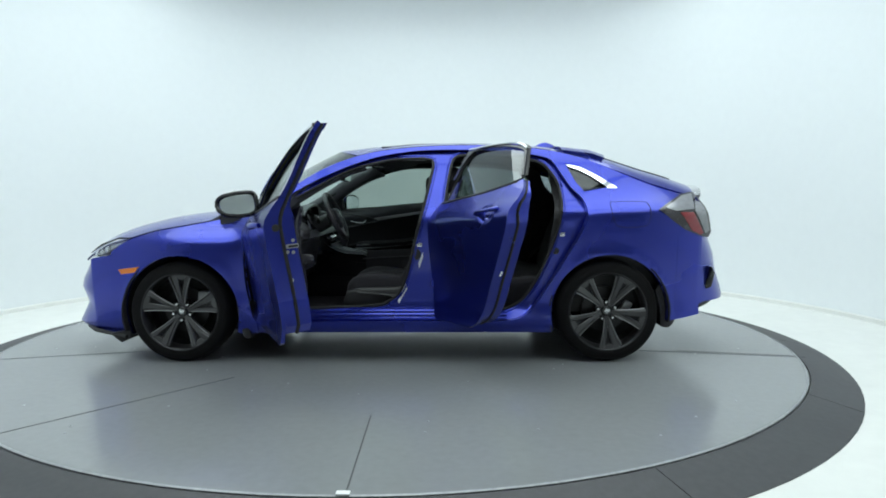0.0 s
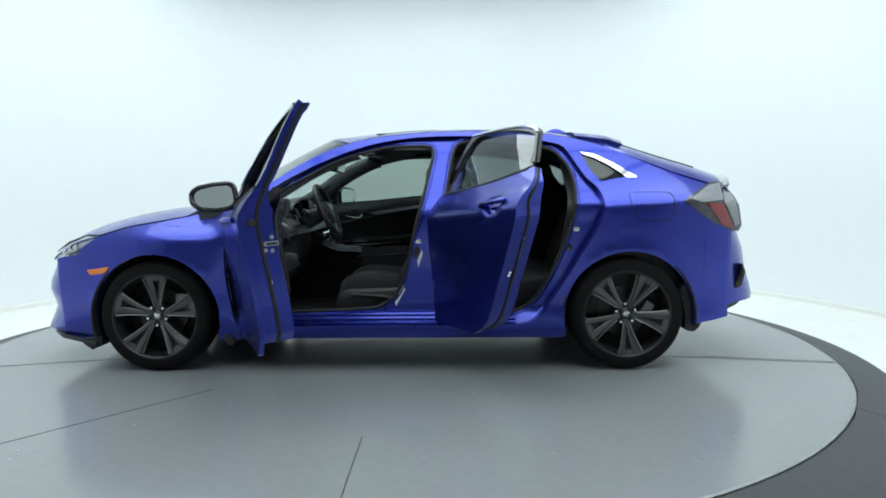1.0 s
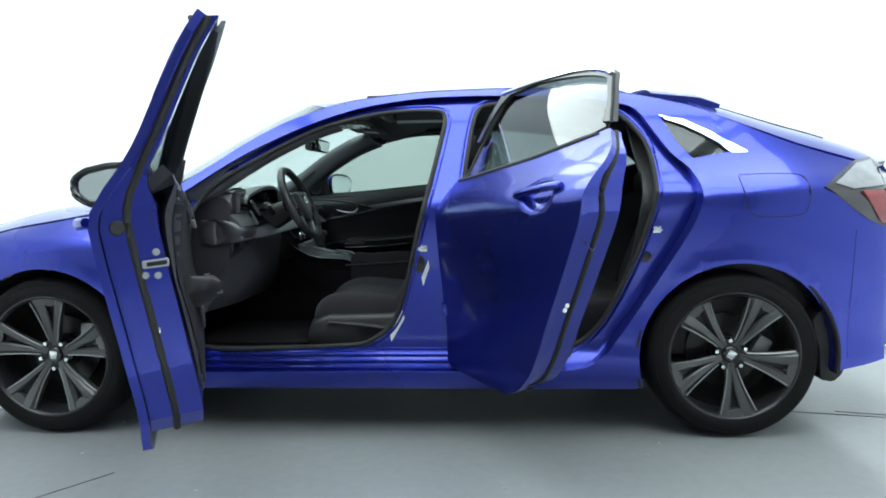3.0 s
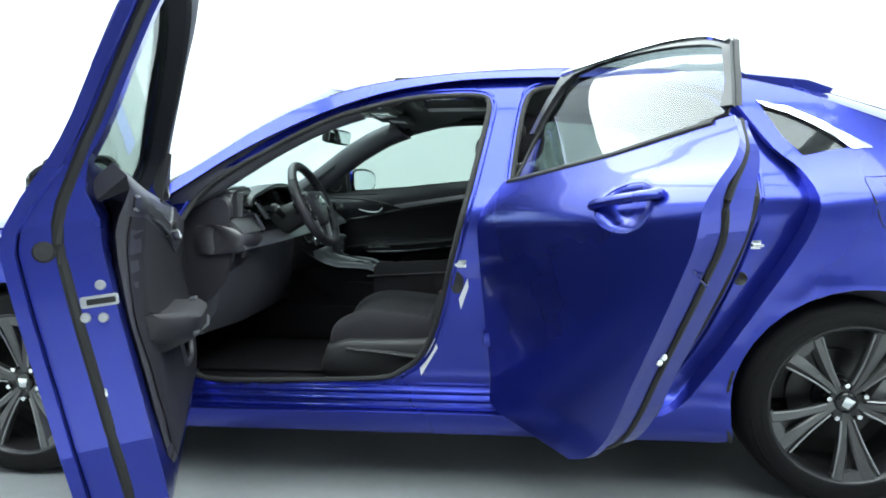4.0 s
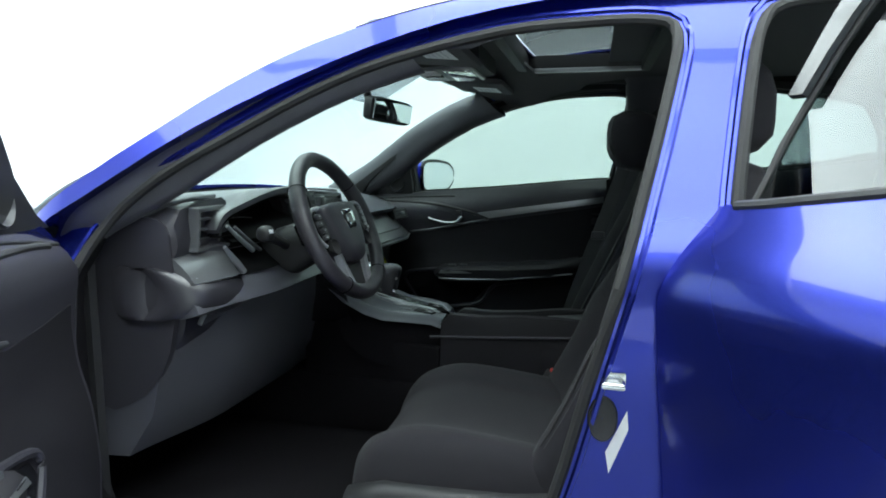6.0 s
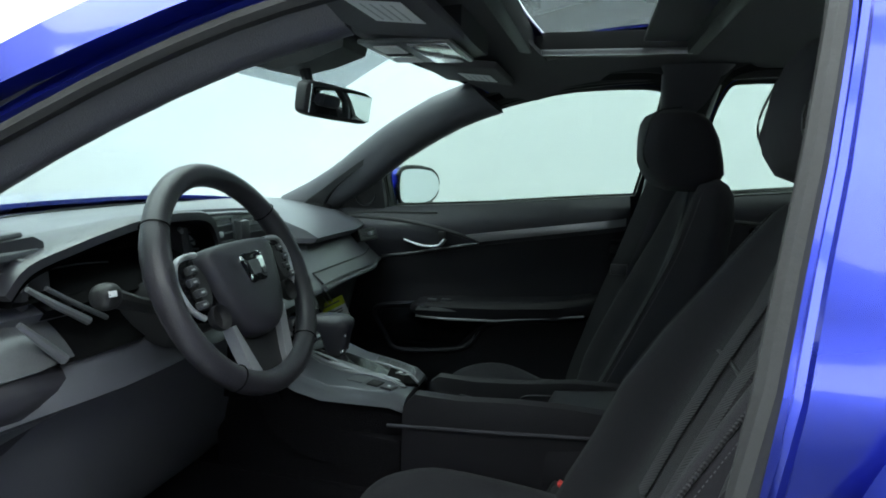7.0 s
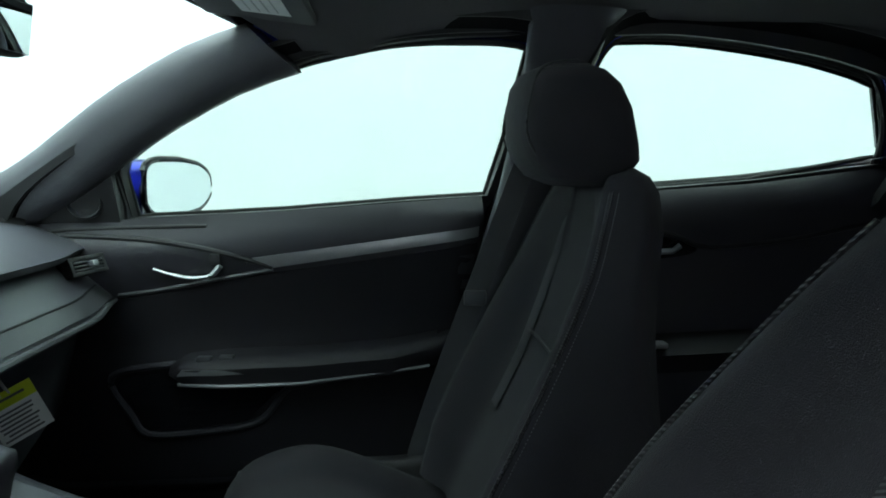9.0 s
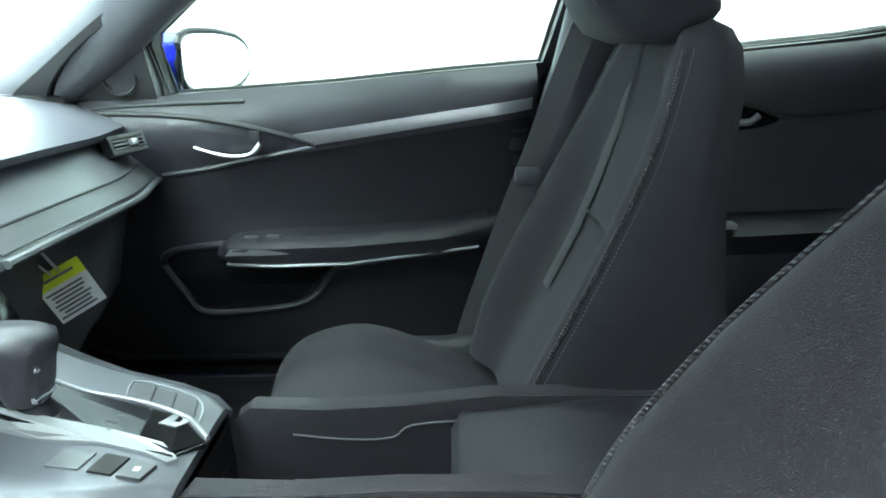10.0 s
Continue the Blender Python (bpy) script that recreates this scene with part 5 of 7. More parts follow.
def swing(door, hinge, degrees, tilt, lean=0.0):
    ax = Vector((-math.sin(radians(lean)), math.sin(radians(tilt)), 1.0)).normalized()
    h = Vector(hinge)
    door.matrix_basis = Matrix.Translation(h) @ Matrix.Rotation(radians(-degrees), 4, ax) @ Matrix.Translation(-h)


FRONT_OPEN, REAR_OPEN = 66.0, 63.2
swing(build_front_door(-1, "a"), (-0.876, -0.821, 0.6), FRONT_OPEN, 4.36, 3.02)
swing(build_rear_door(-1, "b"), (0.285, -0.842, 0.6), REAR_OPEN, 2.31, -0.41)
build_front_door(1, "c")
build_rear_door(1, "d")

# strikers, plugs and stickers on the pillars
for x, z in ((0.182, 0.742), (1.082, 0.806)):
    y = jamb_y(-1)(x, z)
    part("striker", tube([(x - 0.03, y, z), (x - 0.03, y - 0.03, z), (x - 0.005, y - 0.032, z), (x - 0.005, y, z)], 0.005, seg=8), STEEL, car, "bright door striker")
    part("striker_plate", box(x - 0.014, y - 0.002, z, 0.03, 0.006, 0.026, 0.002), STEEL, car)
y = jamb_y(-1)(0.152, 0.68)
part("pillar_plug", lathe([(0.0005, 0.0), (0.02, -0.002), (0.027, -0.005), (0.03, 0.0)], 24, Matrix.Translation((0.152, y - 0.001, 0.68)) @ Matrix.Diagonal((0.75, 1, 1.25, 1))), BLACK, car, "black oval rubber plug")
y = jamb_y(-1)(1.02, 0.70)
part("pillar_plug", lathe([(0.0005, 0.0), (0.016, -0.002), (0.02, -0.005), (0.022, 0.0)], 24, Matrix.Translation((1.03, y - 0.001, 0.70))), BLACK, car, "black rubber plug")
sheet("pillar_sticker", [(0.025, 0.388), (0.077, 0.490), (0.086, 0.457), (0.030, 0.362)], lambda x, z: jamb_y(-1)(x, z) - 0.002, 0.001, WHITE_LABEL, car, label="white maker's sticker")
sheet("pillar_sticker", [(0.158, 0.625), (0.164, 0.59), (0.190, 0.665), (0.187, 0.695)], lambda x, z: jamb_y(-1)(x, z) - 0.002, 0.001, WHITE_LABEL, car, label="white maker's sticker")
for z in (0.60, 0.78, 0.84):
    x = -0.845
    part("hinge_bolt", lathe([(0.0005, -0.008), (0.009, -0.007), (0.011, 0.0)], 6, Matrix.Translation((x, jamb_y(-1)(x, z) - 0.001, z))), PAINT, car)
for hz in (0.50, 0.80):
    part("hinge", box(-0.882, -0.80, hz, 0.06, 0.05, 0.055, 0.008), PAINT, car, "blue door hinge")
    part("hinge", box(0.262, -0.80, hz, 0.05, 0.05, 0.05, 0.008), PAINT, car, "blue door hinge")

# ---------------------------------------------------------------- inside the car
part("carpet", box(0.2, 0, 0.29, 2.7, 1.42, 0.03, 0.005), CARPET, car, "black carpet")
part("tunnel", prism([(-1.1, 0.30), (-1.1, 0.50), (-0.6, 0.47), (1.15, 0.42), (1.15, 0.30)], -0.13, 0.10, 0.04), CARPET, car)
part("fire_wall", box(-1.13, 0, 0.60, 0.04, 1.40, 0.66, 0.01), CARPET, car)
part("parcel_tray", box(1.55, 0, 0.88, 0.5, 1.15, 0.03, 0.01), CARPET, car)
part("boot_back", box(1.93, 0, 0.66, 0.03, 1.2, 0.6, 0.01), BLACK, car)
for s in (-1, 1):
    sheet("kick_panel", [(-1.12, 0.30), (-0.80, 0.30), (-0.80, 0.93), (-1.12, 0.93)], lambda x, z: s * 0.715, 0.02, BLACK, car, out=-s, cell=0.1)
    sheet("pillar_lining", SHUT, lambda x, z: s * (W(x, z) - 0.15 + 0.045 * smoothstep(0.9, 1.15, z)), 0.012, BLACK, car, holes=[shrink(APER_F, -0.024), shrink(APER_R, -0.024)], out=-s, cell=0.05, straight=True)
    sheet("boot_lining", [(1.0, 0.30), (1.9, 0.30), (1.9, 0.95), (1.55, 1.10), (1.44, 1.13), (1.31, 1.085), (1.215, 1.068), (1.15, 1.14), (1.10, 1.25), (1.0, 1.30), (1.04, 1.0), (0.99, 0.7), (0.9, 0.45)], lambda x, z: s * (W(x, z) - 0.15), 0.02, BLACK, car, out=-s, cell=0.06)
    # front pillar trim
    rings = []
    for a in np.linspace(0, 1, 12):
        p = Vector(screen(0.04 + 0.93 * float(a), 1.0 if s > 0 else 0.0))
        n = s
        rings.append([(p.x - 0.03, p.y - n * 0.035, p.z - 0.005), (p.x - 0.005, p.y - n * 0.005, p.z - 0.012), (p.x + 0.04, p.y - n * 0.002, p.z - 0.055), (p.x + 0.068, p.y - n * 0.03, p.z - 0.088), (p.x + 0.045, p.y - n * 0.072, p.z - 0.075), (p.x - 0.005, p.y - n * 0.075, p.z - 0.03)])
    part("pillar_trim", loft([spl(r, 3, True) for r in rings]), PILLAR, car, "grey front pillar trim", sharp=60)
    # centre pillar trim and belt
    part("pillar_trim", loft([spl([(x - w / 2, s * (y + 0.03), z), (x - w / 2 + 0.01, s * y, z), (x, s * (y - 0.012), z), (x + w / 2 - 0.01, s * y, z), (x + w / 2, s * (y + 0.03), z), (x, s * (y + 0.05), z)], 3, True) for x, y, z, w in ((0.185, 0.71, 0.34, 0.22), (0.20, 0.70, 0.55, 0.17), (0.22, 0.69, 0.80, 0.14), (0.262, 0.66, 1.0, 0.12), (0.29, 0.59, 1.2, 0.115), (0.295, 0.50, 1.31, 0.14), (0.30, 0.46, 1.335, 0.16)) for x, w in ((x, w) if s > 0 else (x + 0.035, w * 0.62),)]), PILLAR if s > 0 else BLACK, car, "dark grey centre pillar trim", sharp=60)
    bx = 0.0 if s > 0 else 0.075
    part("seat_belt", loft([[(x + bx - 0.023, s * y, z), (x + bx + 0.023, s * (y - 0.004), z), (x + bx + 0.023, s * (y - 0.007), z), (x + bx - 0.023, s * (y - 0.003), z)] for x, y, z in spl([(0.27, 0.575, 1.17), (0.215, 0.60, 1.0), (0.165, 0.612, 0.85), (0.12, 0.62, 0.72), (0.05, 0.63, 0.5), (0.03, 0.64, 0.40)], 4)]), BELT, car, "grey seat belt webbing")
    part("belt_guide", box(0.272 + bx, s * 0.572, 1.175, 0.06, 0.02, 0.035, 0.008), BLACK, car)
    part("belt_tongue", box(0.148 + bx, s * 0.603, 0.80, 0.045, 0.012, 0.03, 0.004), DARK_TRIM, car, "dark belt tongue")

# head lining with the sunroof cut in it
part("headliner", roof_bm(0.045, 0.012, -0.36, 1.22), HEADLINER, car, "dark cloth headliner")
for y0, y1, x0, x1 in ((-SUN[2], -SUN[2], SUN[0], SUN[1]), (SUN[2], SUN[2], SUN[0], SUN[1]), (-SUN[2], SUN[2], SUN[0], SUN[0]), (-SUN[2], SUN[2], SUN[1], SUN[1])):
    part("sunroof_frame", box((x0 + x1) / 2, (y0 + y1) / 2, 1.368, max(abs(x1 - x0), 0.016) + 0.012, max(abs(y1 - y0), 0.016) + 0.012, 0.055, 0.004), BLACK, car)
part("sunroof_rail", box((SUN[0] + SUN[1]) / 2, SUN[2] - 0.019, 1.347, SUN[1] - SUN[0], 0.012, 0.014, 0.003), SATIN, car, "silver sunroof rail")
part("sun_shade", box(0.215, 0, 1.372, 0.11, 0.66, 0.012, 0.004), HEADLINER, car, "half-open sunroof shade")
# overhead console, map lights, visors, mirror
part("overhead_console", loft([spl([(x, -w, 1.355), (x, -w, zz + 0.01), (x, -w * 0.7, zz), (x, w * 0.7, zz), (x, w, zz + 0.01), (x, w, 1.355)], 3) for x, w, zz in ((-0.37, 0.10, 1.318), (-0.31, 0.13, 1.299), (-0.24, 0.145, 1.295), (-0.16, 0.135, 1.308))]), BLACK, car, "black overhead console")
for sy in (-1, 1):
    vm = pose(-0.235, sy * 0.315, 1.303, 0, 5, 0)
    v = part("sun_visor", box(0, 0, 0, 0.18, 0.30, 0.018, 0.008, vm), HEADLINER, car, "dark folded sun visor")
    ly = -0.04 if sy < 0 else 0.025
    part("visor_label", box(0.02, ly, -0.0098, 0.075, 0.125, 0.001, 0.0, vm), WHITE_LABEL, v, "white printed label", smooth=False)
    for k in range(4):
        part("text_bar", box(-0.002 + 0.014 * k, ly, -0.0106, 0.002, 0.095, 0.0006, 0.0, vm), PALE_INK, v, smooth=False)
part("console_bezel", box(-0.262, -0.025, 1.2950, 0.165, 0.225, 0.008, 0.004), SATIN_DARK, car, "dark grey lamp bezel")
for yy in (-0.075, 0.03):
    part("map_light", box(-0.302, yy, 1.2902, 0.045, 0.07, 0.004, 0.0015), WHITE_LABEL, car, "pale map light lens")
part("lamp_switch", box(-0.302, -0.022, 1.2895, 0.05, 0.024, 0.006, 0.002), GLOSS_BLACK, car)
part("console_hatch", box(-0.222, -0.025, 1.2902, 0.07, 0.205, 0.004, 0.002), LENS, car, "pale grey console hatch")
part("hatch_mark", box(-0.228, -0.03, 1.2878, 0.02, 0.03, 0.002, 0.0005), SATIN_DARK, car)
part("sensor_box", loft([[(x, -w, z), (x, w, z), (x - 0.012, w * 0.8, z - d), (x - 0.012, -w * 0.8, z - d)] for x, w, z, d in ((-0.60, 0.05, 1.294, 0.02), (-0.53, 0.062, 1.322, 0.062), (-0.455, 0.07, 1.352, 0.075), (-0.39, 0.075, 1.36, 0.06))]), BLACK, car, "black camera housing behind the screen")
part("dotted_band", surf(lambda u, v: Vector(screen(0.685 + 0.245 * u, (0.5 + 0.345 * (v - 0.22)) - 0.02 * (0.5 - v) * (1 - u))) - Vector((0.002, 0, 0.006)), 6, 16, 0.0015), BAND_GLASS, car, "grey dotted band at the top of the screen")
ms = pose(-0.436, -0.016, 1.200, -2, 8, -13)
part("mirror_stem", tube([(-0.52, 0.0, 1.31), (-0.50, 0.0, 1.24), (-0.465, 0.0, 1.20)], 0.012, seg=8), BLACK, car)
part("rear_view_mirror", cushion(0, 0, 0, 0.035, 0.218, 0.066, 6.0, ms), BLACK, car, "black rear view mirror")
part("mirror_glass", box(0.0165, 0, 0, 0.004, 0.20, 0.052, 0.0015, ms), MIRROR, car, "mirror glass")

# dashboard
DASH_P = [(-1.13, 0.90), (-1.02, 0.955), (-0.88, 0.958), (-0.76, 0.945), (-0.67, 0.925), (-0.605, 0.902), (-0.575, 0.885), (-0.585, 0.872), (-0.61, 0.868), (-0.60, 0.855), (-0.56, 0.815), (-0.53, 0.785), (-0.525, 0.772), (-0.545, 0.765), (-0.60, 0.755), (-0.605, 0.70), (-0.64, 0.56), (-0.70, 0.47), (-1.13, 0.45)]


def dash_ring(y):
    k = smoothstep(0.45, 0.72, abs(y))
    lift = 0.015 * (1 - (y / 0.7) ** 2)
    nook = smoothstep(-0.25, -0.21, y) * smoothstep(0.185, 0.15, y)
    return [(x - 0.045 * k - 0.02 * (y / 0.7) ** 2 - nook * max(0.0, x + 0.70) * (1.0 if z > 0.86 else 0.0), y, z + (lift if z > 0.75 else 0)) for x, z in DASH_P]


part("dash_board", loft([dash_ring(float(y)) for y in np.linspace(-0.70, 0.71, 29)]), DASH_TOP, car, "soft-touch dashboard, black skin greyed by a painted reflection", sharp=28)


def dash_line(i, d, y0, y1, dx=0.0, dz=0.0):
    return [Vector(dash_ring(float(y))[i]) * (1 - d) + Vector(dash_ring(float(y))[i + 1]) * d + Vector((dx, 0, dz)) for y in np.linspace(y0, y1, 20)]


part("dash_lip", tube(dash_line(11, 0.6, 0.13, 0.69, 0.004), 0.006, seg=8), SATIN_DARK, car, "dark silver dashboard lip")
part("dash_stitch", tube(dash_line(10, 0.15, 0.13, 0.66, 0.003, 0.002), 0.002, seg=6), BLACK, car)
part("dash_inlay", loft([[tuple(Vector(dash_ring(float(y))[10]) + Vector((0.0, 0, -0.004))), tuple(Vector(dash_ring(float(y))[10]) + Vector((0.006, 0, -0.002))), tuple(Vector(dash_ring(float(y))[11]) + Vector((0.004, 0, 0.004))), tuple(Vector(dash_ring(float(y))[11]) + Vector((-0.004, 0, 0.0)))] for y in np.linspace(0.13, 0.67, 12)]), DARK_TRIM, car, "dark grey dashboard inlay")


def vent(cx, cy, cz, wy, hz, yaw, pitch=0, slats=4, rimm=BLACK):
    """A louvred air vent that faces the rear."""
    m = pose(cx, cy, cz, 0, pitch, yaw)
    v = part("air_vent", box(-0.018, 0, 0, 0.03, wy, hz, 0.004, m), GLOSS_BLACK, car, "black louvred air vent")
    for a, b in (((0, hz / 2), (wy, 0.009)), ((0, -hz / 2), (wy, 0.009))):
        part("vent_rim", box(0.0, a[0], a[1], 0.022, b[0] + 0.01, b[1], 0.003, m), rimm, v)
    for sgn in (-1, 1):
        part("vent_rim", box(0.0, sgn * wy / 2, 0, 0.022, 0.009, hz, 0.003, m), rimm, v)
    for k in range(slats):
        part("slat", box(0.002, 0, -hz / 2 + hz * (k + 1) / (slats + 1), 0.018, wy - 0.008, 0.004, 0.001, m), DARK_TRIM, v)
    part("vent_knob", box(0.013, wy * 0.1, 0, 0.014, 0.016, 0.012, 0.003, m), SATIN, v, "silver vent knob")
    return v


# driver's end of the dash: vent tower, shelf, switch row and knee panel
part("vent_tower", loft([spl([(-0.82, y, 0.955), (-0.71, y, 0.982 + h), (-0.645, y, 0.978 + h), (-0.632, y, 0.968 + h), (-0.632, y, 0.885), (-0.69, y, 0.855), (-0.82, y, 0.86)], 3, True) for y, h in ((-0.70, -0.035), (-0.68, -0.008), (-0.61, 0.004), (-0.54, 0.008), (-0.525, 0.0))]), DASH, car, "dash end with its vent", sharp=40)
vent(-0.632, -0.598, 0.927, 0.115, 0.078, 10, 4, 3, SATIN_DARK)
part("vent_post", box(0, 0, 0, 0.016, 0.012, 0.07, 0.003, pose(-0.625, -0.573, 0.927, 0, 4, 10)), SATIN_DARK, car, "grey vent post")
part("tower_lip", tube(spl([(-0.70, -0.695, 0.958), (-0.65, -0.66, 0.982), (-0.64, -0.60, 0.987), (-0.645, -0.55, 0.988)], 5), 0.005, seg=8), SATIN_DARK, car)
# open tray under the vent with its silver edges
part("coin_tray", loft([spl([(x, y, 0.885), (x + 0.03, y, 0.865), (x + 0.055, y, 0.838), (x + 0.05, y, 0.826), (x - 0.04, y, 0.826), (x - 0.04, y, 0.88)], 2, True) for x, y in ((-0.655, -0.70), (-0.64, -0.66), (-0.632, -0.60), (-0.64, -0.54))]), SATIN_DARK, car, "small open tray below the vent", sharp=40)
part("tray_edge", tube([(-0.585, -0.60, 0.931), (-0.583, -0.56, 0.902), (-0.581, -0.513, 0.871)], [0.0035, 0.005, 0.006], seg=8), SATIN, car, "silver dash edge")
part("tray_edge", tube([(-0.585, -0.573, 0.927), (-0.583, -0.53, 0.898), (-0.581, -0.481, 0.868)], [0.003, 0.0035, 0.004], seg=8), SATIN_DARK, car, "dark silver dash edge")
part("tray_edge", tube([(-0.583, -0.616, 0.891), (-0.578, -0.59, 0.862), (-0.574, -0.563, 0.833)], [0.004, 0.006, 0.007], seg=8), SATIN, car, "silver tray edge")
part("tray_edge", tube([(-0.60, -0.69, 0.838), (-0.585, -0.62, 0.832), (-0.60, -0.53, 0.822)], 0.0035, seg=8), SATIN, car, "silver tray edge")
part("dash_roll", loft([spl([(x - 0.06, y, z + 0.042), (x, y, z + 0.040), (x + 0.034, y, z + 0.012), (x + 0.03, y, z - 0.025), (x - 0.012, y, z - 0.05), (x - 0.06, y, z - 0.045)], 3, True) for x, y, z in ((-0.74, -0.690, 0.812), (-0.69, -0.712, 0.81), (-0.645, -0.712, 0.81), (-0.618, -0.685, 0.808), (-0.606, -0.63, 0.803), (-0.61, -0.56, 0.795), (-0.635, -0.49, 0.785), (-0.66, -0.46, 0.78))]), DASH, car, "padded dash roll", sharp=75)
part("switch_panel", box(0, 0, 0, 0.012, 0.14, 0.042, 0.004, pose(-0.622, -0.585, 0.757, 0, 28, 8)), SATIN_DARK, car, "grey switch panel")
part("knee_panel", loft([spl([(-0.90, y, 0.82), (-0.69 + dx, y, 0.79), (-0.65 + dx, y, 0.775), (-0.64 + dx, y, 0.75), (-0.665 + dx, y, 0.69), (-0.75 + dx, y, 0.615), (-0.90, y, 0.58)], 3, True) for y, dx in ((-0.70, -0.05), (-0.67, 0.0), (-0.55, 0.012), (-0.45, 0.0), (-0.28, -0.01), (-0.15, -0.02))]), SOFT, car, "curved black knee panel", sharp=50)
sheet("dash_side", spl([(-0.86, 0.945), (-0.72, 0.955), (-0.65, 0.94), (-0.64, 0.87), (-0.635, 0.80), (-0.645, 0.74), (-0.665, 0.67), (-0.72, 0.60), (-0.82, 0.575), (-0.88, 0.75)], 3, True), lambda x, z: -0.703, 0.015, DASH, car, label="grey end cover of the dashboard")
for k in range(4):
    part("dash_switch", box(0, 0, 0, 0.012, 0.022, 0.016, 0.003, pose(-0.612, -0.635 + 0.03 * k, 0.762, 0, 28, 8)), DARK_TRIM, car)
# instrument hood
HOOD = [(-0.25, 0.0), (-0.215, 0.42), (-0.14, 0.66), (-0.065, 0.85), (0.01, 0.98), (0.10, 1.0), (0.175, 0.82), (0.205, 0.0)]
hood = []
for xx, kw, h in ((-0.88, 0.85, 0.022), (-0.78, 0.95, 0.045), (-0.68, 1.0, 0.066), (-0.605, 1.0, 0.075), (-0.598, 0.99, 0.072)):
    up = [(xx, -0.37 + y * kw, 0.925 + h * v) for y, v in HOOD]
    dn = [(xx, -0.37 + y * kw * 0.97, 0.917 + h * v * 0.93) for y, v in reversed(HOOD)]
    hood.append(spl(up, 4) + spl(dn, 4))
part("instrument_hood", loft(hood), DASH, car, "hooded instrument cowl", sharp=50)
# lining, panel and surround carry the hood's shade as near-black colour
part("hood_lining", loft([[(x, y, z - 0.010) for x, y, z in spl([(xx, -0.37 + y * 0.955, 0.917 + h * v * 0.93) for y, v in HOOD], 4)] for xx, h in ((-0.74, 0.055), (-0.68, 0.066), (-0.603, 0.075))], cap=False), RECESS, car, "near-black lining with the recess's shade in its colour")
part("instrument_panel", box(0, 0, 0, 0.02, 0.42, 0.13, 0.01, pose(-0.675, -0.385, 0.900, 0, -22, 0)), RECESS, car, "instrument panel with the hood's shade in its colour")
part("dial_edge", tube(spl([(-0.648, -0.52, 0.935), (-0.645, -0.46, 0.936), (-0.645, -0.40, 0.930)], 4), 0.0012, seg=6), SATIN, car, "thin bright dial edge")
part("instrument_surround", loft([[tuple(Vector(dash_ring(float(y))[i]) + Vector((0.005, 0, 0.003))) for i in (4, 5, 6, 7, 8, 9, 10)] + [tuple(Vector(dash_ring(float(y))[i]) - Vector((0.03, 0, 0.0))) for i in (10, 4)] for y in np.linspace(-0.56, -0.155, 9)]), RECESS, car, "surround below the instruments, blackened as painted shade", sharp=30)
# steering column, stalks and wheel
part("steering_column", loft([spl([(x, -0.37 - w, z), (x, -0.37 - w * 0.7, z + h), (x, -0.37 + w * 0.7, z + h), (x, -0.37 + w, z), (x, -0.37 + w * 0.6, z - h), (x, -0.37 - w * 0.6, z - h)], 3, True) for x, z, w, h in ((-0.72, 0.775, 0.075, 0.07), (-0.60, 0.835, 0.065, 0.06), (-0.475, 0.890, 0.05, 0.045))]), BLACK, car, "steering column shroud", sharp=60)
for sy, tip in ((-1, (-0.545, -0.52, 0.908)), (1, (-0.545, -0.22, 0.90))):
    part("stalk", tube([(-0.55, -0.37 + sy * 0.04, 0.868), (-0.545, -0.37 + sy * 0.09, 0.885), tip], [0.012, 0.011, 0.015], seg=10), BLACK, car)
    part("stalk_knob", cushion(tip[0], tip[1], tip[2], 0.036, 0.038, 0.036, 2.4), BLACK, car, "round stalk knob with a white symbol")
    part("stalk_mark", box(0, 0, 0, 0.002, 0.011, 0.008, 0.0005, pose(tip[0] + 0.016, tip[1] - 0.006, tip[2] + 0.006, 0, -12, -22)), WHITE_LABEL, car)
SWT = 0.42
SWM = Matrix.Translation((-0.437, -0.37, 0.912)) @ Matrix(((0.0, -math.sin(SWT), math.cos(SWT), 0), (1.0, 0.0, 0.0, 0), (0.0, math.cos(SWT), math.sin(SWT), 0), (0, 0, 0, 1)))
# wheel axes: local x right, local y up along the wheel, local z towards the driver
steer = part("steering_wheel", tube([SWM @ Vector((0.169 * math.cos(a), (0.163 + 0.004 * math.sin(a)) * math.sin(a), 0.0)) for a in np.linspace(0, 2 * math.pi, 57)[:-1]], [0.0175 + 0.0022 * math.exp(-((math.sin(a) - 0.3) / 0.25) ** 2) for a in np.linspace(0, 2 * math.pi, 57)[:-1]], True, 12), LEATHER, car, "black leather steering wheel with silver spokes", sharp=80)
HUB = spl([(-0.088, 0.047), (-0.045, 0.056), (0.045, 0.056), (0.088, 0.047), (0.084, 0.005), (0.066, -0.045), (0.038, -0.08), (0.0, -0.09), (-0.038, -0.08), (-0.066, -0.045), (-0.084, 0.005)], 4, True)
part("airbag_cover", loft([[SWM @ Vector((x * k, y * k, z)) for x, y in HUB] for k, z in ((0.94, -0.03), (1.0, -0.015), (1.0, 0.004), (0.975, 0.013), (0.92, 0.019), (0.80, 0.023), (0.55, 0.026))]), SOFT, steer, "padded black hub", sharp=60)
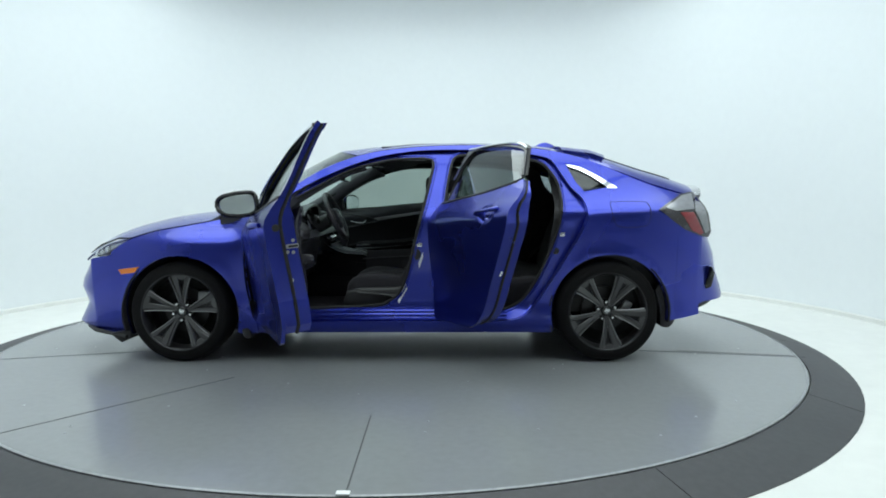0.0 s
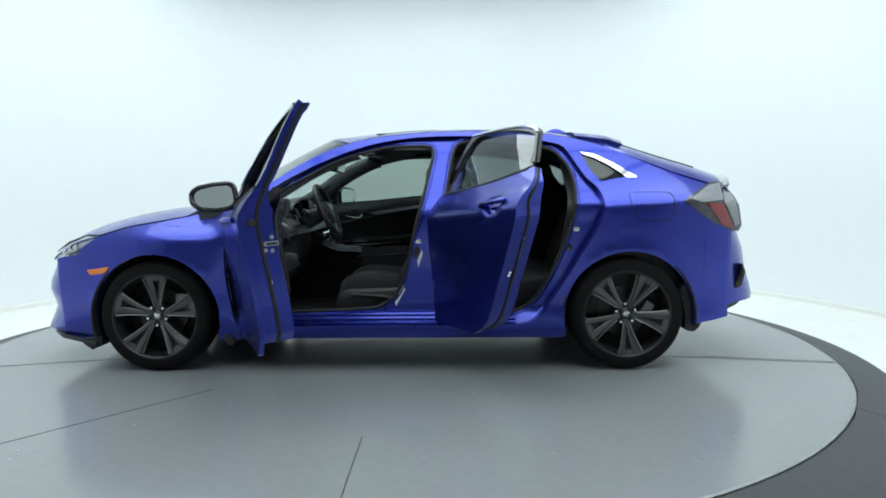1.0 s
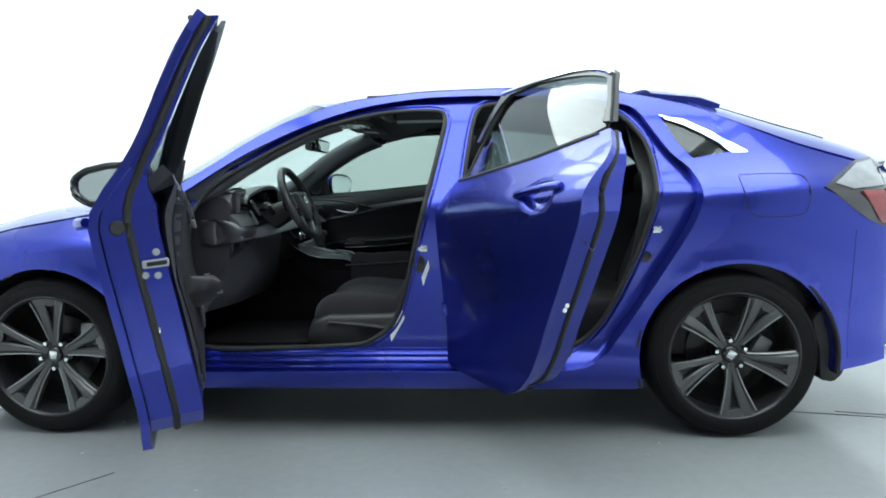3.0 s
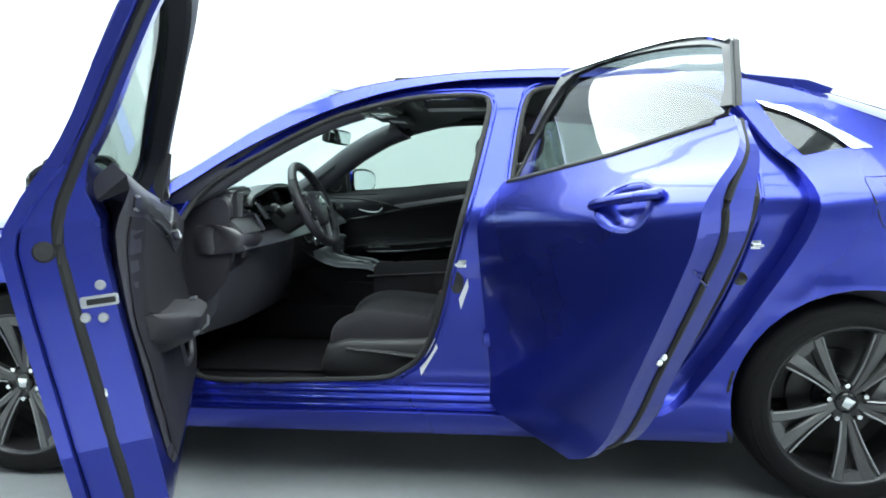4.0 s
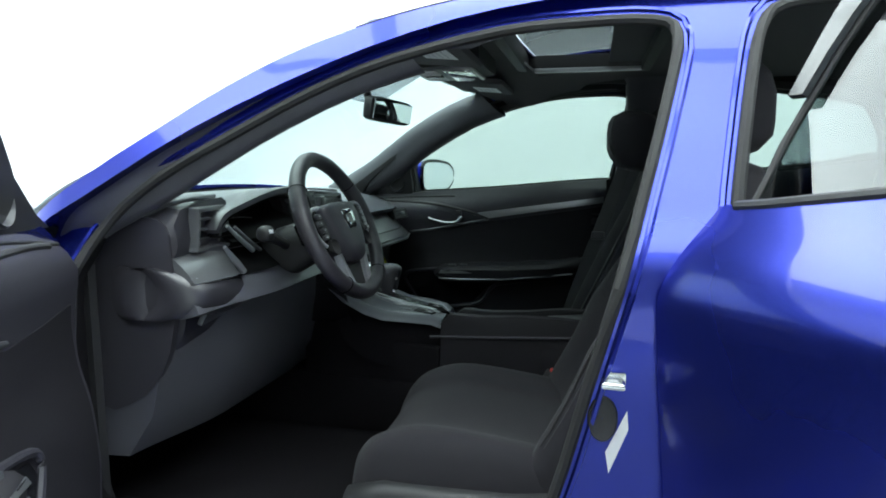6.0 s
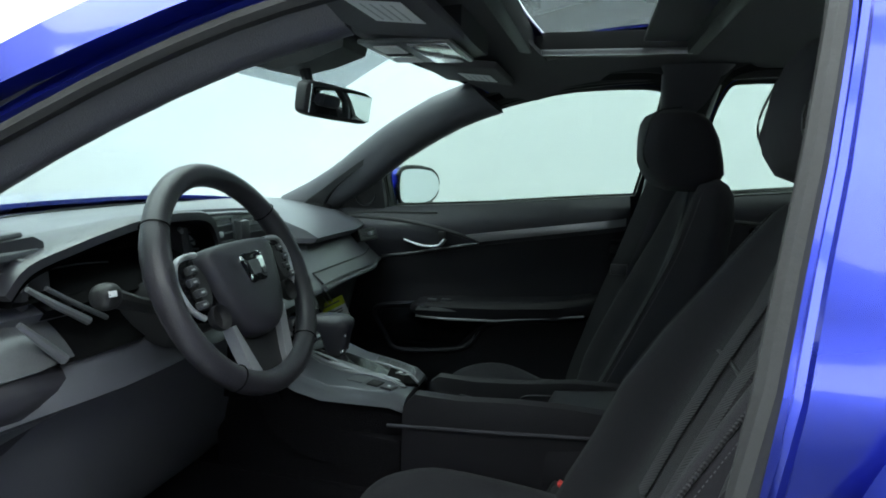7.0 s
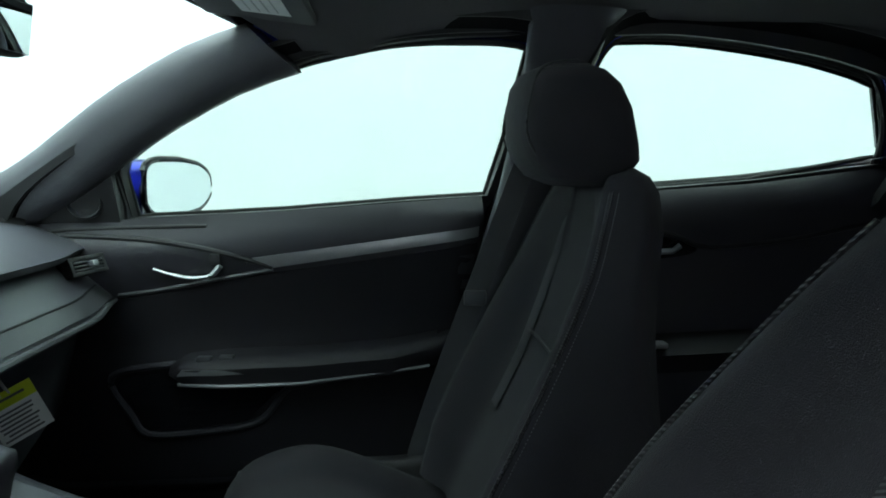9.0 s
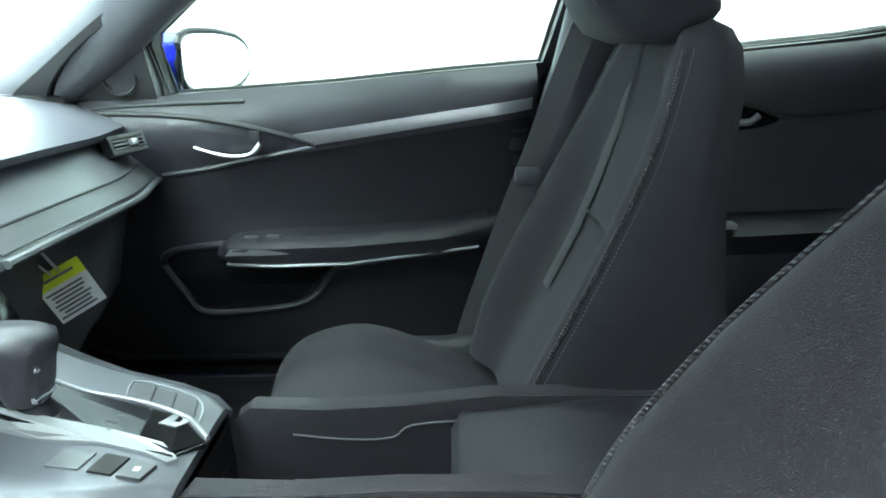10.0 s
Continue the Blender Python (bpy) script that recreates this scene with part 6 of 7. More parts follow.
for sx in (-1, 1):
    part("spoke", loft([[SWM @ Vector((sx * x, y0 + (y1 - y0) * q, z + 0.006 * (1 - (2 * q - 1) ** 2))) for q in (0, 0.25, 0.5, 0.75, 1)] + [SWM @ Vector((sx * x, y0 + (y1 - y0) * q, z - 0.022)) for q in (1, 0)] for x, y0, y1, z in ((0.07, -0.045, 0.048, -0.004), (0.11, -0.035, 0.046, -0.003), (0.14, -0.022, 0.038, -0.004), (0.163, -0.014, 0.028, -0.006))]), GLOSS_BLACK, steer, "gloss black spoke", sharp=50)
    part("spoke_trim", tube([SWM @ Vector((sx * x, y, z)) for x, y, z in spl([(0.092, 0.050, 0.006), (0.122, 0.049, 0.007), (0.140, 0.040, 0.006), (0.148, 0.015, 0.004), (0.140, -0.018, 0.004), (0.122, -0.036, 0.005)], 4)], 0.0042, seg=8), SILVER, steer, "silver spoke bezel")
    part("button_pad", loft([[SWM @ Vector((sx * (0.108 + 0.016 * math.cos(a) * k), 0.006 + 0.032 * math.sin(a) * k, z)) for a in np.linspace(0, 2 * math.pi, 17)[:-1]] for k, z in ((1.0, -0.002), (1.0, 0.007), (0.86, 0.011))]), BLACK, steer, sharp=40)
    for k in range(4):
        yy = 0.030 - 0.016 * k
        bt = part("wheel_button", box(sx * (0.118 + 0.006 * (k % 2)), yy, 0.0105, 0.020, 0.011, 0.008, 0.003, SWM), DARK_TRIM, steer)
        part("button_mark", box(sx * (0.118 + 0.006 * (k % 2)), yy, 0.0149, 0.007, 0.0022, 0.0006, 0.0, SWM), PALE_INK, bt, smooth=False)
    part("thumb_stub", lathe([(0.0005, -0.006), (0.015, -0.005), (0.018, 0.0), (0.018, 0.008)], 20, SWM @ Matrix.Translation((sx * 0.098, -0.042, 0.006)) @ Matrix.Rotation(math.pi / 2, 4, "X")), BLACK, steer)
    # lower spokes: dark arms with a wide bright face
    part("lower_spoke", loft([[SWM @ Vector((sx * (x - w), y, z)), SWM @ Vector((sx * (x + w), y, z + 0.002)), SWM @ Vector((sx * (x + w), y, z - 0.016)), SWM @ Vector((sx * (x - w), y, z - 0.016))] for x, y, z, w in ((0.070, -0.060, 0.004, 0.006), (0.060, -0.092, 0.0, 0.009), (0.050, -0.125, -0.003, 0.011), (0.042, -0.155, -0.004, 0.012))]), SILVER, steer, "silver lower spoke", sharp=40)
part("lower_web", loft([[SWM @ Vector((x, y, z)) for x in (-w, 0, w)] + [SWM @ Vector((x, y, z - 0.012)) for x in (w, -w)] for y, z, w in ((-0.075, -0.010, 0.062), (-0.115, -0.012, 0.045), (-0.158, -0.012, 0.036))]), BLACK, steer, sharp=40)
bd = part("badge", loft([[SWM @ Vector((x * k, y * k + 0.008, z)) for x, y in spl([(-0.029, 0.021), (0.0, 0.023), (0.029, 0.021), (0.024, -0.018), (0.0, -0.020), (-0.024, -0.018)], 3, True)] for k, z in ((1.0, 0.018), (1.0, 0.0285), (0.9, 0.030))]), CHROME, steer, "plain bright badge", sharp=40)
part("badge_field", loft([[SWM @ Vector((x * k, y * k + 0.008, z)) for x, y in ((-0.015, 0.012), (0.015, 0.012), (0.012, -0.010), (-0.012, -0.010))] for k, z in ((1.0, 0.028), (1.0, 0.0306))]), DARK_TRIM, bd, smooth=False)
for a in (0.62, 2.52, 4.05, 5.37):
    part("rim_seam", tube([SWM @ Vector(((0.169 + 0.0192 * math.cos(b)) * math.cos(a), (0.163 + 0.004 * math.sin(a) + 0.0192 * math.cos(b)) * math.sin(a), 0.0192 * math.sin(b))) for b in np.linspace(0, 2 * math.pi, 17)[:-1]], 0.001, True, 5), RECESS, steer)

# centre stack and console
part("centre_console_face", loft([spl([(-0.70, -0.145 * w, z), (x - 0.005, -0.14 * w, z), (x, -0.125 * w, z), (x, 0.125 * w, z), (x - 0.005, 0.14 * w, z), (-0.70, 0.145 * w, z)], 2, True) for x, z, w in ((-0.635, 0.90, 0.95), (-0.615, 0.88, 1.0), (-0.570, 0.78, 1.0), (-0.53, 0.70, 0.95), (-0.51, 0.62, 0.85))]), GLOSS_BLACK, car, "glossy black centre stack", sharp=50)
part("screen", box(0, 0, 0, 0.012, 0.20, 0.115, 0.006, pose(-0.590, -0.01, 0.822, 0, -20, 0)), GLOSS_BLACK, car, "dark touch screen")
part("vent_housing", loft([spl([(-0.90, y, 0.92), (-0.82, y, 0.962 + h), (-0.69, y, 0.988 + h), (-0.660, y, 0.984 + h), (-0.664, y, 0.89), (-0.84, y, 0.87)], 3, True) for y, h in ((-0.235, -0.02), (-0.21, 0.0), (-0.02, -0.008), (0.15, -0.018), (0.175, -0.045))]), DASH, car, "dash top over the centre vents", sharp=45)
vent(-0.655, -0.125, 0.936, 0.165, 0.066, 3, -10, 3, SATIN_DARK)
vent(-0.655, 0.07, 0.928, 0.14, 0.062, -3, -10, 3, SATIN_DARK)
part("vent_lip", tube(spl([(-0.652, -0.218, 0.962), (-0.648, -0.185, 0.935), (-0.643, -0.15, 0.908), (-0.641, -0.12, 0.899), (-0.641, 0.0, 0.896), (-0.643, 0.13, 0.893)], 5), 0.0045, seg=8), SATIN, car, "silver lip below the vents")
# silver rod that draws the glint along the dash's top edge
part("vent_brow_glint", tube([(-0.658, -0.21, 0.984), (-0.656, -0.02, 0.976), (-0.658, 0.14, 0.964)], 0.0035, seg=8), SILVER, car, "silver rod painted as the glint on the dash edge above the vents")
part("hazard_switch", box(-0.648, -0.022, 0.936, 0.03, 0.034, 0.05, 0.006), DARK_TRIM, car, "grey switch between the vents")
vent(-0.60, 0.60, 0.862, 0.085, 0.028, -14, -20, 3, BLACK)
part("stack_bezel", tube([(-0.606, -0.145, 0.885), (-0.578, -0.15, 0.81), (-0.545, -0.14, 0.745), (-0.53, -0.06, 0.73), (-0.53, 0.06, 0.73), (-0.545, 0.13, 0.745), (-0.578, 0.14, 0.81)], 0.005, seg=8), SATIN_DARK, car, "dark silver centre stack bezel")
for k, yy in enumerate((-0.09, -0.02, 0.06)):
    part("climate_knob", lathe([(0.0005, -0.02), (0.018, -0.02), (0.02, -0.016), (0.021, 0.0)], 24, Matrix.Translation((-0.535, yy, 0.742)) @ Matrix.Rotation(math.pi / 2, 4, "Z")), DARK_TRIM, car, "round climate knob")
    part("knob_ring", lathe([(0.019, -0.021), (0.0215, -0.019), (0.022, -0.014)], 24, Matrix.Translation((-0.535, yy, 0.742)) @ Matrix.Rotation(math.pi / 2, 4, "Z")), CHROME, car)
part("stack_strip", box(-0.494, -0.01, 0.708, 0.012, 0.22, 0.008, 0.002), SATIN, car, "silver strip")
# console plate around the shifter
CON = [(-0.60, -0.125, 0.135, 0.76), (-0.53, -0.125, 0.150, 0.70), (-0.47, -0.122, 0.152, 0.668), (-0.42, -0.115, 0.146, 0.652), (-0.34, -0.102, 0.125, 0.646), (-0.29, -0.092, 0.106, 0.641), (-0.268, -0.084, 0.092, 0.630)]


def con_z(x, up=0.0):
    return lerp([(r[0], r[3]) for r in CON], x) + up


def tile(name, quad, up, material, label="", parent=None):
    """A thin plate with its four corners in plan, lying on the console."""
    bm = loft([[(x, y, con_z(x, -0.004)) for x, y in quad], [(x, y, con_z(x, up)) for x, y in quad]])
    return part(name, bm, material, parent or car, label, smooth=False)


part("console_skirt", loft([[(x, y0 - 0.003, z - 0.012 - 0.14 * min(1.0, (x + 0.62) / 0.1)), (x, y0 + 0.004, z - 0.012), (x, y1 - 0.004, z - 0.012), (x, y1 + 0.003, z - 0.012 - 0.14 * min(1.0, (x + 0.62) / 0.1))] for x, y0, y1, z in CON]), CARPET, car, "black console skirt", sharp=40)
part("console_front", loft([spl([(x, y0 + 0.002, z - 0.022), (x, y0, z - 0.012), (x, y0 + 0.014, z - 0.002), (x, y0 + 0.04, z), (x, y1 - 0.04, z), (x, y1 - 0.014, z - 0.002), (x, y1, z - 0.012), (x, y1 - 0.002, z - 0.022)], 3, True) for x, y0, y1, z in CON]), CONSOLE, car, "satin grey front console", sharp=50)
part("console_side", prism([(-0.66, 0.30), (-0.66, 0.66), (-0.56, 0.655), (-0.48, 0.59), (-0.42, 0.57), (-0.265, 0.56), (-0.265, 0.30)], -0.112, 0.10, 0.01), CARPET, car, "black carpeted console side")
tile("shift_gate", [(-0.50, -0.010), (-0.36, -0.012), (-0.285, -0.030), (-0.262, 0.006), (-0.345, 0.050), (-0.48, 0.066)], 0.0025, GLOSS_BLACK, "gloss black shift gate")
for k in range(3):
    part("gate_groove", tube([(x, y, con_z(x, 0.003)) for x, y in ((-0.49, 0.006 + 0.016 * k), (-0.43, 0.004 + 0.015 * k), (-0.36, 0.002 + 0.013 * k))], 0.002, seg=6), DARK_TRIM, car)
part("gate_trim", tube([(x, y, con_z(x, 0.003)) for x, y in spl([(-0.50, 0.082), (-0.46, 0.076), (-0.40, 0.068), (-0.34, 0.055), (-0.29, 0.034), (-0.264, 0.014)], 4)], 0.003, seg=8), PALE_TRIM, car, "bright shift gate trim")
tile("gate_band", [(-0.50, -0.022), (-0.42, -0.020), (-0.36, -0.019), (-0.31, -0.030), (-0.285, -0.040), (-0.278, -0.030), (-0.30, -0.012), (-0.36, 0.004), (-0.42, 0.003), (-0.50, 0.0)], 0.004, PALE_TRIM, "wide pale grey band beside the shift gate")
# flat tile, its near-black stands for the shade inside the gate's end
tile("gate_pit_shade", [(-0.328, -0.004), (-0.287, -0.024), (-0.264, 0.006), (-0.300, 0.036), (-0.335, 0.046)], 0.0034, RECESS, "near-black tile painted as the shaded end of the shift gate")
tile("gate_cover", [(-0.318, 0.020), (-0.298, 0.016), (-0.285, 0.036), (-0.306, 0.046)], 0.004, LENS, "pale gate cover")
for k in range(3):
    x = -0.372 + 0.029 * k
    tile("console_button", [(x, 0.070 - 0.013 * k), (x + 0.027, 0.058 - 0.013 * k), (x + 0.019, 0.094 - 0.011 * k), (x - 0.008, 0.103 - 0.011 * k)], 0.0025, DARK_TRIM)
part("button_surround", tube([(x, y, con_z(x, 0.001)) for x, y in spl([(-0.375, 0.066), (-0.384, 0.104), (-0.35, 0.100), (-0.305, 0.083), (-0.286, 0.063), (-0.281, 0.038)], 3)], 0.0014, seg=6), PALE_TRIM, car, "bright button surround")
tile("console_button", [(-0.395, -0.058), (-0.362, -0.060), (-0.357, -0.034), (-0.390, -0.031)], 0.002, SATIN_DARK)
# flat dark tile in place of a hole and its shade
tile("gate_slot_shade", [(-0.352, -0.062), (-0.328, -0.065), (-0.322, -0.038), (-0.347, -0.034)], 0.0025, DARK, "dark tile painted as a shaded slot")
sw = tile("parking_switch", [(-0.322, -0.067), (-0.298, -0.070), (-0.291, -0.048), (-0.316, -0.041)], 0.004, DARK_TRIM, "parking brake switch")
part("switch_mark", box(-0.306, -0.057, con_z(-0.306, 0.0045), 0.006, 0.006, 0.001, 0.0), PALE_INK, sw, smooth=False)
part("shift_boot", loft([[(-0.448 + r * math.cos(a), 0.015 + 0.8 * r * math.sin(a), con_z(-0.448) + h) for a in (2 * math.pi * i / 14 for i in range(14))] for r, h in ((0.030, -0.004), (0.026, 0.008), (0.018, 0.016), (0.013, 0.03))]), ARM, car, "pleated shifter boot")
knob = part("shift_knob", loft([spl([(-0.448 + dx - w, 0.015 - d, 0.650 + h), (-0.448 + dx - w, 0.015 + d, 0.650 + h), (-0.448 + dx + w, 0.015 + d, 0.650 + h), (-0.448 + dx + w, 0.015 - d, 0.650 + h)], 4, True) for dx, w, d, h in ((0.0, 0.015, 0.015, 0.03), (0.0, 0.021, 0.019, 0.05), (-0.002, 0.026, 0.023, 0.075), (-0.008, 0.036, 0.026, 0.092), (-0.010, 0.037, 0.026, 0.104), (-0.008, 0.026, 0.017, 0.113))]), SOFT, car, "black leather shift knob", sharp=70)
for zz, w in ((0.690, 0.021), (0.726, 0.027)):
    part("knob_trim", box(-0.448 + w - 0.002, 0.012, zz, 0.007, 0.034, 0.008, 0.002), CHROME, knob, "chrome knob trim")
part("console_ledge", tube([(-0.29, -0.117, 0.592), (-0.10, -0.118, 0.602), (0.11, -0.117, 0.614)], 0.0035, seg=8), SOFT, car, "raised ledge along the console")
# open bin and arm rest
part("bin", prism([(-0.26, 0.40), (0.03, 0.40), (0.03, 0.53), (-0.25, 0.53)], -0.095, 0.095, 0.01), GLOSS_BLACK, car, "dark console bin")
for sgn, yy, up in ((1, 0.10, 0.0), (-1, -0.092, 0.03)):
    part("bin_side", loft([spl([(x, yy - 0.02, z - 0.22), (x, yy - 0.018, z - 0.01), (x, yy, z), (x, yy + 0.018, z - 0.01), (x, yy + 0.022, z - 0.22)], 3, True) for x, z in ((-0.262, 0.598 + up * 0.7), (-0.24, 0.615 + up), (-0.15, 0.612 + up), (-0.05, 0.618 + up), (0.05, 0.63 + up * 0.6), (0.35, 0.63))]), ARM, car, "padded console side", sharp=60)
    part("bin_line", tube(spl([(-0.19, yy - sgn * 0.021, 0.592), (-0.12, yy - sgn * 0.021, 0.585), (-0.07, yy - sgn * 0.021, 0.588), (-0.045, yy - sgn * 0.021, 0.605), (0.04, yy - sgn * 0.021, 0.612)], 4), 0.0012, seg=6), THREAD, car)
part("sliding_tray", box(-0.09, -0.02, 0.535, 0.20, 0.17, 0.012, 0.004), ARM, car)
part("centre_arm_rest", loft([spl([(x, -0.105 * w, z - 0.13), (x, -0.108 * w, z - 0.02), (x, -0.09 * w, z), (x, 0.07 * w, z), (x, 0.092 * w, z - 0.02), (x, 0.085 * w, z - 0.13)], 3, True) for x, z, w in ((0.0, 0.60, 0.93), (0.012, 0.622, 1.0), (0.15, 0.635, 1.0), (0.33, 0.64, 1.0), (0.345, 0.62, 0.95))]), ARM, car, "black centre arm rest", sharp=60)


# ---------------------------------------------------------------- seats
def build_seat(cy, dx, inner, cdx, cdz, recline=0.0, slim=0.0, fall=0.0, head=(0.0, 0.0), tuck=0.0, name="front_seat"):
    """A front seat about its centre line; inner: the side of the console."""
    seat = group(name, "black cloth bucket seat with grey stitching", "")
    seat.parent = car
    # cushion: rings across x
    rows = []
    CU = [(-0.33, 0.44, 0.36, 0.20), (-0.315, 0.50, 0.32, 0.23), (-0.27, 0.545, 0.30, 0.245), (-0.18, 0.572, 0.30, 0.25), (-0.05, 0.565, 0.30, 0.25), (0.10, 0.545, 0.30, 0.25), (0.22, 0.53, 0.32, 0.24)]
    for x, zt, zb in spl([c[:3] for c in CU], 4):
        w = lerp([(c[0], c[3]) for c in CU], x)
        b = 0.018
        zt -= fall * smoothstep(-0.16, 0.12, x)
        ring = [(-w, zb), (-w - 0.012, (zt + zb) / 2), (-w, zt - 0.02), (-w + 0.035, zt + b - 0.002), (-w + 0.085, zt + b - 0.012), (-w + 0.125, zt - 0.012), (0, zt - 0.016), (w - 0.125, zt - 0.012), (w - 0.085, zt + b - 0.012), (w - 0.035, zt + b - 0.002), (w, zt - 0.02), (w + 0.012, (zt + zb) / 2), (w, zb)]
        rows.append([(x + cdx, cy + y, z + cdz) for y, z in spl(ring, 3)])
    part("cushion", loft(rows), FABRIC, seat, sharp=70)
    # backrest: rings up the height
    back = []
    BH = [(0.44, 0.07, 0.33, 0.25, 0.045), (0.54, 0.095, 0.37, 0.255, 0.06), (0.63, 0.132, 0.395, 0.258, 0.068), (0.73, 0.178, 0.41, 0.256, 0.068), (0.83, 0.225, 0.415, 0.245, 0.055), (0.91, 0.262, 0.418, 0.226, 0.042), (0.98, 0.288, 0.432, 0.198, 0.028), (1.03, 0.306, 0.424, 0.172, 0.014), (1.052, 0.32, 0.405, 0.15, 0.008), (1.064, 0.338, 0.378, 0.11, 0.003)]
    BH = [(z, xf + tuck * smoothstep(0.80, 0.55, z), xb, w, b) for z, xf, xb, w, b in BH]
    for z, xf, xb, w, b in BH:
        xb -= slim * smoothstep(0.6, 0.8, z) * min(1, (xb - xf) / 0.14)
        e1, e2 = min(0.05, 0.35 * (xb - xf)), min(0.06, 0.4 * (xb - xf))
        ring = [(xb - e1, -w), (xf + e2, -w - 0.004), (xf + 0.012, -w + 0.012), (xf, -w + 0.04), (xf + 0.008 + b * 0.2, -w + 0.075), (xf + b, -w + 0.12), (xf + b + 0.004, -0.05), (xf + b + 0.004, 0.05), (xf + b, w - 0.12), (xf + 0.008 + b * 0.2, w - 0.075), (xf, w - 0.04), (xf + 0.012, w - 0.012), (xf + e2, w + 0.004), (xb - e1, w), (xb, w * 0.75), (xb + 0.008, 0), (xb, -w * 0.75)]
        back.append([(x + dx, cy + y, z) for x, y in spl(ring, 3, True)])
    part("backrest", loft(back), FABRIC, seat, sharp=75)
    # woven centre bands and stitching
    wy = 0.05 if recline else 0.10
    for sy in (-1, 1):
        part("woven_band", loft([[(xf + b + dx, cy + sy * (wy - 0.022), z), (xf + b - 0.002 + dx, cy + sy * (wy - 0.01), z), (xf + b - 0.002 + dx, cy + sy * (wy + 0.018), z), (xf + b + 0.006 + dx, cy + sy * (wy + 0.022), z)] for z, xf, xb, w, b in BH[2:7]]), FABRIC2, seat, "ribbed cloth band")
        pts = [(xf + 0.004 + dx, cy + sy * (w - 0.018), z) for z, xf, xb, w, b in BH[1:8]]
        part("piping", tube(spl(pts, 4), 0.0028, seg=6), FABRIC2, seat, "raised seam")
        pl = spl([(xf + 0.012 + dx, cy + sy * (w - 0.009), z) for z, xf, xb, w, b in BH[1:8]], 40)
        bm = bmesh.new()
        for i in range(0, len(pl) - 2, 2):
            tube([pl[i], pl[i + 1]], 0.0006, seg=4, bm=bm)
        part("stitching", bm, THREAD, seat, "pale grey stitching")
    lx, lz = (0.287, 0.84) if recline else (0.260, 0.775)
    part("lumbar_seam", tube([(lx + dx, cy + y, lz - 0.6 * y * y) for y in np.linspace(-0.12, 0.12, 9)], 0.003, seg=6), BLACK, seat)
    # head rest
    hr = []
    for z, xf, xb, w in ((1.035, 0.285, 0.36, 0.09), (1.048, 0.25, 0.385, 0.112), (1.075, 0.228, 0.40, 0.122), (1.10, 0.218, 0.396, 0.125), (1.15, 0.216, 0.385, 0.123), (1.185, 0.220, 0.368, 0.119), (1.204, 0.231, 0.35, 0.106), (1.214, 0.252, 0.325, 0.082)):
        ring = [(xf + 0.014, -w * 0.78), (xf - 0.002, 0), (xf + 0.014, w * 0.78), (xf + 0.055, w * 0.99), ((xf + xb) / 2 + 0.025, w), (xb - 0.015, w * 0.9), (xb, w * 0.5), (xb + 0.003, 0), (xb, -w * 0.5), (xb - 0.015, -w * 0.9), ((xf + xb) / 2 + 0.025, -w), (xf + 0.055, -w * 0.99)]
        hr.append([(x + dx, cy + y, z) for x, y in spl(ring, 3, True)])
    part("head_rest", loft(hr), FABRIC, seat, sharp=75)
    for sy in (-1, 1):
        part("head_rest_post", tube([(0.345 + dx, cy + sy * 0.07, 1.0), (0.345 + dx, cy + sy * 0.07, 1.07)], 0.007, seg=8), STEEL, seat)
        part("head_rest_seam", tube(spl([(0.27 + dx, cy + sy * 0.085, 1.046), (0.2275 + dx, cy + sy * 0.095, 1.10), (0.2255 + dx, cy + sy * 0.095, 1.15), (0.245 + dx, cy + sy * 0.085, 1.206), (0.30 + dx, cy + sy * 0.075, 1.2195)], 4), 0.0018, seg=6), BLACK, seat)
    sx = cdx + 0.06
    # plastic side shields, lever and runners
    out = -inner
    part("side_shield", loft([spl([(x + sx, cy + out * 0.245, zb), (x + sx, cy + out * 0.285, zb + 0.01), (x + sx, cy + out * 0.288, zt - 0.02), (x + sx, cy + out * 0.26, zt), (x + sx, cy + out * 0.24, zt - 0.02)], 3, True) for x, zt, zb in ((-0.395, 0.37, 0.325), (-0.375, 0.425, 0.305), (-0.3, 0.445, 0.30), (-0.05, 0.45, 0.30), (0.15, 0.475, 0.32), (0.27, 0.46, 0.36))]), BLACK, seat, "black plastic side shield", sharp=60)
    part("recline_lever", tube([(-0.30 + sx, cy + out * 0.292, 0.418), (-0.16 + sx, cy + out * 0.298, 0.408), (-0.02 + sx, cy + out * 0.296, 0.39)], [0.008, 0.012, 0.016], seg=8, flat=0.7), BLACK, seat)
    part("seat_runner", box(-0.02 + sx, cy - 0.2, 0.31, 0.5, 0.04, 0.03, 0.006), BLACK, seat)
    part("seat_runner", box(-0.02 + sx, cy + 0.2, 0.31, 0.5, 0.04, 0.03, 0.006), BLACK, seat)
    bk = part("belt_buckle", box(0, 0, 0, 0.05, 0.026, 0.10, 0.008, pose(-0.022 + sx, cy + inner * 0.235, 0.478, 0, 25, 0)), BLACK, seat, "black belt buckle")
    part("release_button", box(0, 0, 0.05, 0.034, 0.016, 0.014, 0.004, pose(-0.022 + sx, cy + inner * 0.235, 0.478, 0, 25, 0)), RED_PLASTIC, bk, "red release button")
    for ob in seat.children:
        if recline and ob.name.split(".")[0] in ("backrest", "woven_band", "piping", "stitching", "lumbar_seam", "head_rest", "head_rest_post", "head_rest_seam"):
            for v in ob.data.vertices:
                v.co.x += recline * (v.co.z - 0.77)
        if ob.name.split(".")[0] in ("head_rest", "head_rest_seam"):
            for v in ob.data.vertices:
                v.co.x += head[0]
                v.co.z += head[1]
    return seat


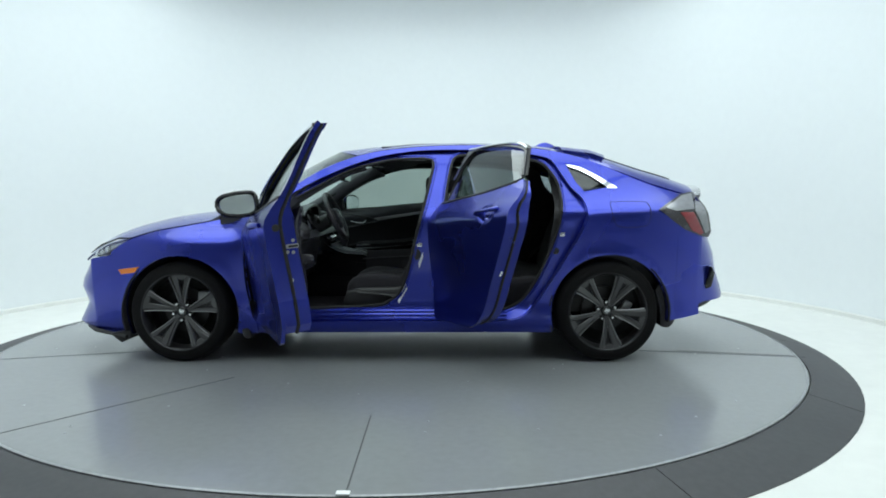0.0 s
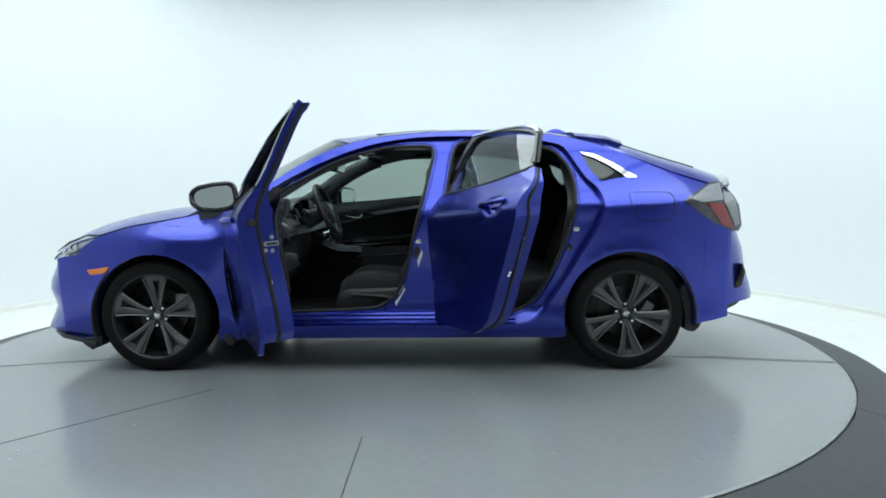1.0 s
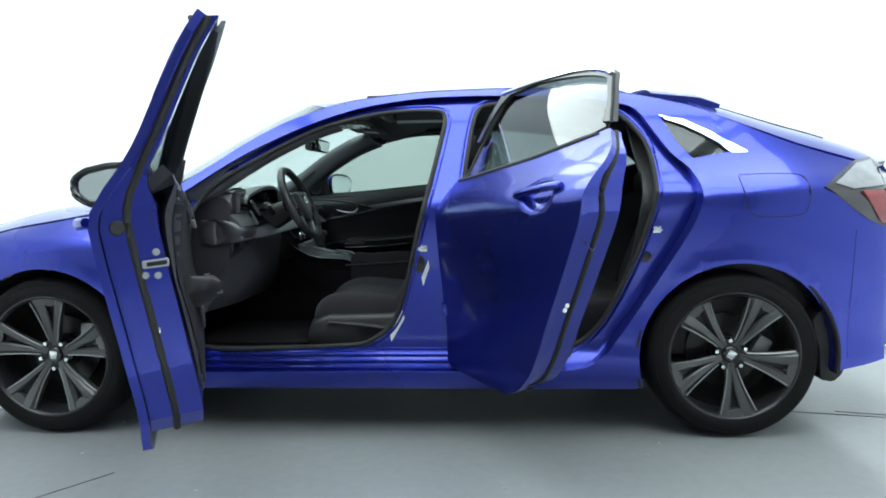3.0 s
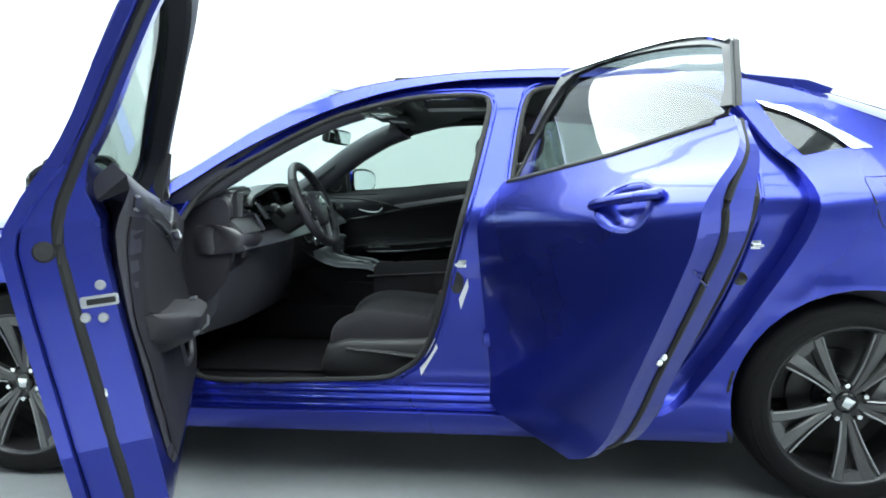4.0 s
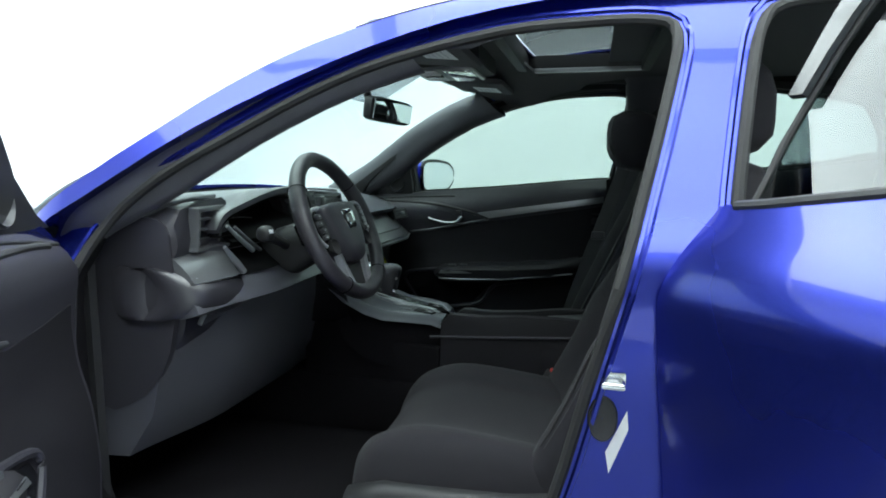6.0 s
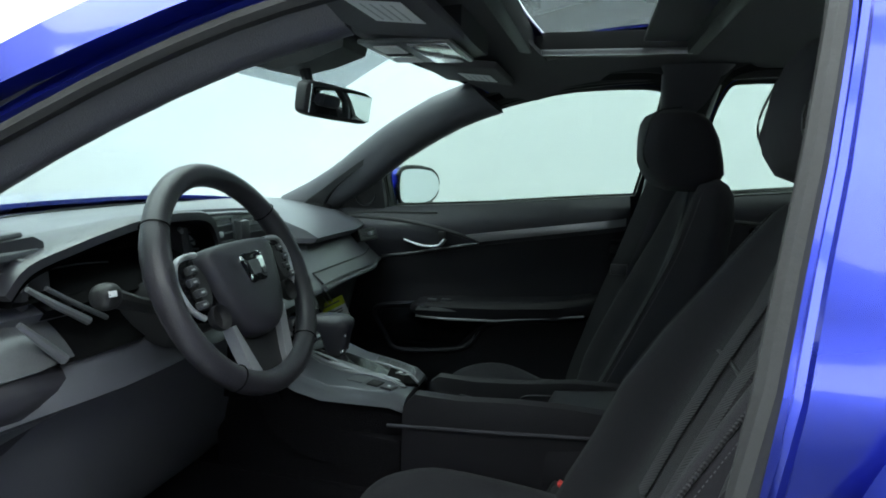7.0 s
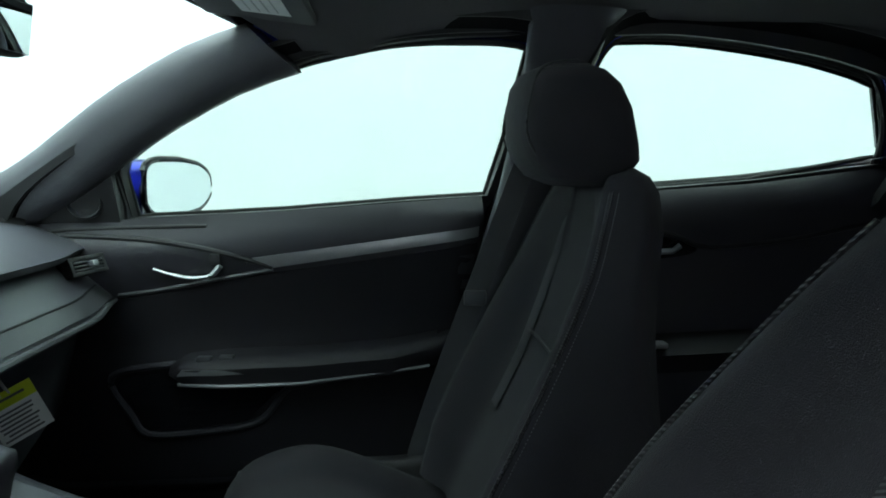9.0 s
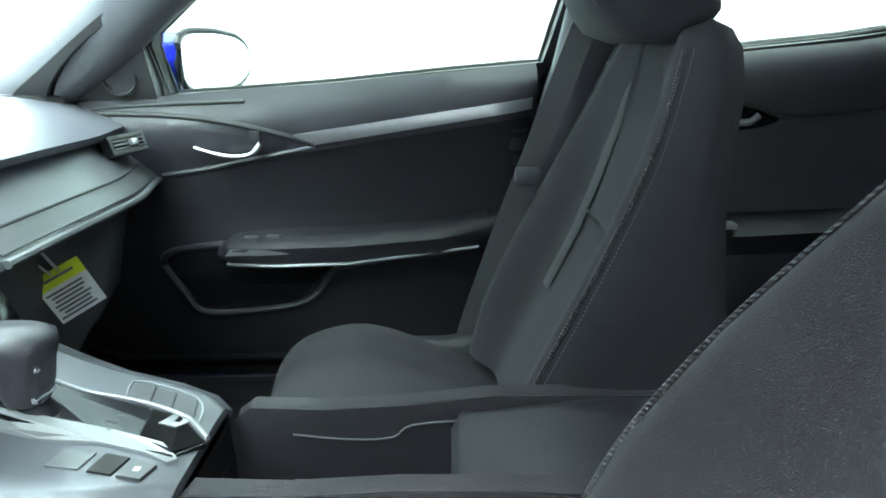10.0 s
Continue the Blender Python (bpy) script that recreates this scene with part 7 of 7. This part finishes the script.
build_seat(-0.37, -0.046, 1, -0.01, -0.05, 0.22, head=(0.025, 0.035), tuck=0.045)
build_seat(0.37, -0.03, -1, -0.02, -0.085, 0.0, 0.042, 0.06, (-0.022, 0.0))
# rear bench
bench = group("rear_bench", "black cloth rear bench seat", "")
bench.parent = car
part("cushion", loft([[(x, y, z) for y, z in spl([(-0.64, zb), (-0.65, zt - 0.03), (-0.58, zt), (-0.2, zt - 0.02), (0, zt), (0.2, zt - 0.02), (0.58, zt), (0.65, zt - 0.03), (0.64, zb)], 3)] for x, zt, zb in ((0.70, 0.46, 0.36), (0.73, 0.50, 0.32), (0.90, 0.51, 0.31), (1.15, 0.47, 0.31))]), FABRIC, bench, sharp=70)
for y0, y1 in ((-0.62, -0.005), (0.005, 0.62)):
    part("backrest", loft([spl([(x, y0 + 0.01, z), (x - 0.02, y0 + 0.06, z), (x - 0.01, (y0 + y1) / 2, z), (x - 0.02, y1 - 0.06, z), (x, y1 - 0.01, z), (x + 0.12, y1, z), (x + 0.12, y0, z)], 3, True) for x, z in ((1.10, 0.42), (1.12, 0.55), (1.19, 0.75), (1.26, 0.90), (1.30, 0.93))]), FABRIC, bench, sharp=70)
for y in (-0.36, 0.0, 0.36):
    part("head_rest", cushion(1.32, y, 0.985, 0.10, 0.24 if y else 0.2, 0.14, 3.0), FABRIC, bench)
# pedals and mats
for y, x, w in ((-0.30, -0.93, 0.05), (-0.42, -0.90, 0.09)):
    part("pedal", box(0, 0, 0, 0.02, w, 0.09, 0.006, pose(x, y, 0.46, 0, -35, 0)), BLACK, car, "black rubber pedal")
for sy in (-1, 1):
    part("floor_mat", box(-0.62, sy * 0.38, 0.312, 0.55, 0.44, 0.012, 0.005), CARPET, car, "black carpet mat")
# yellow hang tag on the glove box edge
tg = group("hang_tag", "yellow and white paper tag hanging from the dashboard", "tag")
tm = pose(-0.588, 0.335, 0.680, 4, -22, 40)
part("strap", tube([tm @ Vector(p) for p in ((-0.008, 0.0, 0.035), (-0.018, -0.004, 0.075), (-0.02, -0.010, 0.112), (-0.008, -0.006, 0.115), (0.0, -0.004, 0.08), (0.004, 0.0, 0.035))], 0.006, seg=6, flat=0.3), WHITE_LABEL, tg, "white loop")
part("card", box(0, 0, -0.003, 0.072, 0.0015, 0.084, 0.0, tm), WHITE_LABEL, tg, "white card", smooth=False)
part("header", box(0, -0.0015, 0.028, 0.072, 0.0015, 0.026, 0.0, tm), YELLOW, tg, "yellow header", smooth=False)
for k in range(7):
    part("text_bar", box(-0.004 + 0.002 * (k % 2), -0.0015, 0.006 - 0.0072 * k, 0.056 - 0.006 * (k % 3), 0.001, 0.003, 0.0, tm), INK, tg, "grey bars in place of small print", smooth=False)
part("text_bar", box(0, -0.003, 0.029, 0.045, 0.001, 0.004, 0.0, tm), INK, tg, smooth=False)
